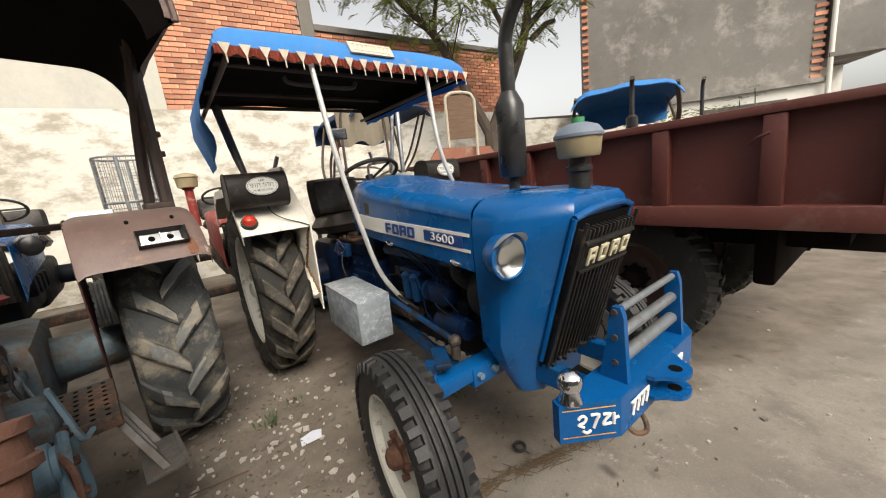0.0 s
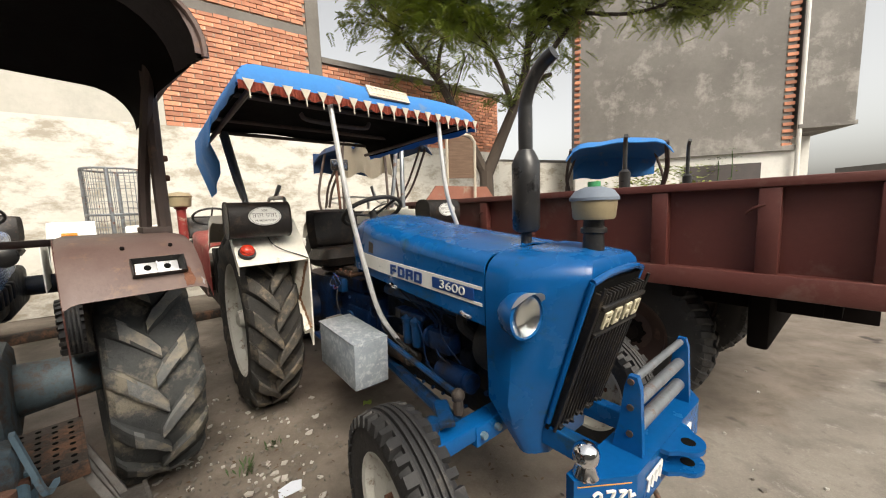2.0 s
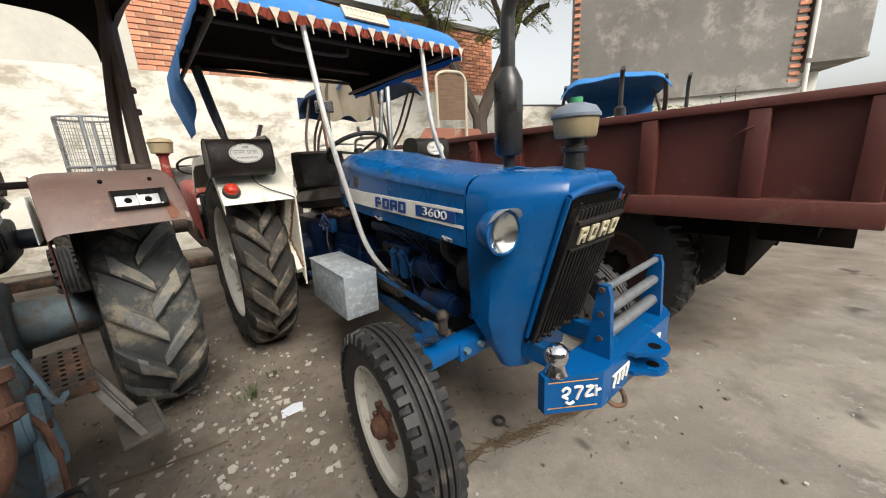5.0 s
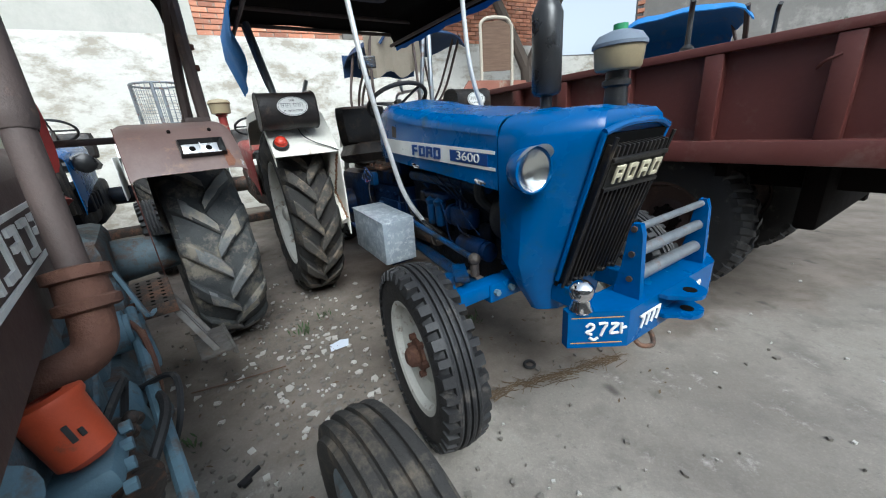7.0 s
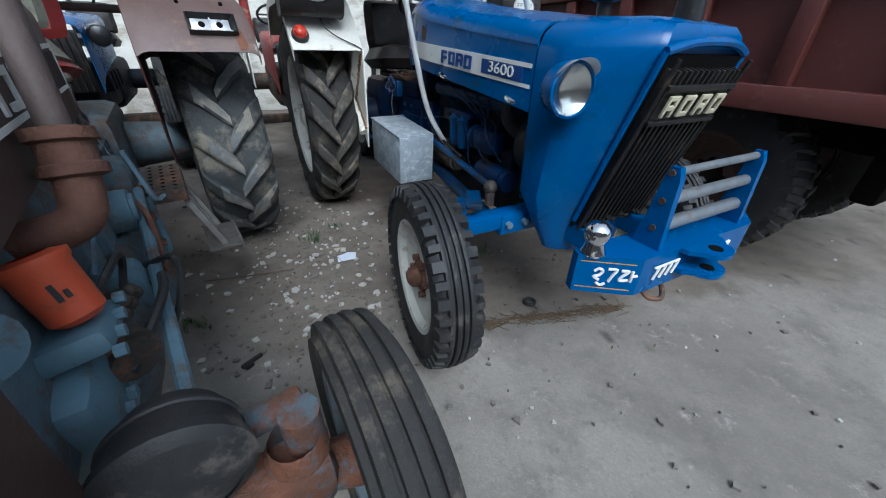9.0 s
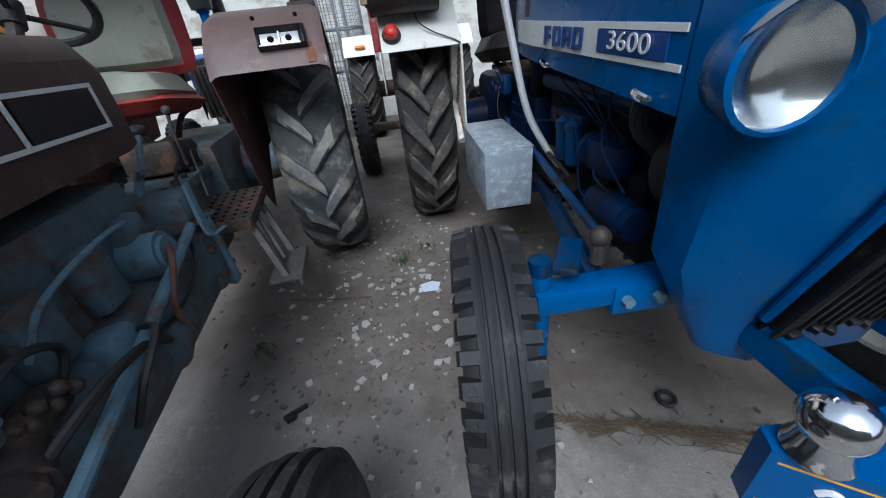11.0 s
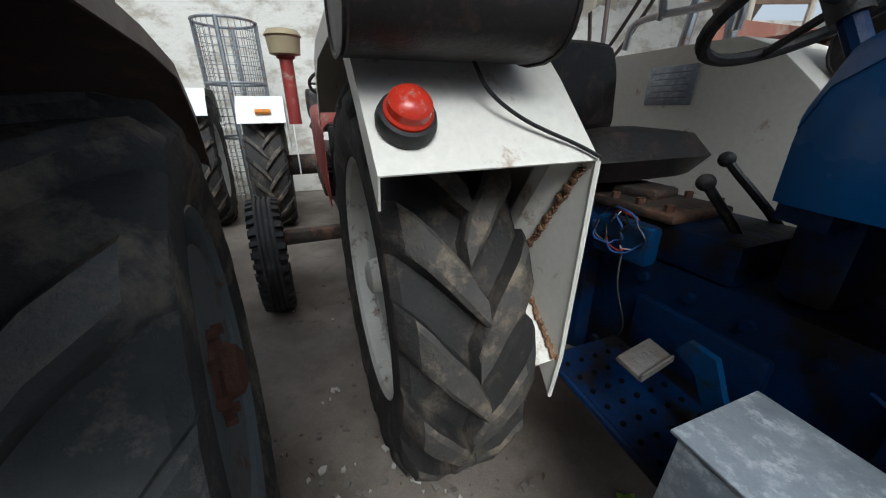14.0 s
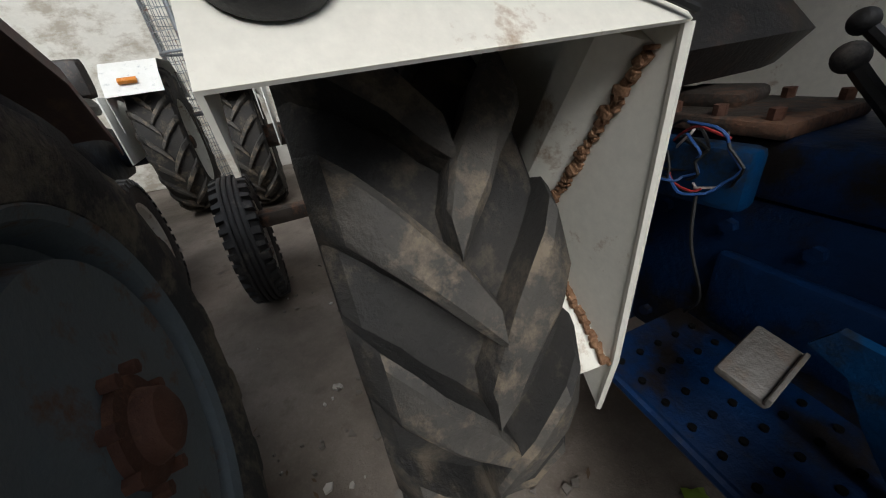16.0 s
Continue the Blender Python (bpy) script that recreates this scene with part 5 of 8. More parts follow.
        lathe(bm, [(0.657, 0.030), (0.665, 0.036), (0.680, 0.030), (0.70, 0.026)], (2.465, s * 0.37 + 0.015, 0), "Z", 20)
        bmesh.ops.create_uvsphere(bm, u_segments=24, v_segments=16, radius=0.037, matrix=Matrix.Translation((2.465, s * 0.37 + 0.015, 0.722)))
        part("chrome_ball", bm, "chrome", bp, "polished chrome ball ornament")
    # hand-painted white marks and yellow lines on the bumper face
    a, b = Vector((2.455, -0.400, 0.598)), Vector((2.545, -0.275, 0.598))
    d = (b - a).normalized()
    nrm = Vector((d.y, -d.x, 0))
    nrm = nrm if nrm.x > 0 else -nrm
    bm = bmesh.new()
    def on(u, v):
        return a + d * u + Vector((0, 0, v)) + nrm * 0.001
    for strokes in (((0.055, 0.012), (0.066, 0.022), (0.078, 0.014), (0.070, 0.000), (0.056, -0.006), (0.072, -0.016)), ((0.092, 0.022), (0.116, 0.022), (0.108, 0.002), (0.100, -0.020)),
                    ((0.128, 0.020), (0.150, 0.020), (0.136, 0.004), (0.128, -0.012), (0.152, -0.010)), ((0.160, 0.022), (0.160, -0.014)), ((0.160, 0.004), (0.175, 0.008)), ((0.066, -0.026), (0.080, -0.034), (0.092, -0.026))):
        tube(bm, bent([on(*p) for p in strokes], 3), 0.0045, 6)
    pieces("painted_mark", bm, "paint_white", bp, "white hand-painted numerals")
    bm = bmesh.new()
    for y in (-0.185, -0.155, -0.125, -0.095, 0.16, 0.185):
        tube(bm, bent([(2.566, y - 0.010, 0.617), (2.566, y + 0.010, 0.619), (2.566, y + 0.004, 0.599), (2.566, y - 0.006, 0.577)], 3), 0.004, 6)
    tube(bm, [(2.566, -0.20, 0.621), (2.566, -0.08, 0.621)], 0.003, 6)
    pieces("painted_mark", bm, "paint_white", bp, "white hand-painted writing")
    bm = bmesh.new()
    for v in (0.043, -0.045):
        tube(bm, [on(0.01, v), on(0.165, v)], 0.0014, 4)
    part("painted_line", bm, "yellow", bp)
    # wheels
    for s in (-1, 1):
        wheel("rear_wheel", root, (0, s * 0.655, 0.655), drive_tyre(0.66, 0.325, 0.40, 17, 0.064, 0.105, 0.36, 0.12), "rubber", 0.40, 0.325, s, "rim_white", "rim_white", 0.04, 8, 0.12, 0.08, 0, 0.07)
        wheel("front_wheel", root, (1.97, s * 0.645, 0.366), rib_tyre(0.370, 0.155, 0.215, 4, 38), "rubber_black", 0.215, 0.155, s, "rim_white", "rust", 0.012, 6, 0.075, 0.06, -7, 0.045)
    return root


# ---- maroon tractor ----
def lofted_hood(bm, secs, t=0.005):
    loft(bm, secs, cap=False, closed=False)
    bmesh.ops.recalc_face_normals(bm, faces=bm.faces[:])
    bmesh.ops.solidify(bm, geom=bm.faces[:], thickness=t)


def hood_section(x, zb, zt, w, r=0.06, n=6):
    pts = [(x, -w, zb), (x, -w, (zb + zt) / 2), (x, -w, zt - r)]
    for i in range(n):
        t = math.pi / 2 * (i / (n - 1))
        pts.append((x, -w + r * (1 - math.cos(t)), zt - r + r * math.sin(t)))
    pts.append((x, 0, zt + 0.012))
    return pts + [(p[0], -p[1], p[2]) for p in reversed(pts[:-1])]


def pad(bm, c, s, rot, puff=0.02, nx=12, ny=12):
    """A stuffed cushion."""
    mm = pose(*c, *rot)
    lo, hi = [], []
    for i in range(nx + 1):
        for j in range(ny + 1):
            u, v = -1 + 2 * i / nx, -1 + 2 * j / ny
            rr = max(0.0, (1 - abs(u) ** 7) * (1 - abs(v) ** 7))
            sq = (1 - 0.07 * v ** 4, 1 - 0.07 * u ** 4)
            wv = 0.006 * math.sin(4 * u + 3 * v) + 0.004 * math.sin(9 * v - 2 * u)
            x, y = s[0] / 2 * u * sq[0], s[1] / 2 * v * sq[1]
            hi.append(bm.verts.new(mm @ Vector((x, y, s[2] / 2 * rr ** 0.35 + (puff + wv) * rr))))
            lo.append(bm.verts.new(mm @ Vector((x, y, -s[2] / 2 * rr ** 0.35))))
    q = ny + 1
    for i in range(nx):
        for j in range(ny):
            a = i * q + j
            bm.faces.new((hi[a], hi[a + q], hi[a + q + 1], hi[a + 1]))
            bm.faces.new((lo[a], lo[a + 1], lo[a + q + 1], lo[a + q]))
    bmesh.ops.remove_doubles(bm, verts=bm.verts[:], dist=2e-4)


def ring_pts(m, r, n=32):
    return [m @ Vector((r * math.cos(2 * math.pi * k / n), r * math.sin(2 * math.pi * k / n), 0)) for k in range(n + 1)]


def maroon_tractor(m):
    root = thing("maroon_tractor", m, "old maroon tractor with sage seat, dark canopy and grimy slate engine", "tractor")
    # bonnet
    bm = bmesh.new()
    lofted_hood(bm, [hood_section(1.02, 0.97, 1.22, 0.20), hood_section(1.10, 0.96, 1.26, 0.215), hood_section(1.6, 0.95, 1.25, 0.22), hood_section(2.215, 0.92, 1.22, 0.22), hood_section(2.235, 0.62, 1.22, 0.22), hood_section(2.42, 0.60, 1.20, 0.215)])
    hood = part("bonnet", bm, "brown_dark", root, "dark maroon bonnet with pale side trim")
    bm = bmesh.new()
    bx(bm, (2.43, 0, 0.91), (0.02, 0.40, 0.56), (0, 0, 0), 0.006)
    part("grille", bm, "grille", root)
    bm = bmesh.new()
    bx(bm, (1.03, 0, 1.08), (0.02, 0.38, 0.26), (0, 0, 0), 0.02)
    part("dashboard", bm, "brown_dark", root)
    for s in (-1, 1):
        y = s * 0.223
        bm = bmesh.new()
        bx(bm, (1.72, y, 1.135), (1.15, 0.004, 0.010), (0, 0.6, 0))
        bx(bm, (1.72, y, 1.035), (1.15, 0.004, 0.010), (0, 0.6, 0))
        for x in (1.15, 1.45, 2.29):
            bx(bm, (x, y, 1.085), (0.010, 0.004, 0.10))
        part("side_trim", bm, "paint_white", hood, "pale trim lines")
        bm = bmesh.new()
        bx(bm, (1.30, y, 1.085), (0.27, 0.003, 0.085))
        part("trim_panel", bm, "paint_black", hood)
        for i in range(7):
            x = 1.58 + 0.098 * i
            bm = bmesh.new()
            bx(bm, (x - 0.022, y, 1.083), (0.016, 0.005, 0.072))
            bx(bm, (x + 0.008, y, 1.112), (0.05, 0.005, 0.014))
            bx(bm, (x + 0.008, y, 1.055 if i % 2 else 1.084), (0.05, 0.005, 0.014))
            part("badge_block", bm, "paint_white", hood, "white painted badge block")
    # exhaust: an elbow that leaves the side and a stack with a pale silencer
    bm = bmesh.new()
    tube(bm, bent([(1.84, 0.10, 0.86), (1.85, 0.20, 0.865), (1.835, 0.262, 0.885), (1.80, 0.275, 0.955)]), 0.034, 14)
    em = Matrix.Translation((1.80, 0.275, 0.945)) @ pose(0, 0, 0, 0, -16, 0)
    lathe(bm, [(0.0, 0.040), (0.005, 0.050), (0.022, 0.050), (0.026, 0.042), (0.06, 0.040), (0.064, 0.050), (0.084, 0.050), (0.088, 0.026)], (0, 0, 0), "Z", 20)
    ring = [v for v in bm.verts if abs(v.co.x) < 0.06 and abs(v.co.y) < 0.06 and v.co.z < 0.1]
    bmesh.ops.transform(bm, matrix=em, verts=ring)
    ex = part("exhaust_elbow", bm, "rust", root, "rusty cast exhaust elbow")
    top = em @ Vector((0, 0, 0.36))
    bm = bmesh.new()
    tube(bm, [em @ Vector((0, 0, 0.08)), top], 0.024, 12)
    part("exhaust_pipe", bm, "post", ex)
    bm = bmesh.new()
    lathe(bm, [(0.34, 0.0255), (0.352, 0.030), (0.37, 0.033), (0.80, 0.033), (0.83, 0.024)], (0, 0, 0), "Z", 20)
    bmesh.ops.transform(bm, matrix=em, verts=bm.verts[:])
    part("silencer", bm, "post", ex, "weathered brown silencer")
    # engine and gearbox
    bm = bmesh.new()
    bx(bm, (1.65, 0, 0.72), (1.05, 0.34, 0.36), (0, 0, 0), 0.04)
    bx(bm, (1.55, 0, 0.50), (1.0, 0.30, 0.16), (0, 0, 0), 0.05)
    for i in range(4):
        bx(bm, (1.28 + 0.2 * i, 0.19, 0.74), (0.11, 0.06, 0.16), (0, 0, 0), 0.02)
        cyl(bm, (1.25 + 0.2 * i, 0.17, 0.56), (1.25 + 0.2 * i, 0.21, 0.56), 0.022, 8)
    cyl(bm, (1.30, 0.20, 0.52), (1.52, 0.24, 0.50), 0.07, 18)
    eng = part("engine", bm, "grey_blue", root, "grimy slate-painted engine")
    bm = bmesh.new()
    lathe(bm, [(0.46, 0.001), (0.46, 0.035), (0.475, 0.052), (0.59, 0.056), (0.60, 0.062), (0.615, 0.062), (0.622, 0.035)], (0, 0, -0.54), "Z", 24)
    fm = pose(1.955, 0.215, 0.815, 12, -14, 0) @ Matrix.Diagonal((0.76, 0.76, 0.76, 1))
    bmesh.ops.transform(bm, matrix=fm, verts=bm.verts[:])
    of = part("oil_filter", bm, "orange", eng, "orange canister oil filter")
    bm = bmesh.new()
    bx(bm, (0.054, 0.012, 0.0), (0.005, 0.010, 0.04), (0, 0, 14))
    bx(bm, (0.053, 0.028, -0.008), (0.005, 0.008, 0.018), (0, 0, 30))
    bmesh.ops.transform(bm, matrix=fm, verts=bm.verts[:])
    part("filter_mark", bm, "paint_black", of)
    bm = bmesh.new()
    bx(bm, (1.95, 0.20, 0.715), (0.16, 0.12, 0.05), (8, -10, 0), 0.018)
    bx(bm, (2.04, 0.09, 0.80), (0.12, 0.12, 0.16), (0, 12, 0), 0.03)
    bx(bm, (1.98, 0.16, 0.58), (0.20, 0.12, 0.22), (0, 8, 0), 0.03)
    cyl(bm, (2.04, 0.10, 0.80), (2.08, 0.155, 0.82), 0.040, 18)
    cyl(bm, (2.08, 0.155, 0.82), (2.09, 0.166, 0.824), 0.048, 18)
    for k in range(4):
        cyl(bm, (1.89 + 0.045 * k, 0.255, 0.735 - 0.008 * k), (1.89 + 0.045 * k, 0.272, 0.735 - 0.008 * k), 0.012, 6)
        cyl(bm, (1.92 + 0.04 * k, 0.215, 0.56), (1.92 + 0.04 * k, 0.235, 0.56), 0.014, 6)
    bx(bm, (1.60, 0.22, 0.60), (0.10, 0.10, 0.12), (10, 0, 0), 0.02)
    part("filter_base", bm, "pale_blue", eng)
    bm = bmesh.new()
    for pts in (((1.55, 0.25, 0.62), (1.62, 0.34, 0.66), (1.72, 0.33, 0.60), (1.74, 0.28, 0.5)), ((1.2, 0.2, 0.7), (1.05, 0.28, 0.66), (0.9, 0.22, 0.6)), ((1.88, 0.23, 0.74), (1.80, 0.27, 0.78), (1.73, 0.26, 0.73), (1.76, 0.24, 0.66))):
        tube(bm, bent(pts), 0.008, 6)
    part("hose", bm, "rubber_black", eng)
    bm = bmesh.new()
    for k in range(6):
        bmesh.ops.create_uvsphere(bm, u_segments=8, v_segments=6, radius=0.016, matrix=Matrix.Translation((1.76 + 0.020 * k, 0.262 - 0.004 * k, 0.665 + 0.02 * (k % 2))))
    bx(bm, (1.82, 0.225, 0.66), (0.14, 0.06, 0.06), (0, 0, 0), 0.02)
    cyl(bm, (1.86, 0.20, 0.63), (1.93, 0.245, 0.62), 0.055, 20)
    cyl(bm, (1.93, 0.245, 0.62), (1.945, 0.254, 0.618), 0.044, 20)
    part("injector_pump", bm, "grease", eng)
    bm = bmesh.new()
    bx(bm, (0.85, 0, 0.56), (0.72, 0.34, 0.36), (0, 0, 0), 0.05)
    bx(bm, (0.10, 0, 0.62), (0.70, 0.42, 0.46), (0, 0, 0), 0.06)
    bx(bm, (0.72, 0.02, 0.74), (0.50, 0.30, 0.05), (0, 0, 0), 0.012)
    for s in (-1, 1):
        cyl(bm, (0, s * 0.15, 0.63), (0, s * 0.50, 0.63), 0.13, 20, 0.10)
    gb = part("gearbox", bm, "grey_blue", root, "oil-caked slate gearbox")
    bm = bmesh.new()
    bx(bm, (0.52, 0.02, 0.83), (0.26, 0.22, 0.14), (0, -8, 0), 0.03)
    for i in range(5):
        for sy in (-1, 1):
            cyl(bm, (0.50 + 0.1 * i, 0.02 + sy * 0.12, 0.76), (0.50 + 0.1 * i, 0.02 + sy * 0.12, 0.785), 0.014, 6)
    part("gear_cover", bm, "grease", gb, "greasy bolted cover")
    bm = bmesh.new()
    bx(bm, (0.92, 0.04, 0.755), (0.05, 0.26, 0.03), (0, 0, 0), 0.006)
    part("rusty_bar", bm, "rust", gb)
    for x, y, tip in ((0.62, 0.14, (0.60, 0.15, 1.02)), (0.55, 0.05, (0.70, -0.05, 1.05)), (0.50, -0.05, (0.62, -0.10, 1.15))):
        bm = bmesh.new()
        tube(bm, bent([(x, y, 0.80), ((x + tip[0]) / 2, y, 0.93), tip]), 0.008, 8)
        bmesh.ops.create_uvsphere(bm, u_segments=10, v_segments=8, radius=0.020, matrix=Matrix.Translation(tip))
        part("lever", bm, "grease", root)
    # pedals
    bm = bmesh.new()
    tube(bm, bent([(0.98, 0.22, 0.42), (0.99, 0.27, 0.40), (0.99, 0.27, 0.55), (1.0, 0.27, 0.68)]), 0.018, 8)
    tube(bm, bent([(0.98, 0.10, 0.60), (1.02, 0.12, 0.78), (0.95, 0.12, 0.86)]), 0.014, 8)
    bx(bm, (0.98, 0.24, 0.685), (0.10, 0.09, 0.014), (0, -10, 0), 0.004)
    part("pedal", bm, "pale_blue", root, "worn pale blue pedal arm")
    bm = bmesh.new()
    bx(bm, (1.42, 0.04, 0.51), (1.02, 0.44, 0.30), (0, 0, 0), 0.12)
    bx(bm, (1.02, 0.04, 0.60), (0.16, 0.46, 0.40), (0, 0, 0), 0.04)
    part("bell_housing", bm, "grey_blue", gb, "grimy slate bell housing and sump")
    for x in (0.97, 1.07):
        for z in (0.47, 0.58, 0.69):
            bm = bmesh.new()
            cyl(bm, (x, 0.262, z), (x, 0.284, z), 0.014, 6)
            part("bolt", bm, "rust", gb)
    bm = bmesh.new()
    strap = bent([(0.998, 0.260, 0.813), (1.077, 0.290, 0.725), (1.105, 0.310, 0.657), (1.035, 0.330, 0.644)], 5)
    rings = [[p + Vector(o) for o in ((-0.017, -0.006, 0), (0.017, -0.006, 0), (0.017, 0.006, 0), (-0.017, 0.006, 0))] for p in strap]
    loft(bm, rings)
    part("pedal_bar", bm, "pale_blue", root, "bent flat slate-blue pedal bar")
    bm = bmesh.new()
    tube(bm, bent([(0.781, 0.100, 0.976), (0.913, 0.130, 0.905), (1.004, 0.160, 0.874)], 5), 0.011, 8)
    lv = part("lever", bm, "pale_blue", root, "worn slate-blue lever")
    bm = bmesh.new()
    bmesh.ops.create_uvsphere(bm, u_segments=14, v_segments=10, radius=0.030, matrix=Matrix.Translation((0.781, 0.100, 0.976)) @ Matrix.Diagonal((1.3, 1, 0.8, 1)))
    part("knob", bm, "rubber_black", lv, "black rubber knob")
    bm = bmesh.new()
    tube(bm, [(0.481, 0.120, 0.856), (0.717, 0.200, 0.678)], 0.005, 6)
    part("dipstick", bm, "steel", root, "thin steel rod")
    bm = bmesh.new()
    tube(bm, ring_pts(Matrix.Translation((0.704, 0.000, 0.996)) @ pose(0, 0, 0, 60, 20, 0), 0.055, 20), 0.007, 6)
    part("cable_loop", bm, "rust", root, "rusty loop of cable")
    bm = bmesh.new()
    tube(bm, bent([(0.62, 0.12, 0.92), (0.74, 0.17, 0.86), (0.86, 0.18, 0.80), (0.98, 0.25, 0.70)], 4), 0.006, 6)
    part("cable", bm, "rubber_black", root)
    for pts, r, paint in (([(1.95, 0.24, 0.60), (1.80, 0.31, 0.66), (1.62, 0.30, 0.62), (1.48, 0.27, 0.52)], 0.011, "rubber_black"), ([(1.20, 0.22, 0.74), (1.34, 0.29, 0.70), (1.46, 0.30, 0.60), (1.40, 0.28, 0.48)], 0.009, "rust"),
                          ([(1.10, 0.24, 0.66), (1.24, 0.28, 0.60), (1.42, 0.28, 0.57), (1.62, 0.27, 0.60)], 0.006, "rubber_black"), ([(1.25, 0.20, 0.80), (1.45, 0.24, 0.83), (1.66, 0.23, 0.80), (1.74, 0.21, 0.72)], 0.007, "pale_blue")):
        bm = bmesh.new()
        tube(bm, bent(pts, 5), r, 8)
        part("hose", bm, paint, eng)
    bm = bmesh.new()
    cyl(bm, (1.30, 0.14, 0.70), (1.30, 0.262, 0.70), 0.065, 20)
    cyl(bm, (1.30, 0.262, 0.70), (1.30, 0.274, 0.70), 0.050, 20)
    part("side_cover", bm, "pale_blue", gb, "round bolted cover in slate paint")
    # seat
    bm = bmesh.new()
    pad(bm, (0.30, -0.14, 1.075), (0.50, 0.56, 0.12), (0, -6, 0), 0.03)
    st = part("seat", bm, "seat_cloth", root, "faded sage seat cushion with red piping")
    bm = bmesh.new()
    pad(bm, (0.28, -0.14, 1.035), (0.53, 0.60, 0.10), (0, -6, 0), 0.0)
    part("seat_base", bm, "seat_red", st, "red vinyl seat base")
    bm = bmesh.new()
    pad(bm, (-0.03, -0.15, 1.345), (0.36, 0.54, 0.10), (0, 78, 0), 0.03)
    bk = part("backrest", bm, "seat_cloth", root, "faded sage backrest with red edge")
    bm = bmesh.new()
    pad(bm, (-0.045, -0.15, 1.345), (0.42, 0.61, 0.09), (0, 78, 0), 0.0)
    part("backrest_shell", bm, "seat_red", bk, "red vinyl backing")
    bm = bmesh.new()
    for y in (-0.26, 0.02):
        tube(bm, bent([(0.35, y, 0.82), (0.15, y, 0.95), (-0.08, y, 1.0), (-0.10, y, 1.2)]), 0.014, 8)
    part("seat_frame", bm, "grease", root)
    # steering
    tm = pose(0.66, -0.12, 1.40, 0, -32, 0)
    bm = bmesh.new()
    tube(bm, ring_pts(tm, 0.21), 0.016, 8)
    for k in range(3):
        a = 2 * math.pi * k / 3 + 0.4
        tube(bm, [tm @ Vector((0, 0, -0.04)), tm @ Vector((0.2 * math.cos(a), 0.2 * math.sin(a), 0))], 0.010, 6)
    tube(bm, [tm @ Vector((0, 0, 0)), tm @ Vector((0, 0, -0.08))], 0.032, 12)
    part("steering_wheel", bm, "rubber_black", root, "black steering wheel")
    bm = bmesh.new()
    tube(bm, [tm @ Vector((0, 0, -0.03)), tm @ Vector((0, 0, -0.35))], 0.022, 10)
    part("steering_column", bm, "grease", root)
    # mudguards
    for s in (-1, 1):
        yo, yi = s * 0.835, s * 0.395
        prof = [(0.765, 1.118), (0.705, 1.218), (0.60, 1.305), (0.47, 1.34), (0.1, 1.345), (-0.25, 1.33), (-0.5, 1.22), (-0.62, 1.05)]
        bm = bmesh.new()
        def strip(k):
            return [(x, yi + (yo - yi) * k, z - 0.018 * (max(0, abs(2 * k - 1) - 0.8) * 5) ** 2) for x, z in prof]
        loft(bm, [strip(k) for k in (0, 0.05, 0.1, 0.5, 0.9, 0.95, 1.0)], closed=False)
        loft(bm, [[(x, yo, z - 0.018) for x, z in prof], [(x * 0.99, yo, z - 0.05) for x, z in prof]], closed=False)
        bmesh.ops.remove_doubles(bm, verts=bm.verts[:], dist=1e-4)
        bmesh.ops.recalc_face_normals(bm, faces=bm.faces[:])
        bmesh.ops.solidify(bm, geom=bm.faces[:], thickness=0.004)
        mg = part("mudguard", bm, "brown", root, "faded maroon mudguard, chipped and rust-stained")
        bm = bmesh.new()
        side = [(0.75, 1.112), (0.69, 0.95), (0.61, 0.62), (0.50, 0.50), (0.40, 0.60), (0.2, 0.75), (-0.5, 0.8), (-0.62, 1.05), (-0.5, 1.21), (-0.25, 1.32), (0.1, 1.335), (0.45, 1.328), (0.58, 1.295), (0.68, 1.21)]
        plate(bm, side, 0.005, Matrix.Translation((0, yi, 0)) @ XZ)
        part("side_panel", bm, "red_in", mg, "rust-red inner panel")
        # indicator housing: a black flared funnel round a bright plate with two bulb holes
        im = pose(0.715, s * 0.675, 1.208, 0, -31, 0)
        fl = lambda y0, y1, z0, z1, x: [(x, y0, z0), (x, y1, z0), (x, y1, z1), (x, y0, z1)]
        inn, mid = fl(-0.072, 0.072, -0.026, 0.026, 0.004), fl(-0.080, 0.088, -0.031, 0.040, 0.030)
        out = fl(-0.082, 0.097, -0.033, 0.046, 0.020)
        if s < 0:
            inn, mid, out = ([(x, -y, z) for x, y, z in q] for q in (inn, mid, out))
        bm = bmesh.new()
        loft(bm, [inn, mid, out, [(x - 0.035, y, z) for x, y, z in out]], cap=False)
        bmesh.ops.recalc_face_normals(bm, faces=bm.faces[:])
        bmesh.ops.solidify(bm, geom=bm.faces[:], thickness=0.003)
        bmesh.ops.transform(bm, matrix=im, verts=bm.verts[:])
        hs = part("indicator_housing", bm, "black", mg, "black flared indicator housing, lens missing", smooth=False)
        for y in (-0.036, 0.036):
            bm = bmesh.new()
            bx(bm, (0.010, y, -0.002), (0.006, 0.068, 0.052), (0, 0, 0), 0.002)
            bmesh.ops.transform(bm, matrix=im, verts=bm.verts[:])
            bp = part("bright_plate", bm, "bright_tin", hs, "bright tin reflector plate")
            bm = bmesh.new()
            cyl(bm, (0.011, y * 0.9, 0.0), (0.0145, y * 0.9, 0.0), 0.0125, 16)
            bmesh.ops.transform(bm, matrix=im, verts=bm.verts[:])
            part("bulb_hole", bm, "dark_gap", bp)
        bm = bmesh.new()
        bx(bm, (0.016, 0, -0.002), (0.014, 0.004, 0.052))
        bx(bm, (0.018, 0, -0.030), (0.022, 0.150, 0.004))
        bmesh.ops.transform(bm, matrix=im, verts=bm.verts[:])
        part("divider", bm, "bright_tin", hs)
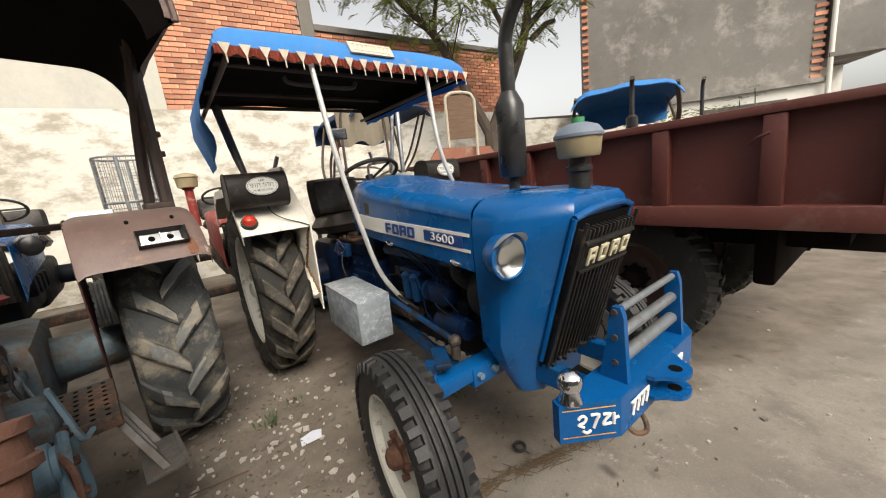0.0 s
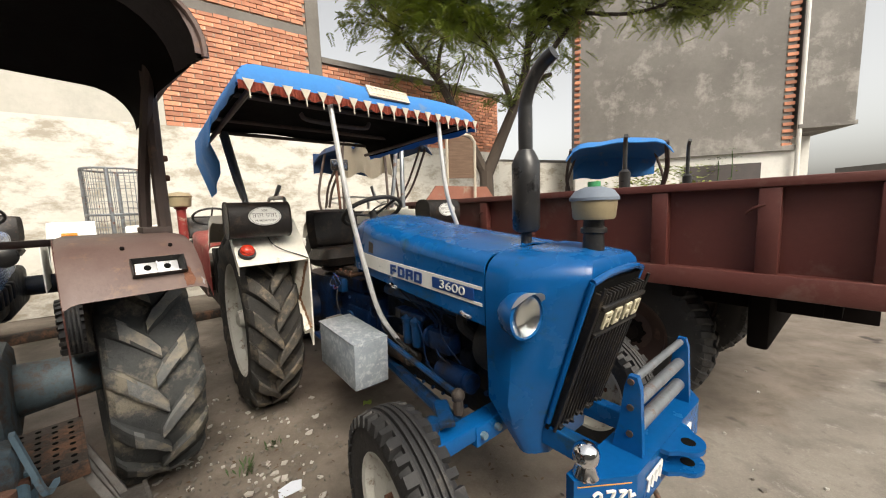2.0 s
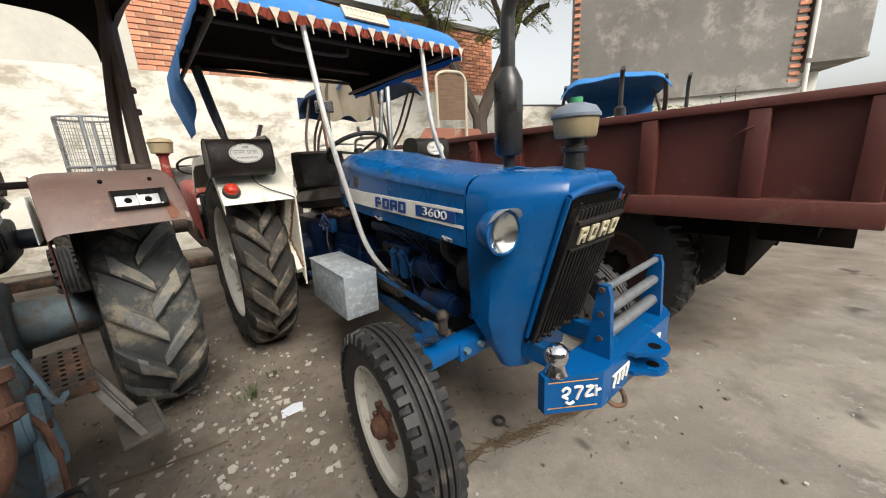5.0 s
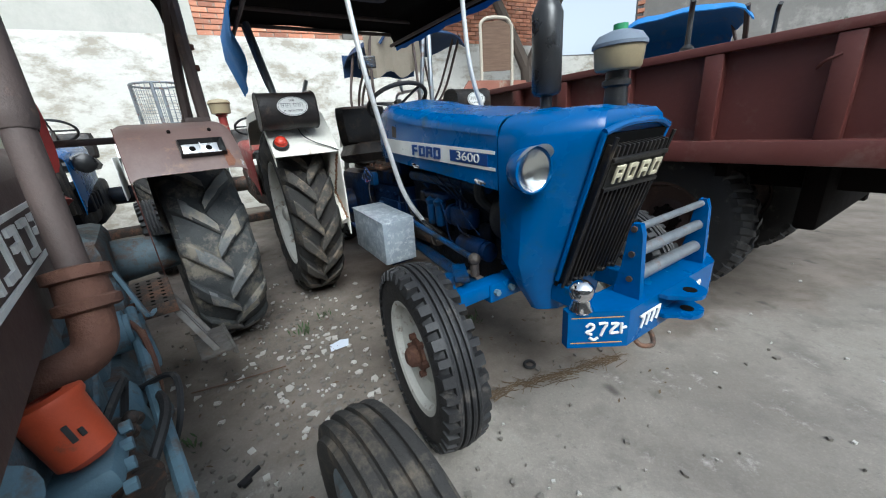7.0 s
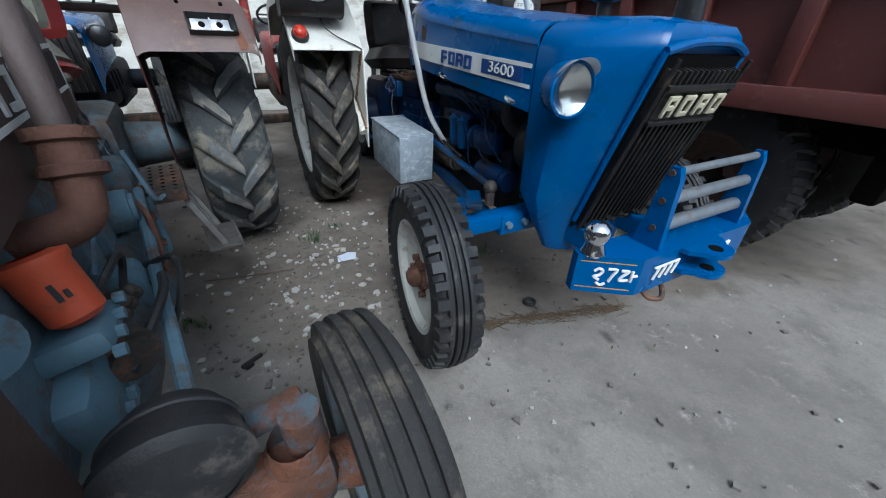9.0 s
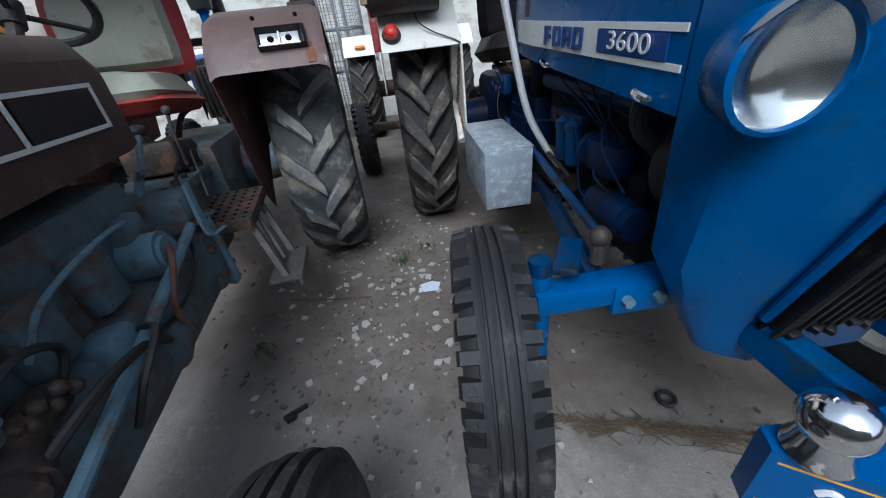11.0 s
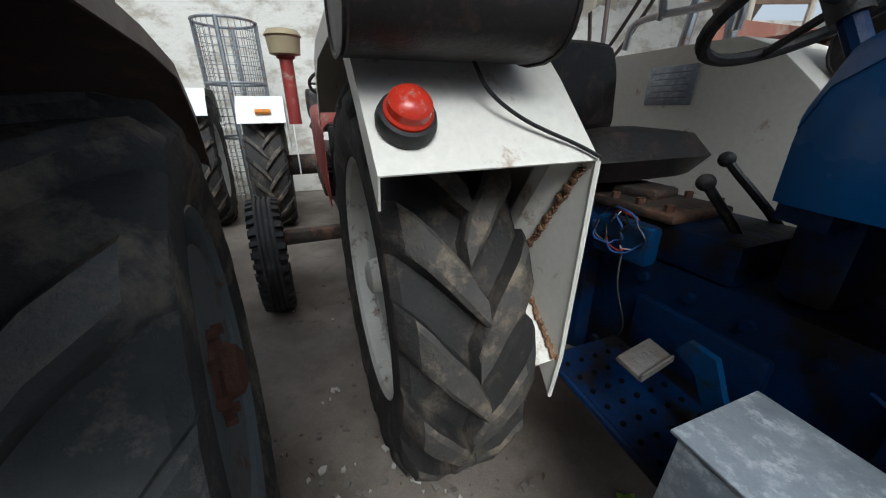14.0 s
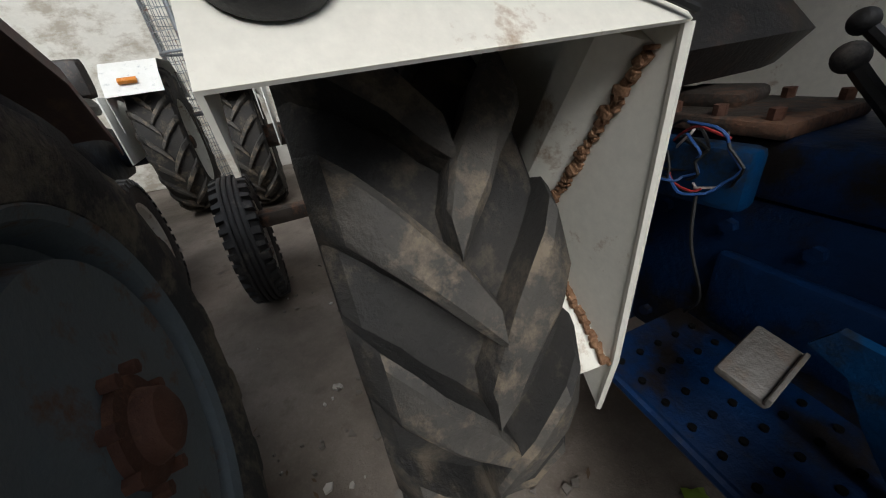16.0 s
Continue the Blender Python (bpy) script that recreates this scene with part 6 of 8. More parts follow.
        # bare rust where the paint has flaked, and a corner rubbed to pale primer
        fm = pose(0.735, s * 0.779, 1.168, 0, 59, 0) @ Matrix.Diagonal((1, s, 1, 1))
        bm = bmesh.new()
        plate(bm, [(-0.041, -0.004), (-0.038, 0.000), (-0.034, 0.004), (-0.025, 0.009), (-0.018, 0.007), (-0.011, 0.008), (-0.002, 0.012), (0.010, 0.014), (0.022, 0.018), (0.034, 0.015), (0.040, 0.011), (0.047, 0.009), (0.051, 0.001), (0.048, -0.010), (0.052, -0.019), (0.040, -0.021), (0.030, -0.019), (0.018, -0.023), (0.006, -0.019), (-0.008, -0.022), (-0.014, -0.012), (-0.017, -0.002), (-0.028, -0.001)], 0.002, fm @ pose(0, 0, 0.0025))
        part("rust_patch", bm, "rust_bare", mg, "bare orange rust patch")
        bm = bmesh.new()
        plate(bm, [(0.016, 0.039), (0.024, 0.037), (0.030, 0.042), (0.042, 0.038), (0.052, 0.042), (0.054, 0.048), (0.042, 0.046), (0.034, 0.050), (0.024, 0.045)], 0.0012, fm @ pose(0, 0.002, 0.0005, -8, 0, 0))
        part("chipped_corner", bm, "primer", mg, "pale primer showing at the chipped corner")
        for y in (0.585, 0.745):
            bm = bmesh.new()
            cyl(bm, (0.615, s * y, 1.291), (0.621, s * y, 1.2995), 0.0075, 12)
            part("rivet", bm, "shade_black", mg)
        # canopy posts
        bm = bmesh.new()
        tube(bm, bent([(0.27, s * 0.795, 1.335), (0.27, s * 0.795, 1.65), (0.27, s * 0.80, 2.17)]), 0.030, 8)
        tube(bm, bent([(0.17, s * 0.73, 1.335), (0.20, s * 0.75, 1.65), (0.36, s * 0.80, 2.17)]), 0.026, 8)
        bx(bm, (0.22, s * 0.76, 1.355), (0.16, 0.12, 0.035), (0, 0, 0), 0.006)
        cp = part("canopy_post", bm, "post", root, "weathered twin steel posts")
        bm = bmesh.new()
        for z in (1.62, 1.72):
            bx(bm, (0.26, s * 0.81, z), (0.05, 0.05, 0.03), (0, 0, 30), 0.006)
        part("clamp", bm, "rust", cp)
    bm = bmesh.new()
    bx(bm, (-0.42, 0, 1.30), (0.06, 1.50, 0.04), (0, 0, 0), 0.006)
    part("cross_bar", bm, "brown_dark", root)
    # canopy shell with rolled edge and rounded inner corners
    x0, x1, hw = -0.30, 1.00, 0.85
    bm = bmesh.new()
    def arch(x, zt, drop, inset=0.0):
        pts = []
        w = hw - inset
        pts.append((x, -w, zt - drop))
        for i in range(8):
            t = math.pi / 2 * i / 7
            pts.append((x, -w + 0.20 * (1 - math.cos(t)), zt - 0.20 + 0.20 * math.sin(t)))
        pts.append((x, 0, zt + 0.02))
        return pts + [(p[0], -p[1], p[2]) for p in reversed(pts[:-1])]
    loft(bm, [arch(x0, 2.21, 0.24), arch(x0 + 0.05, 2.25, 0.24), arch(0.4, 2.28, 0.24), arch(x1 - 0.06, 2.26, 0.24), arch(x1, 2.23, 0.22)], closed=False)
    bmesh.ops.recalc_face_normals(bm, faces=bm.faces[:])
    bmesh.ops.solidify(bm, geom=bm.faces[:], thickness=0.03)
    can = part("canopy", bm, "brown", root, "maroon sheet canopy, black underneath")
    # inner skin coloured near-black in place of the shade beneath the sheet
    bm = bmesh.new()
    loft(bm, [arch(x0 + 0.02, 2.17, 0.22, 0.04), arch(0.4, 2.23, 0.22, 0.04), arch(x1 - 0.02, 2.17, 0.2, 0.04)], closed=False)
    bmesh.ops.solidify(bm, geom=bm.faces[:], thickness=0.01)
    part("lining", bm, "shade_black", can, "near-black canopy lining, shade put into its colour")
    # front face of the canopy: an arched panel, coloured near-black as if shaded
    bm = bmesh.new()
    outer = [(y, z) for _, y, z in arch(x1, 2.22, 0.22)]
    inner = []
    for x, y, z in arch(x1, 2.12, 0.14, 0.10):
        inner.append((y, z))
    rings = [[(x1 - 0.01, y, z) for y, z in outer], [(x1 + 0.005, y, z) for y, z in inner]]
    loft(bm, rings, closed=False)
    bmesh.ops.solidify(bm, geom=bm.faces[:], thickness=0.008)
    part("front_panel", bm, "shade_black", can)
    bm = bmesh.new()
    tube(bm, [(x1 + 0.004, y, z) for y, z in outer], 0.012, 6)
    part("edge_roll", bm, "brown", can)
    # footboard and hanging step
    bm = bmesh.new()
    bx(bm, (0.78, 0.29, 0.63), (0.36, 0.22, 0.014), (0, 4, 0), 0.004)
    bx(bm, (0.96, 0.29, 0.612), (0.014, 0.22, 0.05), (0, 0, 0), 0.004)
    bx(bm, (0.78, 0.395, 0.617), (0.36, 0.012, 0.045), (0, 4, 0), 0.003)
    fb = part("footboard", bm, "grease", root, "rusty perforated footboard")
    bm = bmesh.new()
    for i in range(8):
        for j in range(5):
            p = Vector((0.63 + 0.042 * i, 0.205 + 0.041 * j, 0.6475 - 0.0029 * i))
            cyl(bm, p - Vector((0, 0, 0.006)), p + Vector((0, 0, 0.0015)), 0.008, 8)
    pieces("drain_hole", bm, "dark_gap", fb)
    bm = bmesh.new()
    for x in (0.84, 1.06):
        loft(bm, [[(x - 0.16 + dx, 0.37 + dy, 0.625) for dx, dy in ((-0.012, -0.012), (0.012, -0.012), (0.012, 0.012), (-0.012, 0.012))], [(x + dx, 0.48 + dy, 0.385) for dx, dy in ((-0.012, -0.012), (0.012, -0.012), (0.012, 0.012), (-0.012, 0.012))]])
    tube(bm, [(0.80, 0.38, 0.61), (0.94, 0.46, 0.42)], 0.010, 6)
    stp = part("step", bm, "bare_steel", root, "bare steel hanging step")
    bm = bmesh.new()
    bx(bm, (0.96, 0.47, 0.392), (0.26, 0.12, 0.014), (0, 0, 0), 0.003)
    bx(bm, (0.97, 0.535, 0.388), (0.28, 0.014, 0.035), (0, 0, 0), 0.003)
    part("tread", bm, "bare_steel", stp)
    # headlamps set low on the nose
    for s in (-1, 1):
        hm = (2.215, s * 0.30, 0.60)
        bm = bmesh.new()
        lathe(bm, [(-0.115, 0.001), (-0.11, 0.04), (-0.085, 0.078), (-0.045, 0.094), (0.0, 0.098), (0.004, 0.106), (0.024, 0.108), (0.030, 0.100), (0.036, 0.088)], hm, "X", 32)
        lathe(bm, [(-0.052, 0.092), (-0.049, 0.098), (-0.043, 0.098), (-0.040, 0.094)], hm, "X", 32)
        hl = part("headlamp", bm, "rubber_black", root, "dull black headlamp bowl")
        bm = bmesh.new()
        lathe(bm, [(0.030, 0.092), (0.042, 0.06), (0.046, 0.001)], hm, "X", 28)
        part("lens", bm, "rubber_black", hl)
        bm = bmesh.new()
        cyl(bm, (2.25, s * 0.19, 0.63), (2.20, s * 0.28, 0.61), 0.020, 10)
        part("lamp_bracket", bm, "brown_dark", hl)
    # steering linkage and front axle
    bm = bmesh.new()
    tube(bm, [(1.12, 0.27, 0.70), (1.6, 0.29, 0.62), (2.12, 0.32, 0.555)], 0.016, 10)
    part("drag_link", bm, "pale_blue", root, "worn slate-blue drag link")
    bm = bmesh.new()
    bx(bm, (2.16, 0.10, 0.44), (0.11, 0.80, 0.09), (0, 0, 0), 0.015)
    bx(bm, (2.16, -0.30, 0.44), (0.10, 0.5, 0.085), (0, 0, 0), 0.015)
    for s in (-1, 1):
        cyl(bm, (2.14, s * 0.47, 0.30), (2.14, s * 0.47, 0.58), 0.038, 14)
        bx(bm, (2.10, s * 0.39, 0.555), (0.055, 0.20, 0.028), (0, 0, s * 6), 0.01)
        bmesh.ops.create_uvsphere(bm, u_segments=12, v_segments=8, radius=0.034, matrix=Matrix.Translation((2.09, s * 0.31, 0.545)))
        cyl(bm, (2.09, s * 0.31, 0.49), (2.09, s * 0.31, 0.585), 0.024, 12)
        lathe(bm, [(0.34, 0.045), (0.36, 0.062), (0.40, 0.066), (0.44, 0.055), (0.50, 0.060), (0.53, 0.048)], (2.15, s * 0.45, 0), "Z", 16)
        cyl(bm, (2.14, s * 0.45, 0.39), (2.14, s * 0.56, 0.335), 0.045, 14, 0.06)
        for k in range(3):
            cyl(bm, (2.215, s * (0.16 + 0.09 * k), 0.45), (2.235, s * (0.16 + 0.09 * k), 0.45), 0.016, 6)
    bmesh.ops.translate(bm, verts=bm.verts[:], vec=(0.06, 0.01, -0.005))
    part("front_axle", bm, "axle_rust", root, "rusty flaking front axle with slate paint left")
    for s in (-1, 1):
        wheel("rear_wheel", root, (0, s * 0.655, 0.625), drive_tyre(0.63, 0.36, 0.385, 15, 0.044, 0.098, 0.34, 0.34), "rubber_dusty", 0.385, 0.37, s, "rim_grey", "rust", 0.115, 8, 0.11, 0.06, 0, 0.07)
        wheel("front_wheel", root, (2.20, s * 0.62, 0.330), rib_tyre(0.335, 0.155, 0.21, 4), "rubber", 0.20, 0.155, s, "rim_grey", "rust", 0.012, 6, 0.075, 0.06, -4, 0.045)
    return root


# ---- trailer ----
def trailer(m, length, width, zb, zt):
    """X runs along the side that is seen (it ends at 0), Y goes to the far side."""
    root = thing("trailer", m, "oxide-red steel farm trailer with ribbed sides on big tyres", "trailer")
    bm = bmesh.new()
    bx(bm, (-length / 2, width / 2, zb + 0.05), (length, width, 0.09), (0, 0, 0), 0.006)
    part("bed", bm, "trailer", root)
    for y in (0, width):
        bm = bmesh.new()
        bx(bm, (-length / 2, y + (0.03 if y == 0 else -0.03), (zb + zt) / 2 + 0.05), (length, 0.012, zt - zb - 0.1))
        sd = part("side_board", bm, "trailer", root, "dented oxide-red side board")
        bm = bmesh.new()
        bx(bm, (-length / 2, y, zt - 0.02), (length + 0.04, 0.075, 0.045), (0, 0, 0), 0.006)
        part("top_rail", bm, "trailer", sd)
        bm = bmesh.new()
        bx(bm, (-length / 2, y, zb + 0.055), (length + 0.04, 0.085, 0.115), (0, 0, 0), 0.008)
        part("bottom_rail", bm, "trailer", sd)
        n = int(length / 0.48)
        for k in range(n + 1):
            bm = bmesh.new()
            x = -0.05 - (0.38 if k else 0) - 0.48 * max(0, k - 1)
            bx(bm, (x, y + (0.0 if y == 0 else 0.0), (zb + zt) / 2 + 0.03), (0.085, 0.065, zt - zb - 0.15), (0, 0, 0), 0.006)
            part("rib", bm, "trailer", sd)
        for k in range(2):
            bm = bmesh.new()
            x = -0.52 - 1.9 * k
            tube(bm, bent([(x, y - 0.004, zt - 0.17), (x + 0.03, y - 0.03, zt - 0.145), (x + 0.075, y - 0.03, zt - 0.125)], 3), 0.008, 6)
            part("rope_hook", bm, "trailer", sd)
    for x, paint in ((0.0, "trailer"), (-length, "trailer_top")):
        bm = bmesh.new()
        h = zt + 0.20
        plate(bm, [(0.0, zb), (width, zb), (width, zt), (width - 0.25, zt + 0.01), (width - 0.42, h), (0.42, h), (0.25, zt + 0.01), (0.0, zt)], 0.02, Matrix.Translation((x, 0, 0)) @ YZ)
        eb = part("end_board", bm, paint, root, "trapezoid-topped end board")
        bm = bmesh.new()
        for y in (0.5, width - 0.5):
            bx(bm, (x + (0.03 if x == 0 else -0.03), y, (zb + zt) / 2 + 0.05), (0.05, 0.07, zt - zb), (0, 0, 0), 0.004)
        pieces("rib", bm, paint, eb)
    # beams below the bed: shade is painted in with a near-black colour
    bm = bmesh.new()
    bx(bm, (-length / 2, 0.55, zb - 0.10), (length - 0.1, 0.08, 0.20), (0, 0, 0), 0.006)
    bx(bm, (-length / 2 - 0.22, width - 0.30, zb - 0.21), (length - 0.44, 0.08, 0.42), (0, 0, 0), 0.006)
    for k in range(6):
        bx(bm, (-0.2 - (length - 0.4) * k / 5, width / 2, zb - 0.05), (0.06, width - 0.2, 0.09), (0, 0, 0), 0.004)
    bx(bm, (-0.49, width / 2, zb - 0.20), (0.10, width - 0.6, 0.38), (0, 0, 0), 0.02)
    pieces("chassis_beam", bm, "shade_black", root)
    for xw in (-1.16,):
        # axle and hubs share the colour that darkens the trailer's underside
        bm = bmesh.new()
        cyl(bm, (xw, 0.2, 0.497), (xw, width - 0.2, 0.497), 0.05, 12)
        part("axle", bm, "shade_black", root)
        for y, o in ((0.24, -1), (width - 0.36, 1)):
            bmt = drive_tyre(0.50, 0.25, 0.25, 34, 0.014, 0.05, 0.10)
            wheel("wheel", root, (xw, y, 0.497), bmt, "rubber_black", 0.25, 0.24, o, "brown_dark", "shade_black", 0.0, 8, 0.09, 0.08, 0, 0.06)
    return root


# ---- place the three large things ----
ford_like(pose(-0.845, 3.519, 0, 0, 0, -49.2))
maroon_tractor(pose(-2.055, 1.90, 0, 0, 0, -41))
# trailer: its seen side runs along heading -50
a50 = radians(-50)
T0 = Vector((-0.20 * math.cos(a50) - 2.775 * math.sin(a50), -0.20 * math.sin(a50) + 2.775 * math.cos(a50), 0))
trailer(pose(T0.x, T0.y, 0, 0, 0, -50), 3.6, 1.75, 0.92, 1.50)


# ---- ground ----
bm = bmesh.new()
gx = [-400, -60, -14] + [-6 + 0.25 * i for i in range(57)] + [16, 60, 400]
gy = [-400, -60, -8] + [-3 + 0.25 * i for i in range(57)] + [20, 60, 400]
gv = [[bm.verts.new((x, y, -0.006 - 0.010 * (noise.noise((x * 0.9, y * 0.9, 3.0)) + 0.5 * noise.noise((x * 2.7, y * 2.7, 9.0))) if -6 < x < 8 and -3 < y < 11 else -0.01)) for y in gy] for x in gx]
for i in range(len(gx) - 1):
    for j in range(len(gy) - 1):
        bm.faces.new((gv[i][j], gv[i + 1][j], gv[i + 1][j + 1], gv[i][j + 1]))
tagged(part("ground", bm, "ground"), "cement yard with trodden earth, stains and grit", "ground", kind="structure")

# ---- back wall: line n.p = D with n = (-0.585, 0.811) ----
WD = Vector((0.811, 0.585, 0))
WN = Vector((-0.585, 0.811, 0))
WYAW = math.degrees(math.atan2(WD.y, WD.x))
WALL = 8.1


def wall_pose(s, z=0.0, out=0.0):
    """A place on the back wall: s metres along it, out metres towards the yard."""
    p = WN * (WALL - out) + WD * s
    return Matrix.Translation((p.x, p.y, z)) @ pose(0, 0, 0, 0, 0, WYAW)


def wall_box(name, s0, s1, z0, z1, out, thick, material, label="", category="wall"):
    bm = bmesh.new()
    bx(bm, ((s1 - s0) / 2, thick / 2, (z1 - z0) / 2), (s1 - s0, thick, z1 - z0))
    ob = part(name, bm, material, None, "", smooth=False)
    ob.matrix_world = wall_pose(s0, z0, out)
    return tagged(ob, label, category, kind="structure")


S_PLASTER, S_PIER, S_END = 0.15, 2.62, 7.95
wall_box("wall_lower", -9.0, S_END, 0, 3.0, 0.02, 0.30, "plaster_white", "flaking whitewashed lower wall")
wall_box("wall_upper_plaster", -9.0, S_PLASTER, 3.0, 7.2, 0.0, 0.25, "plaster_grey", "bare cement plastered upper wall")
wall_upper = wall_box("wall_upper_brick", S_PLASTER, S_PIER, 3.0, 7.4, -0.03, 0.22, "mortar", "exposed red brick upper wall")
wall_low_brick = wall_box("wall_parapet_brick", S_PIER + 0.26, S_END, 3.0, 4.55, -0.03, 0.22, "mortar", "weathered brick parapet wall")
wall_box("pier", S_PIER, S_PIER + 0.26, 3.0, 7.6, 0.03, 0.30, "concrete_dark", "concrete corner pier")
wall_box("coping", S_PIER + 0.26, S_END + 0.1, 4.55, 4.66, 0.05, 0.36, "concrete_dark", "rough cement coping")
wall_box("band", S_PLASTER, S_PIER, 5.02, 5.18, 0.006, 0.20, "concrete_dark", "concrete band in the brick wall")
# far low wall and shed beyond the wall's end
bm = bmesh.new()
bx(bm, (3.0, 0, 1.4), (6.5, 0.2, 2.8))
far = part("far_wall", bm, "plaster_white", smooth=False)
far.matrix_world = pose(1.6, 11.6, 0, 0, 0, 25)
tagged(far, "pale low wall beyond the yard", "wall", kind="structure")
bm = bmesh.new()
bx(bm, (4.0, 3.0, 1.75), (9.0, 4.0, 3.5))
shed = part("far_shed", bm, "concrete_dark", smooth=False)
shed.matrix_world = pose(1.6, 15.0, 0, 0, 0, 20)
tagged(shed, "low grey shed behind the wall", "building", kind="structure")

# ---- plastered house on the far side of the trailer ----
HA, HB = Vector((4.1, 11.5, 0)), Vector((9.2, 9.95, 0))
hyaw = math.degrees(math.atan2(HB.y - HA.y, HB.x - HA.x))
hlen = (HB - HA).length
house = thing("house", Matrix.Translation(HA) @ pose(0, 0, 0, 0, 0, hyaw), "unfinished cement-rendered house with toothed brick edges", "house")
bm = bmesh.new()
bx(bm, (hlen / 2, 2.5, 5.4), (hlen - 0.2, 5.0, 5.6))
part("upper_wall", bm, "plaster_house", house, "stained cement render", smooth=False)
bm = bmesh.new()
bx(bm, (hlen / 2, 2.53, 1.3), (hlen, 5.0, 2.6))
part("lower_wall", bm, "lime", house, "pale painted lower wall", smooth=False)
bm = bmesh.new()
bx(bm, (hlen / 2, -0.02, 2.66), (hlen, 0.12, 0.12))
part("ledge", bm, "plaster_house", house, smooth=False)
for k in range(32):
    for xx, w in ((0.05, 0.16), (hlen - 0.18, 0.22)):
        bm = bmesh.new()
        bx(bm, (xx, 0.05, 2.75 + 0.172 * k), (w, 0.16, 0.08))
        part("tooth_brick", bm, "brick", house, smooth=False)
bm = bmesh.new()
bx(bm, (hlen + 0.55, 1.2, 5.4), (1.1, 2.6, 4.4))
bx(bm, (hlen + 0.55, 1.2, 3.16), (1.15, 2.7, 0.10))
part("side_bay", bm, "plaster_house", house, smooth=False)
bm = bmesh.new()
cyl(bm, (hlen + 0.02, -0.10, 0), (hlen + 0.02, -0.10, 8), 0.05, 10)
part("drain_pipe", bm, "lime", house, "white drain pipe")
bm = bmesh.new()
bx(bm, (hlen + 0.5, 1.4, 1.55), (1.0, 0.2, 3.1))
part("porch_wall", bm, "lime", house, smooth=False)
bm = bmesh.new()
bx(bm, (3.75, 0.0, 2.02), (1.75, 0.10, 0.62))
part("window", bm, "shutter", house, "dark window opening")
# plants on the ledge and a hanging pot
for k, (x, h) in enumerate(((3.85, 0.85), (3.55, 0.62))):
    pl = thing("potted_plant", Matrix.Translation(HA) @ pose(0, 0, 0, 0, 0, hyaw) @ pose(x, -0.35, 1.60), "small leafy potted plant by the house", "plant", "potted plants")
    bm = bmesh.new()
    lathe(bm, [(0, 0.001), (0, 0.10), (0.22, 0.13), (0.22, 0.11), (0.19, 0.001)], axis="Z", n=16)
    part("pot", bm, "rust", pl)
    bm = bmesh.new()
    tube(bm, bent([(0, 0, 0.2), (0.02, 0, 0.2 + h / 2), (0, 0, 0.2 + h)]), 0.012, 6)
    rr = random.Random(k)
    for q in range(70):
        a, z = rr.random() * 6.28, 0.30 + h * rr.choice((0.45, 0.7, 0.98)) * 0.95
        r = 0.30 * rr.random()
        p = Vector((r * math.cos(a), r * math.sin(a), z + 0.05 * rr.random()))
        d = Vector((math.cos(a), math.sin(a), -0.2)) * 0.08
        w = Vector((-math.sin(a), math.cos(a), 0)) * 0.018
        bm.faces.new([bm.verts.new(v) for v in (p, p + d * 0.5 + w, p + d, p + d * 0.5 - w)])
    part("foliage", bm, "weed", pl)
# plain added boundary behind the camera and to the sides
# 6 m south and west walls keep low sky light from under the tractors
for nm, x, y, yaw, ln, h in (("wall_south", 0, -6.5, 0, 34, 6.0), ("wall_west", -13, 0, 90, 26, 6.0), ("wall_east", 18, 0, 90, 34, 2.6)):
    bm = bmesh.new()
    bx(bm, (0, 0, h / 2), (ln, 0.25, h))
    ob = part(nm, bm, "concrete_dark", smooth=False)
    ob.matrix_world = pose(x, y, 0, 0, 0, yaw)
    tagged(ob, "plain added boundary wall that cuts low sky light", "wall", kind="structure")


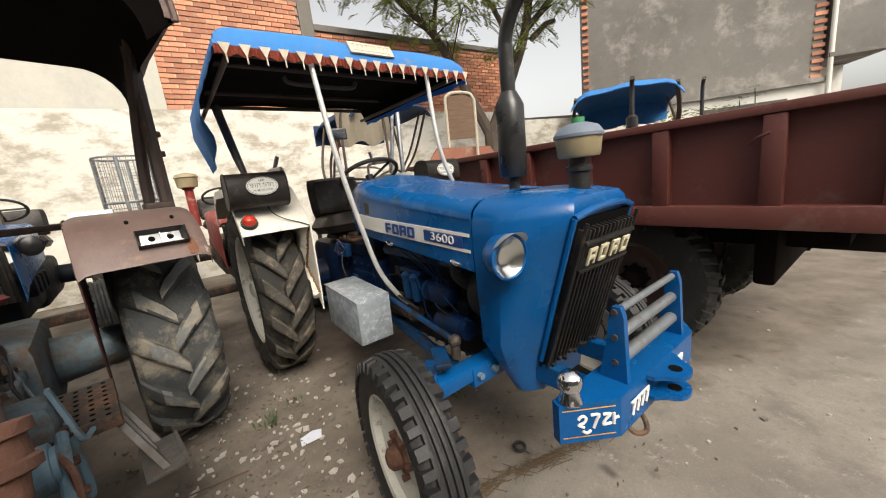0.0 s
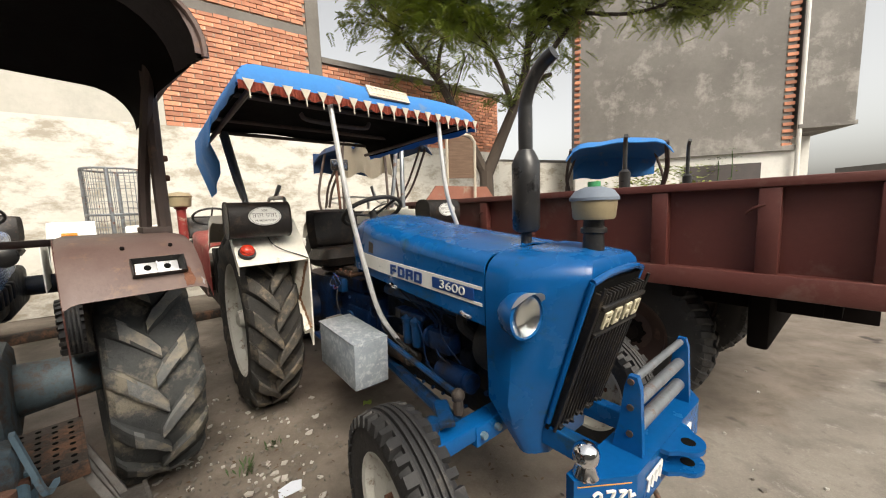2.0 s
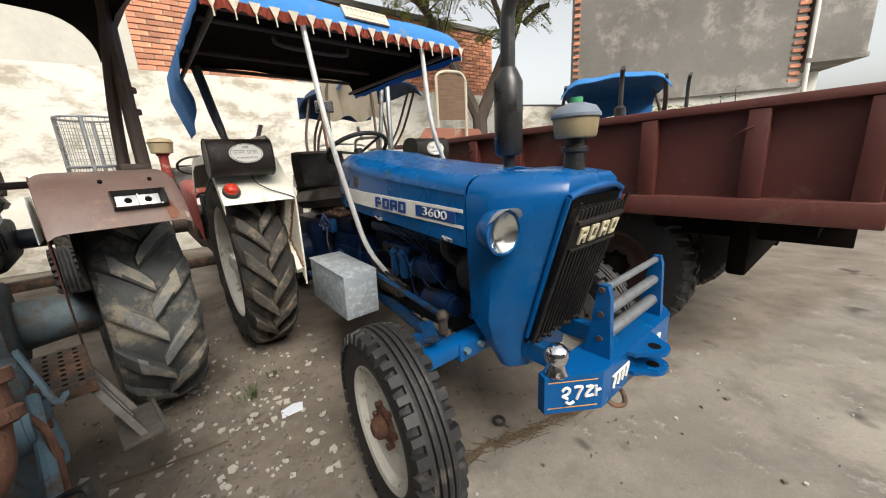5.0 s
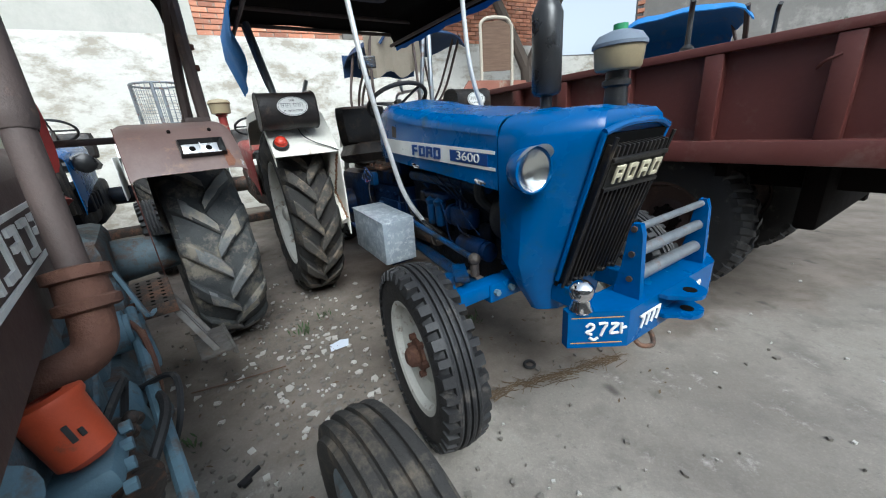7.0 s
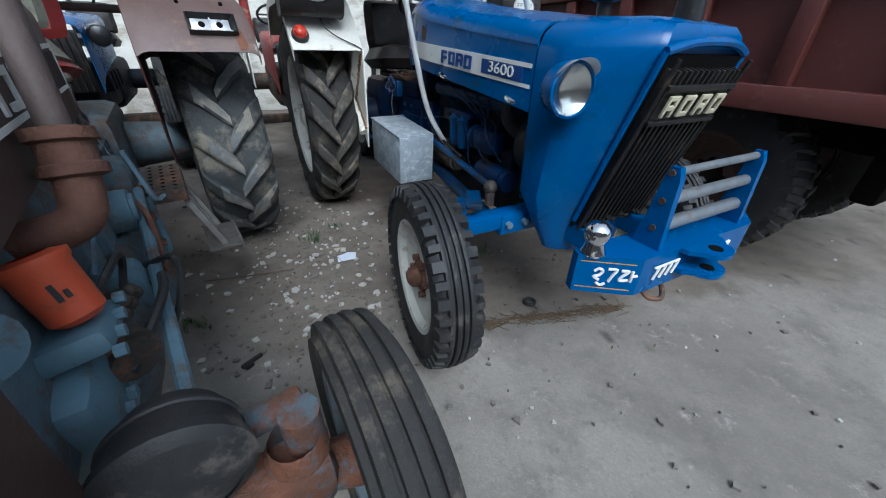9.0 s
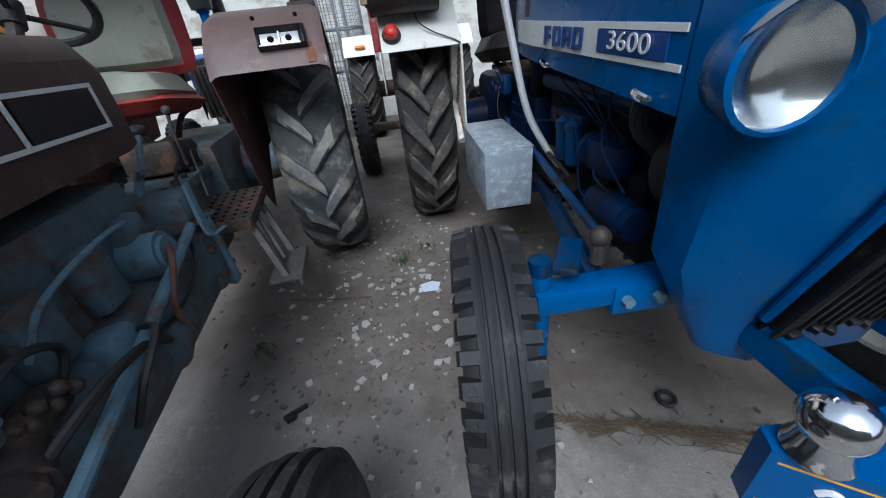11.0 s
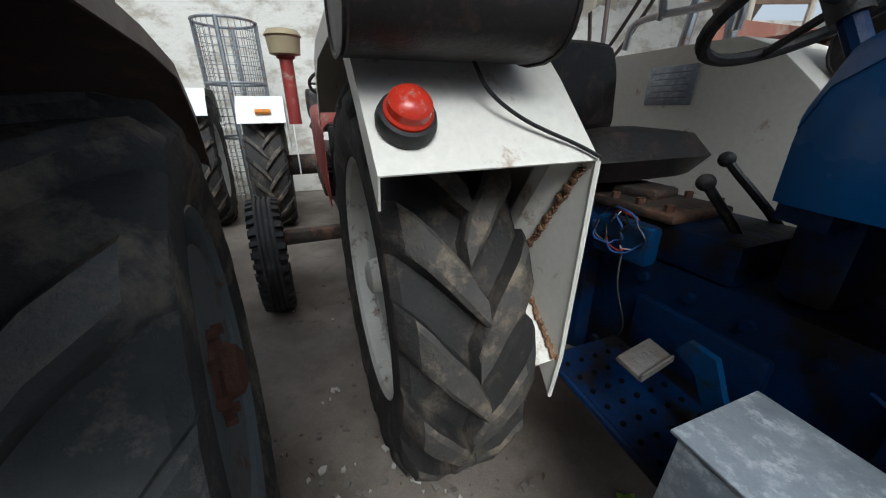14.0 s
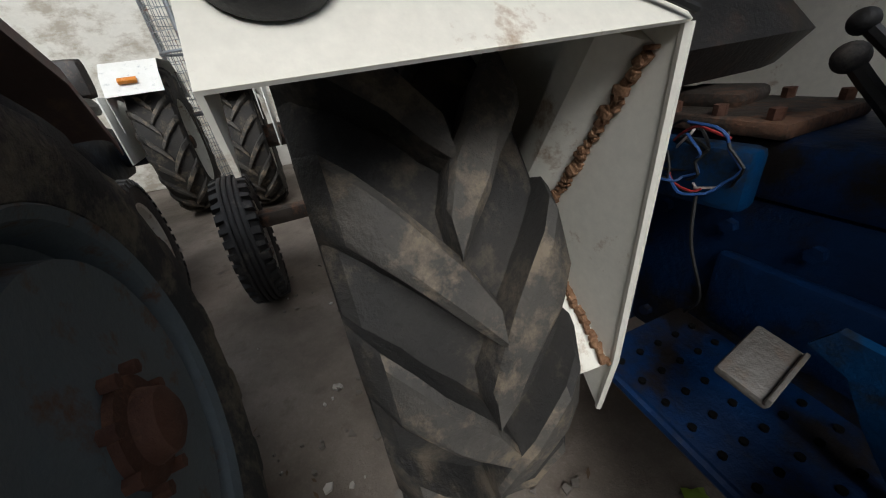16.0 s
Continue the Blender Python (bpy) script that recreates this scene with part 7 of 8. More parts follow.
# ---- other tractors in the yard ----
def yard_tractor(m, name, label, paint, guard, canopy=None, stack=None, cleaner="cup", lamp=True, stack_x=1.75, hood_z=1.24, can_w=0.75, can_z=2.2, rails=False, cleaner_at=(2.05, 0.0)):
    root = thing(name, m, label, "tractor")
    bm = bmesh.new()
    lofted_hood(bm, [hood_section(0.98, 0.92, hood_z + 0.03, 0.24), hood_section(1.6, 0.88, hood_z, 0.26), hood_section(2.15, 0.80, hood_z - 0.03, 0.255), hood_section(2.28, 0.70, hood_z - 0.07, 0.24)])
    hood = part("bonnet", bm, paint, root)
    bm = bmesh.new()
    bx(bm, (2.27, 0, 0.92), (0.03, 0.42, 0.42), (0, 0, 0), 0.01)
    for i in range(9):
        bx(bm, (2.29, -0.18 + 0.045 * i, 0.92), (0.02, 0.012, 0.40))
    part("grille", bm, "grille", root)
    bm = bmesh.new()
    bx(bm, (1.55, 0, 0.70), (1.1, 0.34, 0.40), (0, 0, 0), 0.05)
    bx(bm, (0.45, 0, 0.66), (1.3, 0.36, 0.44), (0, 0, 0), 0.06)
    cyl(bm, (0, -0.55, 0.64), (0, 0.55, 0.64), 0.11, 16)
    for i in range(4):
        bx(bm, (1.25 + 0.2 * i, 0.2, 0.75), (0.1, 0.1, 0.16), (0, 0, 0), 0.02)
        bx(bm, (1.25 + 0.2 * i, -0.2, 0.75), (0.1, 0.1, 0.16), (0, 0, 0), 0.02)
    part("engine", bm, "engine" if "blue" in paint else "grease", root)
    bm = bmesh.new()
    bx(bm, (2.0, 0, 0.46), (0.09, 1.10, 0.08), (0, 0, 0), 0.01)
    part("front_axle", bm, "grease", root)
    for s in (-1, 1):
        if lamp:
            bm = bmesh.new()
            lathe(bm, [(-0.07, 0.001), (-0.06, 0.05), (-0.02, 0.075), (0.02, 0.08), (0.024, 0.07)], (2.12, s * 0.33, 1.10), "X", 24)
            hl = part("headlamp", bm, "black", root, "dark round headlamp")
            bm = bmesh.new()
            lathe(bm, [(0.012, 0.072), (0.026, 0.05), (0.032, 0.001)], (2.12, s * 0.33, 1.10), "X", 24)
            part("lens", bm, "black", hl)
        yo, yi = s * 0.84, s * 0.44
        prof = [(0.62, 1.10), (0.52, 1.24), (0.38, 1.33), (-0.25, 1.34), (-0.5, 1.22), (-0.62, 1.02)]
        bm = bmesh.new()
        loft(bm, [[(x, yo, z) for x, z in prof], [(x, yi, z) for x, z in prof], [(x * 0.97, yi, z - 0.35 if 0.2 > x > -0.4 else z - 0.25) for x, z in prof]], closed=False)
        bmesh.ops.recalc_face_normals(bm, faces=bm.faces[:])
        bmesh.ops.solidify(bm, geom=bm.faces[:], thickness=0.005)
        mg = part("mudguard", bm, guard, root)
        bm = bmesh.new()
        bx(bm, (0.575, s * 0.62, 1.195), (0.03, 0.13, 0.045), (0, -55, 0), 0.006)
        part("marker_lamp", bm, "amber", mg, "amber and cream marker lamp")
        bm = bmesh.new()
        bx(bm, (0.20, s * 0.38, 0.86), (0.8, 0.012, 0.5), (0, 0, 0), 0.004)
        part("side_panel", bm, guard, mg)
        wheel("rear_wheel", root, (0, s * 0.66, 0.645), drive_tyre(0.65, 0.35, 0.36, 20, 0.034, 0.062, 0.36), "rubber", 0.36, 0.35, s, "rim_white", "grease", 0.04, 8, 0.11, 0.08, 0, 0.07)
        wheel("front_wheel", root, (2.0, s * 0.62, 0.36), rib_tyre(0.365, 0.17, 0.21, 4, 34), "rubber_black", 0.21, 0.17, s, "rim_white", "rust", 0.012, 6, 0.075, 0.06, 4, 0.045)
    tm = pose(0.75, 0, 1.42, 0, -30, 0)
    bm = bmesh.new()
    tube(bm, ring_pts(tm, 0.2), 0.014, 6)
    tube(bm, [tm @ Vector((-0.2, 0, 0)), tm @ Vector((0.2, 0, 0))], 0.01, 6)
    tube(bm, [tm @ Vector((0, -0.2, 0)), tm @ Vector((0, 0.2, 0))], 0.01, 6)
    part("steering_wheel", bm, "rubber_black", root)
    bm = bmesh.new()
    tube(bm, [tm @ Vector((0, 0, 0)), tm @ Vector((0, 0, -0.35))], 0.02, 8)
    part("steering_column", bm, "grease", root)
    bm = bmesh.new()
    pad(bm, (0.15, 0, 1.05), (0.42, 0.46, 0.12), (0, -5, 0))
    part("seat", bm, "vinyl", root)
    bm = bmesh.new()
    pad(bm, (-0.12, 0, 1.27), (0.32, 0.44, 0.09), (0, 80, 0))
    part("backrest", bm, "vinyl", root)
    if cleaner:
        bm = bmesh.new()
        lathe(bm, [(hood_z - 0.1, 0.04), (1.50, 0.04), (1.51, 0.055), (1.53, 0.055)], (*cleaner_at, 0), "Z", 16)
        ac = part("air_cleaner", bm, paint, root)
        bm = bmesh.new()
        lathe(bm, [(1.52, 0.05), (1.53, 0.09), (1.62, 0.10), (1.63, 0.11), (1.66, 0.09), (1.68, 0.001)], (*cleaner_at, 0), "Z", 20)
        part("bowl", bm, cleaner, ac)
        if cleaner == "black":
            bm = bmesh.new()
            lathe(bm, [(1.66, 0.03), (1.78, 0.03), (1.785, 0.115), (1.80, 0.118), (1.83, 0.09), (1.845, 0.001)], (*cleaner_at, 0), "Z", 20)
            part("mushroom_cap", bm, "canvas_dark", ac)
    if stack:
        bm = bmesh.new()
        lathe(bm, [(hood_z - 0.05, 0.025), (hood_z + 0.20, 0.026), (hood_z + 0.22, 0.06), (hood_z + 0.50, 0.06), (hood_z + 0.53, 0.03)], (stack_x, 0.06, 0), "Z", 18)
        tube(bm, bent([(stack_x, 0.06, hood_z + 0.5), (stack_x, 0.06, stack - 0.12), (stack_x + 0.03, 0.06, stack - 0.04), (stack_x + 0.09, 0.06, stack)]), 0.024, 10)
        part("exhaust_pipe", bm, "black", root)
    if canopy:
        x0, x1, hw = -0.45, 1.15, can_w
        bm = bmesh.new()
        rings = []
        for i in range(11):
            u = i / 10
            rings.append([(x0 + (x1 - x0) * u, -hw + 2 * hw * j / 14, can_z - 0.18 * abs(2 * j / 14 - 1) ** 6 - 0.10 * abs(2 * u - 1) ** 6 + 0.012 * math.sin(7 * u + j)) for j in range(15)])
        loft(bm, rings, closed=False)
        loft(bm, [[(x0, -hw + 2 * hw * j / 14, can_z - 0.10) for j in range(15)], [(x0 - 0.03, -hw + 2 * hw * j / 14, can_z - 0.42 + 0.02 * math.sin(j)) for j in range(15)]], closed=False)
        bmesh.ops.recalc_face_normals(bm, faces=bm.faces[:])
        bmesh.ops.solidify(bm, geom=bm.faces[:], thickness=0.012)
        part("canopy", bm, canopy, root)
        bm = bmesh.new()
        for s in (-1, 1):
            tube(bm, bent([(0.0, s * 0.66, 1.3), (-0.05, s * 0.70, 1.7), (0.0, s * (hw - 0.05), can_z - 0.12)]), 0.02, 8)
            tube(bm, bent([(0.0, s * 0.62, 1.5), (0.35, s * 0.66, 1.85), (0.95, s * (hw - 0.06), can_z - 0.10)]), 0.018, 8)
            tube(bm, bent([(0.15, s * 0.62, 1.5), (0.50, s * 0.66, 1.80), (1.1, s * (hw - 0.06), can_z - 0.12)]), 0.018, 8)
        part("canopy_frame", bm, "post", root)
    if rails:
        bm = bmesh.new()
        for s in (-1, 1):
            tube(bm, bent([(0.3, s * 0.5, 1.33), (0.32, s * 0.5, 1.5), (0.1, s * 0.5, 1.56), (-0.3, s * 0.5, 1.56), (-0.4, s * 0.5, 1.35)]), 0.016, 8)
        tube(bm, bent([(-0.35, -0.5, 1.56), (-0.4, -0.3, 1.66), (-0.4, 0.3, 1.66), (-0.35, 0.5, 1.56)]), 0.016, 8)
        part("seat_rail", bm, "silver", root)
    return root


yard_tractor(pose(-5.02, 4.42, 0, 0, 0, -45) @ Matrix.Diagonal((1.0, 1.0, 1.06, 1)), "old_blue_tractor", "faded blue tractor with white mudguards and tall black stack", "blue", "paint_white", None, 2.15, "black", True, 1.80)
yard_tractor(pose(-3.36, 5.53, 0, 0, 0, -49), "red_tractor", "dusty red tractor with white mudguards and yellow air cleaner", "red_paint", "paint_white", None, None, "cup", False, 1.75, 1.22, cleaner_at=(1.63, -0.36))
yard_tractor(pose(-1.25, 6.35, 0, 0, 0, -52), "canopy_tractor", "tractor with navy canvas canopy and bare pipe rails", "grey_blue", "white", "canvas_dark", None, None, False, 1.75, 1.2, 0.62, 2.48, True)
yard_tractor(pose(2.78, 6.19, 0, 0, 0, -113), "blue_canopy_tractor", "tractor under a bright blue sagging canvas canopy", "blue_old", "blue_old", "canvas", 2.14, None, False, 1.70, 1.25, 0.62, 2.26)
yard_tractor(pose(4.20, 7.25, 0, 0, 0, -113), "far_tractor", "dark tractor with upright exhaust beyond the trailer", "red_paint", "brown", None, 2.24, None, False, 1.70, 1.25)

# cream cloth hung over a seat frame, and a cream framed windscreen
cl = thing("cloth_cover", pose(-0.90, 5.15, 0, 0, 0, 30), "cream cloth cover hung over a bent pipe hoop", "cover")
bm = bmesh.new()
rings = []
for i in range(9):
    v = i / 8
    rings.append([(-0.36 + 0.06 * v + 0.70 * j / 16, 0.03 * math.sin(j * 1.3 + 2 * v) * v + 0.12 * v, 2.44 - 0.55 * v - 0.10 * abs(2 * j / 16 - 0.9) ** 2 * (1 - v) - 0.04 * math.sin(j * 0.8) * v) for j in range(17)])
loft(bm, rings, closed=False)
bmesh.ops.solidify(bm, geom=bm.faces[:], thickness=0.004)
part("cloth", bm, "cloth_cream", cl)
bm = bmesh.new()
for x in (-0.30, 0.30):
    tube(bm, bent([(x, 0.05, 0.0), (x, 0.05, 1.3), (x * 0.95, 0.05, 2.1), (x * 0.8, 0.03, 2.36)]), 0.018, 8)
tube(bm, [(-0.24, 0.03, 2.37), (0.24, 0.03, 2.37)], 0.018, 8)
part("hoop", bm, "post", cl)
wsn = thing("framed_screen", pose(0.30, 5.20, 0, 0, 0, 20), "cream framed cab screen standing behind the trailer", "screen")
bm = bmesh.new()
tube(bm, bent([(-0.15, 0, 1.0), (-0.15, 0, 2.1), (-0.12, 0, 2.33), (0.10, 0, 2.36), (0.22, 0, 2.30), (0.24, 0, 2.0), (0.20, 0, 0.0)]), 0.02, 8)
part("frame", bm, "cloth_cream", wsn)
bm = bmesh.new()
plate(bm, [(-0.14, 1.80), (0.22, 1.80), (0.22, 2.28), (0.10, 2.34), (-0.12, 2.31)], 0.01, XZ)
part("panel", bm, "wood", wsn)
mir = thing("wing_mirror", pose(-1.18, 4.72, 0, 0, 0, 25), "black wing mirror on a rusty post", "mirror")
bm = bmesh.new()
tube(bm, bent([(0.05, 0.02, 0.0), (0.05, 0.02, 1.2), (0.02, 0.0, 1.95)]), 0.016, 8)
part("post", bm, "rust", mir)
bm = bmesh.new()
bx(bm, (0.06, -0.02, 1.97), (0.20, 0.03, 0.13), (0, 0, 0), 0.012)
part("mirror_head", bm, "black", mir)
bm = bmesh.new()
bx(bm, (0.06, -0.037, 1.97), (0.17, 0.004, 0.10))
part("glass", bm, "chrome", mir)

# ---- tree guard of welded mesh ----
tg = thing("tree_guard", pose(-4.70, 5.62, 0), "round wire-mesh tree guard with flat iron uprights", "tree guard")
for z in (0.9, 1.5, 2.14):
    bm = bmesh.new()
    tube(bm, ring_pts(Matrix.Translation((0, 0, z)), 0.325), 0.016, 6)
    part("hoop", bm, "steel", tg)
for k in range(4):
    a = 2 * math.pi * k / 4 + 0.6
    bm = bmesh.new()
    tube(bm, [(0.325 * math.cos(a), 0.325 * math.sin(a), 0), (0.325 * math.cos(a), 0.325 * math.sin(a), 2.15)], 0.022, 6)
    part("upright", bm, "steel", tg)
bm = bmesh.new()
for k in range(30):
    a = 2 * math.pi * k / 30
    tube(bm, [(0.32 * math.cos(a), 0.32 * math.sin(a), 0.1), (0.32 * math.cos(a), 0.32 * math.sin(a), 2.13)], 0.004, 4)
for k in range(22):
    tube(bm, ring_pts(Matrix.Translation((0, 0, 0.15 + 0.09 * k)), 0.32, 30), 0.004, 4)
part("mesh", bm, "steel", tg)

# ---- backhoe loader by the wall ----
ld = thing("wheel_loader", pose(-8.0, 2.82, 0, 0, 0, 38) @ Matrix.Diagonal((0.85, 0.72, 1.30, 1)), "yellow wheel loader with raised worn steel bucket", "loader")
bm = bmesh.new()
bx(bm, (-2.2, 0, 1.2), (2.4, 1.2, 0.8), (0, 0, 0), 0.06)
bx(bm, (-1.2, 0, 1.55), (0.9, 0.9, 0.35), (0, 14, 0), 0.06)
part("body", bm, "yellow", ld)
bm = bmesh.new()
prof = [(0.15, 2.72), (-0.05, 2.60), (-0.16, 2.40), (-0.14, 2.20), (0.0, 2.06), (0.65, 1.98)]
loft(bm, [[(x, -0.62, z) for x, z in prof], [(x, 0.62, z) for x, z in prof]], closed=False)
for y in (-0.62, 0.62):
    bm.faces.new([bm.verts.new((x, y, z)) for x, z in prof])
bmesh.ops.recalc_face_normals(bm, faces=bm.faces[:])
bmesh.ops.solidify(bm, geom=bm.faces[:], thickness=0.03)
part("bucket", bm, "bucket", ld, "rusty worn steel bucket")
for s in (-1, 1):
    bm = bmesh.new()
    plate(bm, [(-2.0, 1.55), (-1.9, 1.85), (-1.0, 2.25), (-0.15, 2.30), (-0.12, 2.12), (-0.8, 2.02)], 0.10, Matrix.Translation((0, s * 0.45, 0)) @ XZ)
    part("lift_arm", bm, "yellow", ld)
    bm = bmesh.new()
    plate(bm, [(-1.05, 2.15), (-0.95, 2.15), (-0.62, 2.72), (-0.74, 2.74)], 0.06, Matrix.Translation((0, s * 0.36, 0)) @ XZ)
    plate(bm, [(-0.70, 2.74), (-0.62, 2.66), (-0.12, 2.50), (-0.10, 2.58)], 0.06, Matrix.Translation((0, s * 0.36, 0)) @ XZ)
    part("tilt_link", bm, "yellow", ld)
    bm = bmesh.new()
    cyl(bm, (-1.9, s * 0.36, 1.9), (-1.2, s * 0.36, 2.40), 0.05, 12)
    cyl(bm, (-1.2, s * 0.36, 2.40), (-0.70, s * 0.36, 2.70), 0.028, 12)
    part("ram", bm, "tin", ld)
    for x in (-3.0, -1.5):
        wheel("wheel", ld, (x, s * 0.85, 0.6), drive_tyre(0.60, 0.38, 0.33, 18, 0.03, 0.07), "rubber", 0.33, 0.38, s, "yellow", "grease", 0.04)
bm = bmesh.new()
for x in (-3.2, -2.3):
    for y in (-0.5, 0.5):
        tube(bm, [(x, y, 1.5), (x, y, 2.7)], 0.03, 6)
bx(bm, (-2.75, 0, 2.72), (1.1, 1.15, 0.08), (0, 0, 0), 0.02)
part("cab_frame", bm, "yellow", ld)
gs = thing("grey_screen", pose(-2.95, 1.0, 0, 0, 0, 40), "grey canvas sheet hung on a pipe frame", "canvas sheet")
bm = bmesh.new()
loft(bm, [[(-0.5 + 0.07 * j, 0.02 * math.sin(j), 2.15) for j in range(14)], [(-0.5 + 0.07 * j, 0.03 * math.sin(j * 1.4), 1.62 + 0.02 * math.sin(j)) for j in range(14)]], closed=False)
bmesh.ops.solidify(bm, geom=bm.faces[:], thickness=0.006)
part("sheet", bm, "cloth_grey", gs)
bm = bmesh.new()
for x in (-0.48, 0.40):
    tube(bm, [(x, 0, 0), (x, 0, 2.15)], 0.022, 8)
tube(bm, [(-0.48, 0, 2.15), (0.40, 0, 2.15)], 0.018, 8)
part("frame", bm, "post", gs)

# ---- tree behind the trailer ----
tree = thing("tree", pose(1.03, 8.45, 0), "neem tree with forked dark trunk and drooping feathery leaves", "tree")
bm = bmesh.new()
rt = random.Random(11)
tips = []


def limb(p, pts, r0, r1):
    line = bent([p] + pts, 4)
    k = len(line)
    tube(bm, line, [r0 + (r1 - r0) * i / (k - 1) for i in range(k)], 8)
    return line


trunk = limb((0, 0, 0), [(0.02, 0, 1.0), (0.0, 0, 2.2)], 0.19, 0.15)
l1 = limb((0, 0, 2.1), [(-0.45, 0.05, 3.1), (-1.0, 0, 4.2), (-1.6, -0.1, 4.85), (-2.2, -0.3, 5.5)], 0.12, 0.035)
l2 = limb((0, 0, 2.1), [(0.40, 0, 3.0), (0.85, 0.0, 4.1), (1.0, -0.1, 5.2), (1.3, -0.2, 6.4)], 0.14, 0.04)
l3 = limb((0.62, 0, 3.5), [(0.35, 0.1, 4.4), (-0.1, 0.1, 5.2), (-0.6, 0.0, 6.2)], 0.07, 0.025)
l4 = limb((0.85, 0, 4.1), [(1.35, 0, 4.55), (2.0, -0.2, 5.3), (3.0, -0.4, 5.9)], 0.07, 0.025)
l5 = limb((-1.0, 0, 4.2), [(-0.9, 0.1, 4.9), (-0.5, 0.1, 5.6), (-0.3, 0, 6.3)], 0.05, 0.02)
l6 = limb((0.95, -0.05, 4.8), [(1.6, -0.5, 5.4), (2.4, -1.2, 5.8), (3.2, -1.6, 5.7)], 0.05, 0.02)
l7 = limb((2.0, -0.2, 5.3), [(2.9, -0.4, 5.15), (3.7, -0.6, 5.2), (4.5, -0.7, 5.0)], 0.04, 0.015)
for line in (l1, l2, l3, l4, l5, l6, l7):
    for p in line[6:]:
        for _ in range(3):
            d = Vector((rt.uniform(-1, 1), rt.uniform(-1, 0.6), rt.uniform(-0.1, 0.9)))
            q = p + d * rt.uniform(0.4, 0.8)
            q2 = q + Vector((rt.uniform(-0.5, 0.5), rt.uniform(-0.5, 0.4), rt.uniform(-0.15, 0.35)))
            tube(bm, bent([p, q, q2], 3), [0.014, 0.013, 0.012, 0.010, 0.008, 0.006, 0.005], 5)
            tips += [q, (q + q2) / 2, q2]
tube(bm, [(0.95, 0, 3.9), (1.25, 0.02, 4.15), (1.45, 0.0, 4.20)], [0.06, 0.06, 0.045], 8)
part("trunk", bm, "bark", tree)
verts, faces = [], []
for t0 in tips:
    low = t0.z < 4.9
    if low and rt.random() < 0.45:
        continue
    for _ in range(11 if t0.z > 5.2 else 7):
        base = t0 + Vector((rt.gauss(0, 0.20), rt.gauss(0, 0.20), rt.gauss(0.05, 0.14)))
        a = rt.random() * 6.283
        ax = Vector((math.cos(a), math.sin(a), rt.uniform(-0.7, 0.1))).normalized()
        sd = ax.cross(Vector((0, 0, 1))).normalized()
        ln = rt.uniform(0.22, 0.36)
        for k in range(9):
            f = (k + 1) / 9
            c = base + ax * ln * f + Vector((0, 0, -0.10 * f * f))
            for s in (-1, 1):
                tip = c + (sd * s * 0.9 + ax * 0.5 + Vector((0, 0, rt.uniform(-0.35, 0.05)))).normalized() * 0.105 * (1.15 - 0.5 * f)
                w = ax * 0.017
                i0 = len(verts)
                verts += [c - w * 0.3, (c + tip) / 2 + w, tip, (c + tip) / 2 - w]
                faces.append((i0, i0 + 1, i0 + 2, i0 + 3))
me = bpy.data.meshes.new("crown")
me.from_pydata([tuple(v) for v in verts], [], faces)
me.materials.append(M["leaf"])
cr = new("crown", me)
cr.parent = tree
cr["kind"] = "stuff"
# hedge of leaves behind the trailer by the house
hd = thing("bush", pose(4.6, 8.3, 0), "leafy green bush with small pale flowers", "bush")
verts, faces = [], []
for k in range(1800):
    p = Vector((rt.gauss(0, 0.55), rt.gauss(0, 0.35), 0.9 + rt.random() * 1.25))
    a = rt.random() * 6.28
    d, w = Vector((math.cos(a), math.sin(a), rt.uniform(-0.4, 0.4))) * 0.09, Vector((-math.sin(a), math.cos(a), 0.3)) * 0.025
    i0 = len(verts)
    verts += [p, p + d * 0.5 + w, p + d, p + d * 0.5 - w]
    faces.append((i0, i0 + 1, i0 + 2, i0 + 3))
me = bpy.data.meshes.new("foliage")
me.from_pydata([tuple(v) for v in verts], [], faces)
me.materials.append(M["leaf"])
fo = new("foliage", me)
fo.parent = hd
bm = bmesh.new()
for k in range(6):
    tube(bm, bent([(0, 0, 0), (0.1 * k - 0.25, 0.05 * k - 0.1, 0.9), (0.2 * k - 0.5, 0.1 * k - 0.25, 1.7)], 3), 0.015, 5)
part("stem", bm, "bark", hd)

# ---- litter on the ground ----
def shard(bm, x, y, size, z=0.0, flat=0.006):
    n = rt.choice((3, 4, 4, 5))
    a0 = rt.random() * 6.28
    pts = [(x + size * rt.uniform(0.6, 1.1) * math.cos(a0 + 6.283 * k / n), y + size * rt.uniform(0.6, 1.1) * math.sin(a0 + 6.283 * k / n)) for k in range(n)]
    tx, ty = rt.uniform(-0.2, 0.2), rt.uniform(-0.2, 0.2)
    zz = lambda p: z + 0.004 + (p[0] - x) * tx + (p[1] - y) * ty
    lo = [bm.verts.new((p[0], p[1], zz(p) - flat)) for p in pts]
    hi = [bm.verts.new((p[0], p[1], zz(p) + flat * 0.5)) for p in pts]
    bm.faces.new(hi)
    for k in range(n):
        j = (k + 1) % n
        bm.faces.new((lo[k], lo[j], hi[j], hi[k]))


def lane_point():
    """A spot in the earth lane between the two tractors."""
    while True:
        u, v = rt.gauss(0.0, 0.62), rt.gauss(0, 0.32)
        x, y = -0.86 - 0.60 * u + 0.80 * v, 2.00 + 0.80 * u + 0.60 * v
        if y > 1.2:
            return x, y


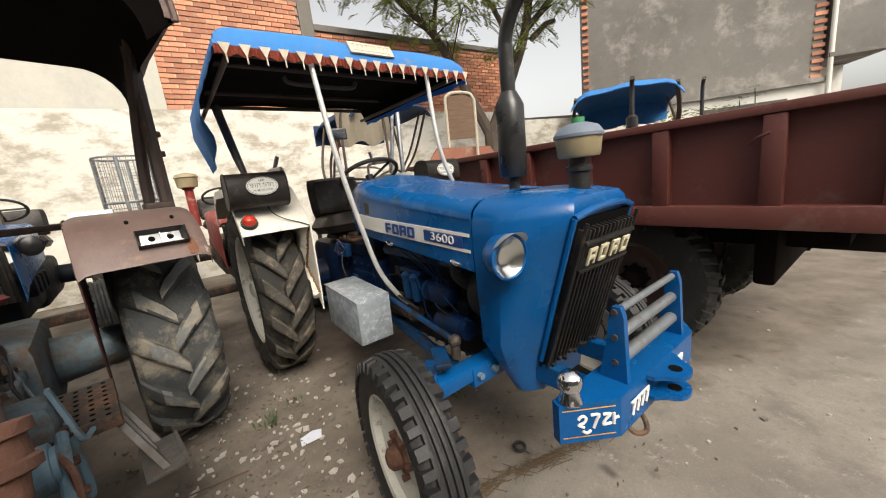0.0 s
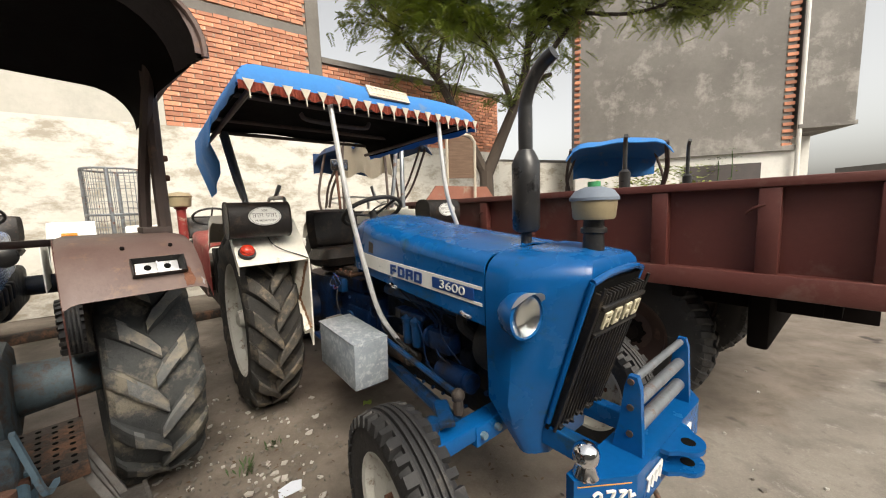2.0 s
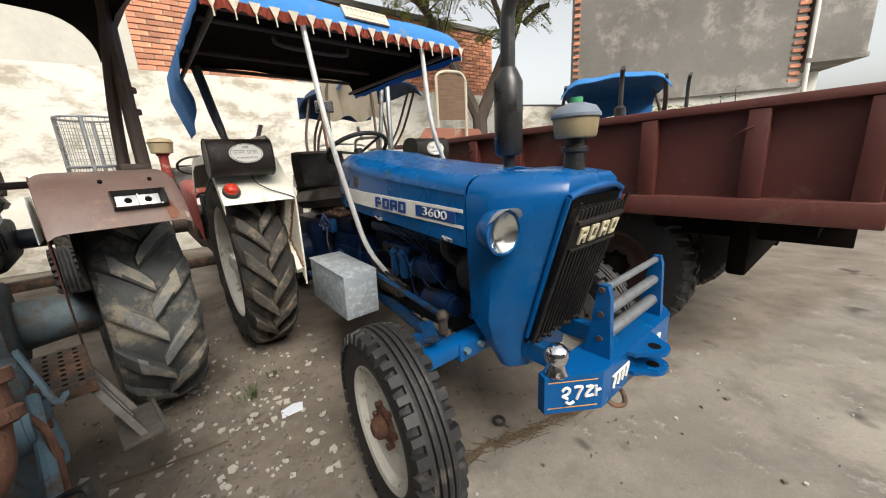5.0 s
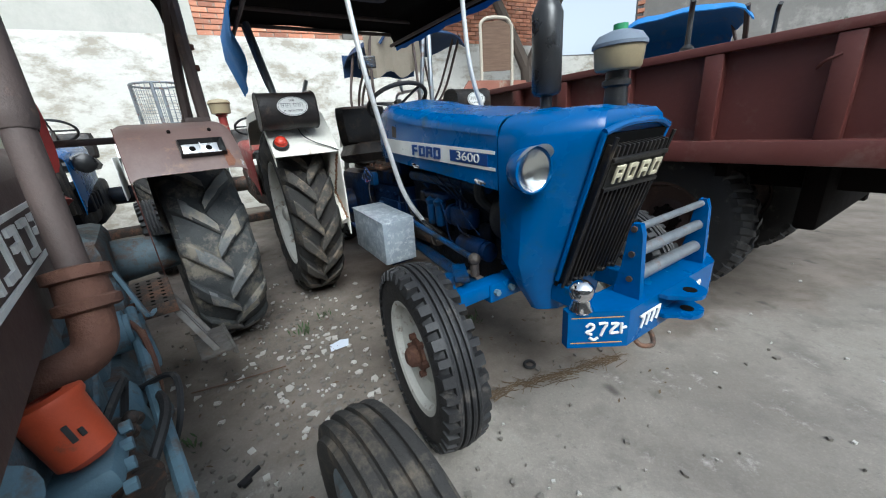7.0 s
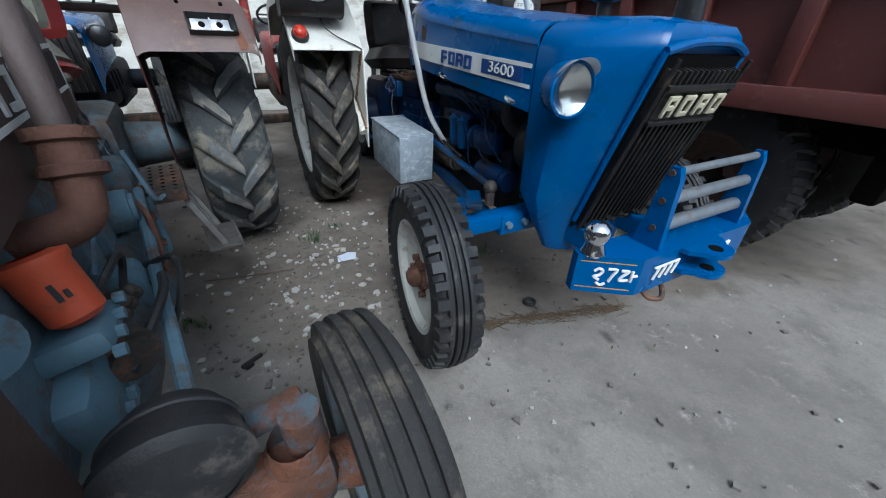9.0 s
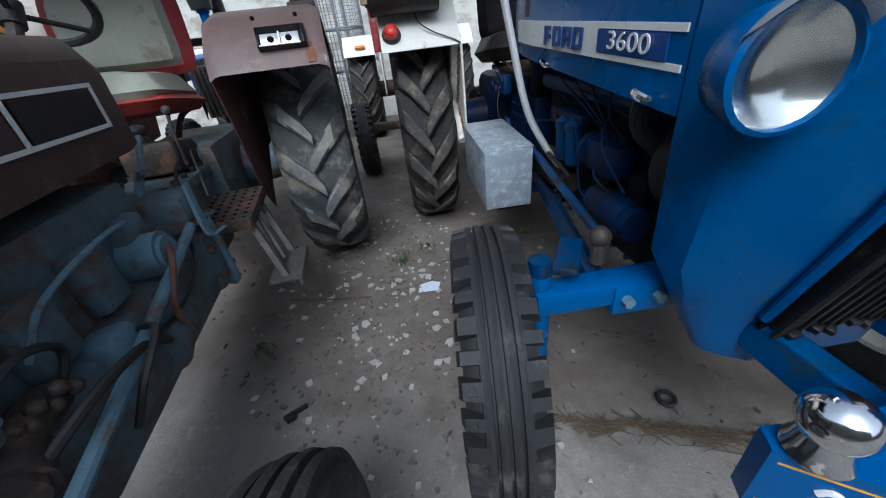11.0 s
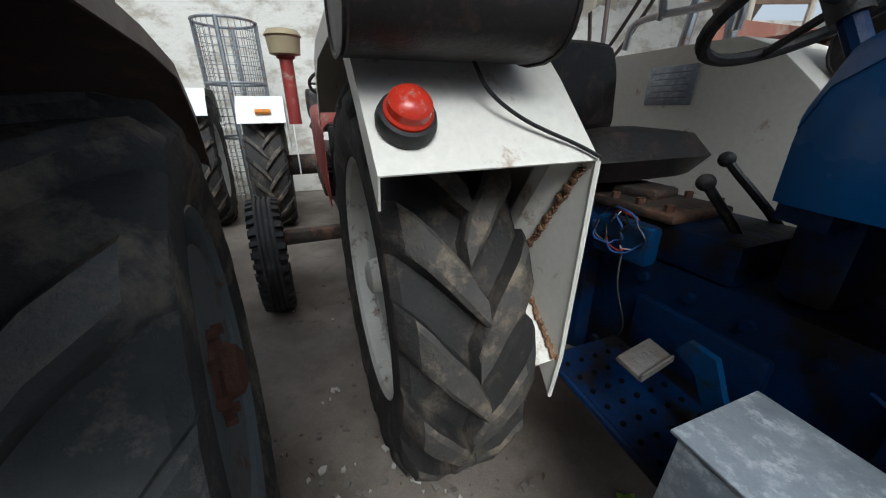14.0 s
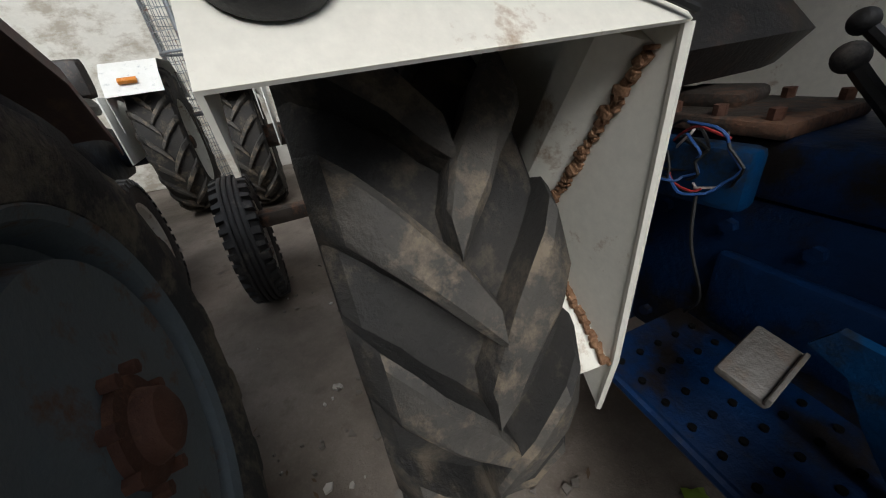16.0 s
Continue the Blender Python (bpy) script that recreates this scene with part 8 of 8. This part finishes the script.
bm = bmesh.new()
for _ in range(230):
    x, y = lane_point()
    shard(bm, x, y, rt.choice((0.005, 0.007, 0.009, 0.012, 0.015, 0.019, 0.026)))
for _ in range(60):
    shard(bm, rt.uniform(-1.8, 2.6), rt.uniform(0.9, 3.4), rt.choice((0.006, 0.008, 0.010)))
tagged(part("tile_shards", bm, "chip", smooth=False), "scattered broken white tile shards on the earth", "debris", kind="stuff")
bm = bmesh.new()
for _ in range(800):
    x, y = lane_point() if rt.random() < 0.75 else (rt.uniform(-2.6, 1.8), rt.uniform(1.2, 4.6))
    shard(bm, x, y, rt.choice((0.004, 0.006, 0.008, 0.012, 0.018)), 0.0, 0.008)
tagged(part("gravel", bm, "stone", smooth=False), "grey grit and small stones on the earth", "gravel", kind="stuff")
bm = bmesh.new()
for _ in range(260):
    x, y = lane_point() if rt.random() < 0.6 else (rt.uniform(-0.4, 1.1), rt.uniform(1.75, 2.5))
    a, ln = rt.random() * 6.28, rt.uniform(0.006, 0.02)
    d, w = Vector((math.cos(a), math.sin(a), 0)) * ln, Vector((-math.sin(a), math.cos(a), 0)) * ln * 0.3
    p = Vector((x, y, 0.004 + 0.004 * rt.random()))
    bm.faces.new([bm.verts.new(q) for q in (p - d, p + w + Vector((0, 0, 0.004)), p + d, p - w)])
tagged(part("leaf_litter", bm, "litter"), "dry brown leaf scraps on the ground", "litter", kind="stuff")
bm = bmesh.new()
for _ in range(150):
    f = rt.random()
    x, y = 0.08 + 0.80 * f + rt.gauss(0, 0.015), 1.72 + 0.36 * f + rt.gauss(0, 0.02)
    a = 0.42 + rt.gauss(0, 0.5)
    d = Vector((math.cos(a), math.sin(a), 0)) * rt.uniform(0.02, 0.06)
    p = Vector((x, y, 0.006))
    tube(bm, [p - d, p + d + Vector((0, 0, 0.004 * rt.random()))], 0.0016, 4)
tagged(part("dry_straw", bm, "litter"), "pale dry straw caught along the slab joint", "straw", kind="stuff")
bm = bmesh.new()
for cx, cy, n in ((-1.02, 2.30, 26), (-1.10, 1.42, 22), (-0.98, 2.50, 16), (0.10, 2.45, 18)):
    for _ in range(n):
        a, h = rt.random() * 6.28, rt.uniform(0.02, 0.06)
        p = Vector((cx + rt.gauss(0, 0.03), cy + rt.gauss(0, 0.03), 0))
        d, w = Vector((math.cos(a) * 0.03, math.sin(a) * 0.03, h)), Vector((-math.sin(a), math.cos(a), 0)) * 0.006
        bm.faces.new([bm.verts.new(q) for q in (p, p + d * 0.6 + w, p + d, p + d * 0.6 - w)])
tagged(part("weeds", bm, "weed"), "small green weeds in the earth", "weeds", kind="stuff")
bm = bmesh.new()
plate(bm, [(-0.06, -0.03), (0.045, -0.045), (0.065, 0.015), (0.02, 0.04), (-0.05, 0.03)], 0.003, pose(-0.722, 2.162, 0.008, 4, -5, 40))
tagged(part("paper_scrap", bm, "paper", smooth=False), "crumpled bluish-white paper scrap on the earth", "paper")
bm = bmesh.new()
tube(bm, ring_pts(pose(0.404, 1.996, 0.012, 5, 0, 0), 0.026, 20), 0.008, 8)
tagged(part("rubber_ring", bm, "rubber_black"), "small black rubber ring on the ground", "ring")
bm = bmesh.new()
bx(bm, (-0.72, 1.30, 0.012), (0.09, 0.016, 0.016), (0, 0, 70), 0.004)
bx(bm, (-0.715, 1.275, 0.016), (0.035, 0.03, 0.02), (0, 0, 70), 0.004)
tagged(part("black_bolt", bm, "rubber_black"), "black broken bolt lying on the ground", "bolt")
bm = bmesh.new()
tube(bm, bent([(-1.35, 1.72, 0.01), (-1.15, 1.82, 0.014), (-0.95, 1.95, 0.01)], 4), 0.004, 5)
tagged(part("twig", bm, "wood"), "thin dry twig on the earth", "twig")
yc = thing("yellow_wrapper", pose(-0.50, 2.95, 0.0, 0, 0, 15), "crumpled yellow-green plastic wrapper on the earth", "wrapper")
bm = bmesh.new()
rings = []
for i in range(5):
    rings.append([(-0.03 + 0.015 * i, -0.025 + 0.0125 * j, 0.006 + 0.012 * abs(math.sin(2.1 * i + 1.3 * j))) for j in range(5)])
loft(bm, rings, closed=False)
bmesh.ops.solidify(bm, geom=bm.faces[:], thickness=0.002)
part("wrapper", bm, "lime_paint", yc)

# ---- bricks, last: shared mesh, recessed joints ----
bm = bmesh.new()
bx(bm, (0.115, 0.03, 0.0365), (0.23, 0.07, 0.073), (0, 0, 0), 0.004)
brick_me = bpy.data.meshes.new("brick")
bm.to_mesh(brick_me)
bm.free()
brick_me.materials.append(M["brick"])


def lay(owner, s0, s1, z0, z1, keep, skip=()):
    """Courses of bricks on a wall: those that keep() picks are parts, the rest one joined part."""
    rest_v, rest_f = [], []
    src = [v.co.copy() for v in brick_me.vertices]
    pf = [tuple(p.vertices) for p in brick_me.polygons]
    inv = owner.matrix_world.inverted()
    row = 0
    z = z0 + 0.006
    while z + 0.074 < z1:
        s = s0 + 0.006 - (0.12 if row % 2 else 0)
        while s < s1 - 0.05:
            a = max(s, s0 + 0.004)
            ln = min(s + 0.23, s1 - 0.004) - a
            if ln > 0.05 and not any(b0 < z + 0.03 < b1 and c0 < a + 0.1 < c1 for c0, c1, b0, b1 in skip):
                m = wall_pose(a, z, rt.uniform(-0.004, 0.004)) @ pose(0, 0, 0, 0, rt.uniform(-0.8, 0.8), 0) @ Matrix.Diagonal((ln / 0.23, 1, rt.uniform(0.94, 1.0), 1))
                if keep(a, z):
                    ob = new("brick", brick_me)
                    ob.parent = owner
                    ob.matrix_local = inv @ m
                else:
                    q = inv @ m
                    i0 = len(rest_v)
                    rest_v.extend(tuple(q @ v) for v in src)
                    rest_f.extend(tuple(i0 + k for k in f) for f in pf)
            s += 0.242
        z += 0.085
        row += 1
    me = bpy.data.meshes.new("brickwork")
    me.from_pydata(rest_v, [], rest_f)
    me.materials.append(M["brick"])
    ob = new("brickwork", me)
    ob.parent = owner
    ob["kind"] = "stuff"


lay(wall_upper, S_PLASTER, S_PIER, 3.0, 7.35, lambda s, z: z < 4.9, ((-9, 9, 5.0, 5.19),))
lay(wall_low_brick, S_PIER + 0.26, S_END, 3.0, 4.54, lambda s, z: z > 3.5 and s < 6.6, ((2.95, 3.15, 3.30, 3.50),))
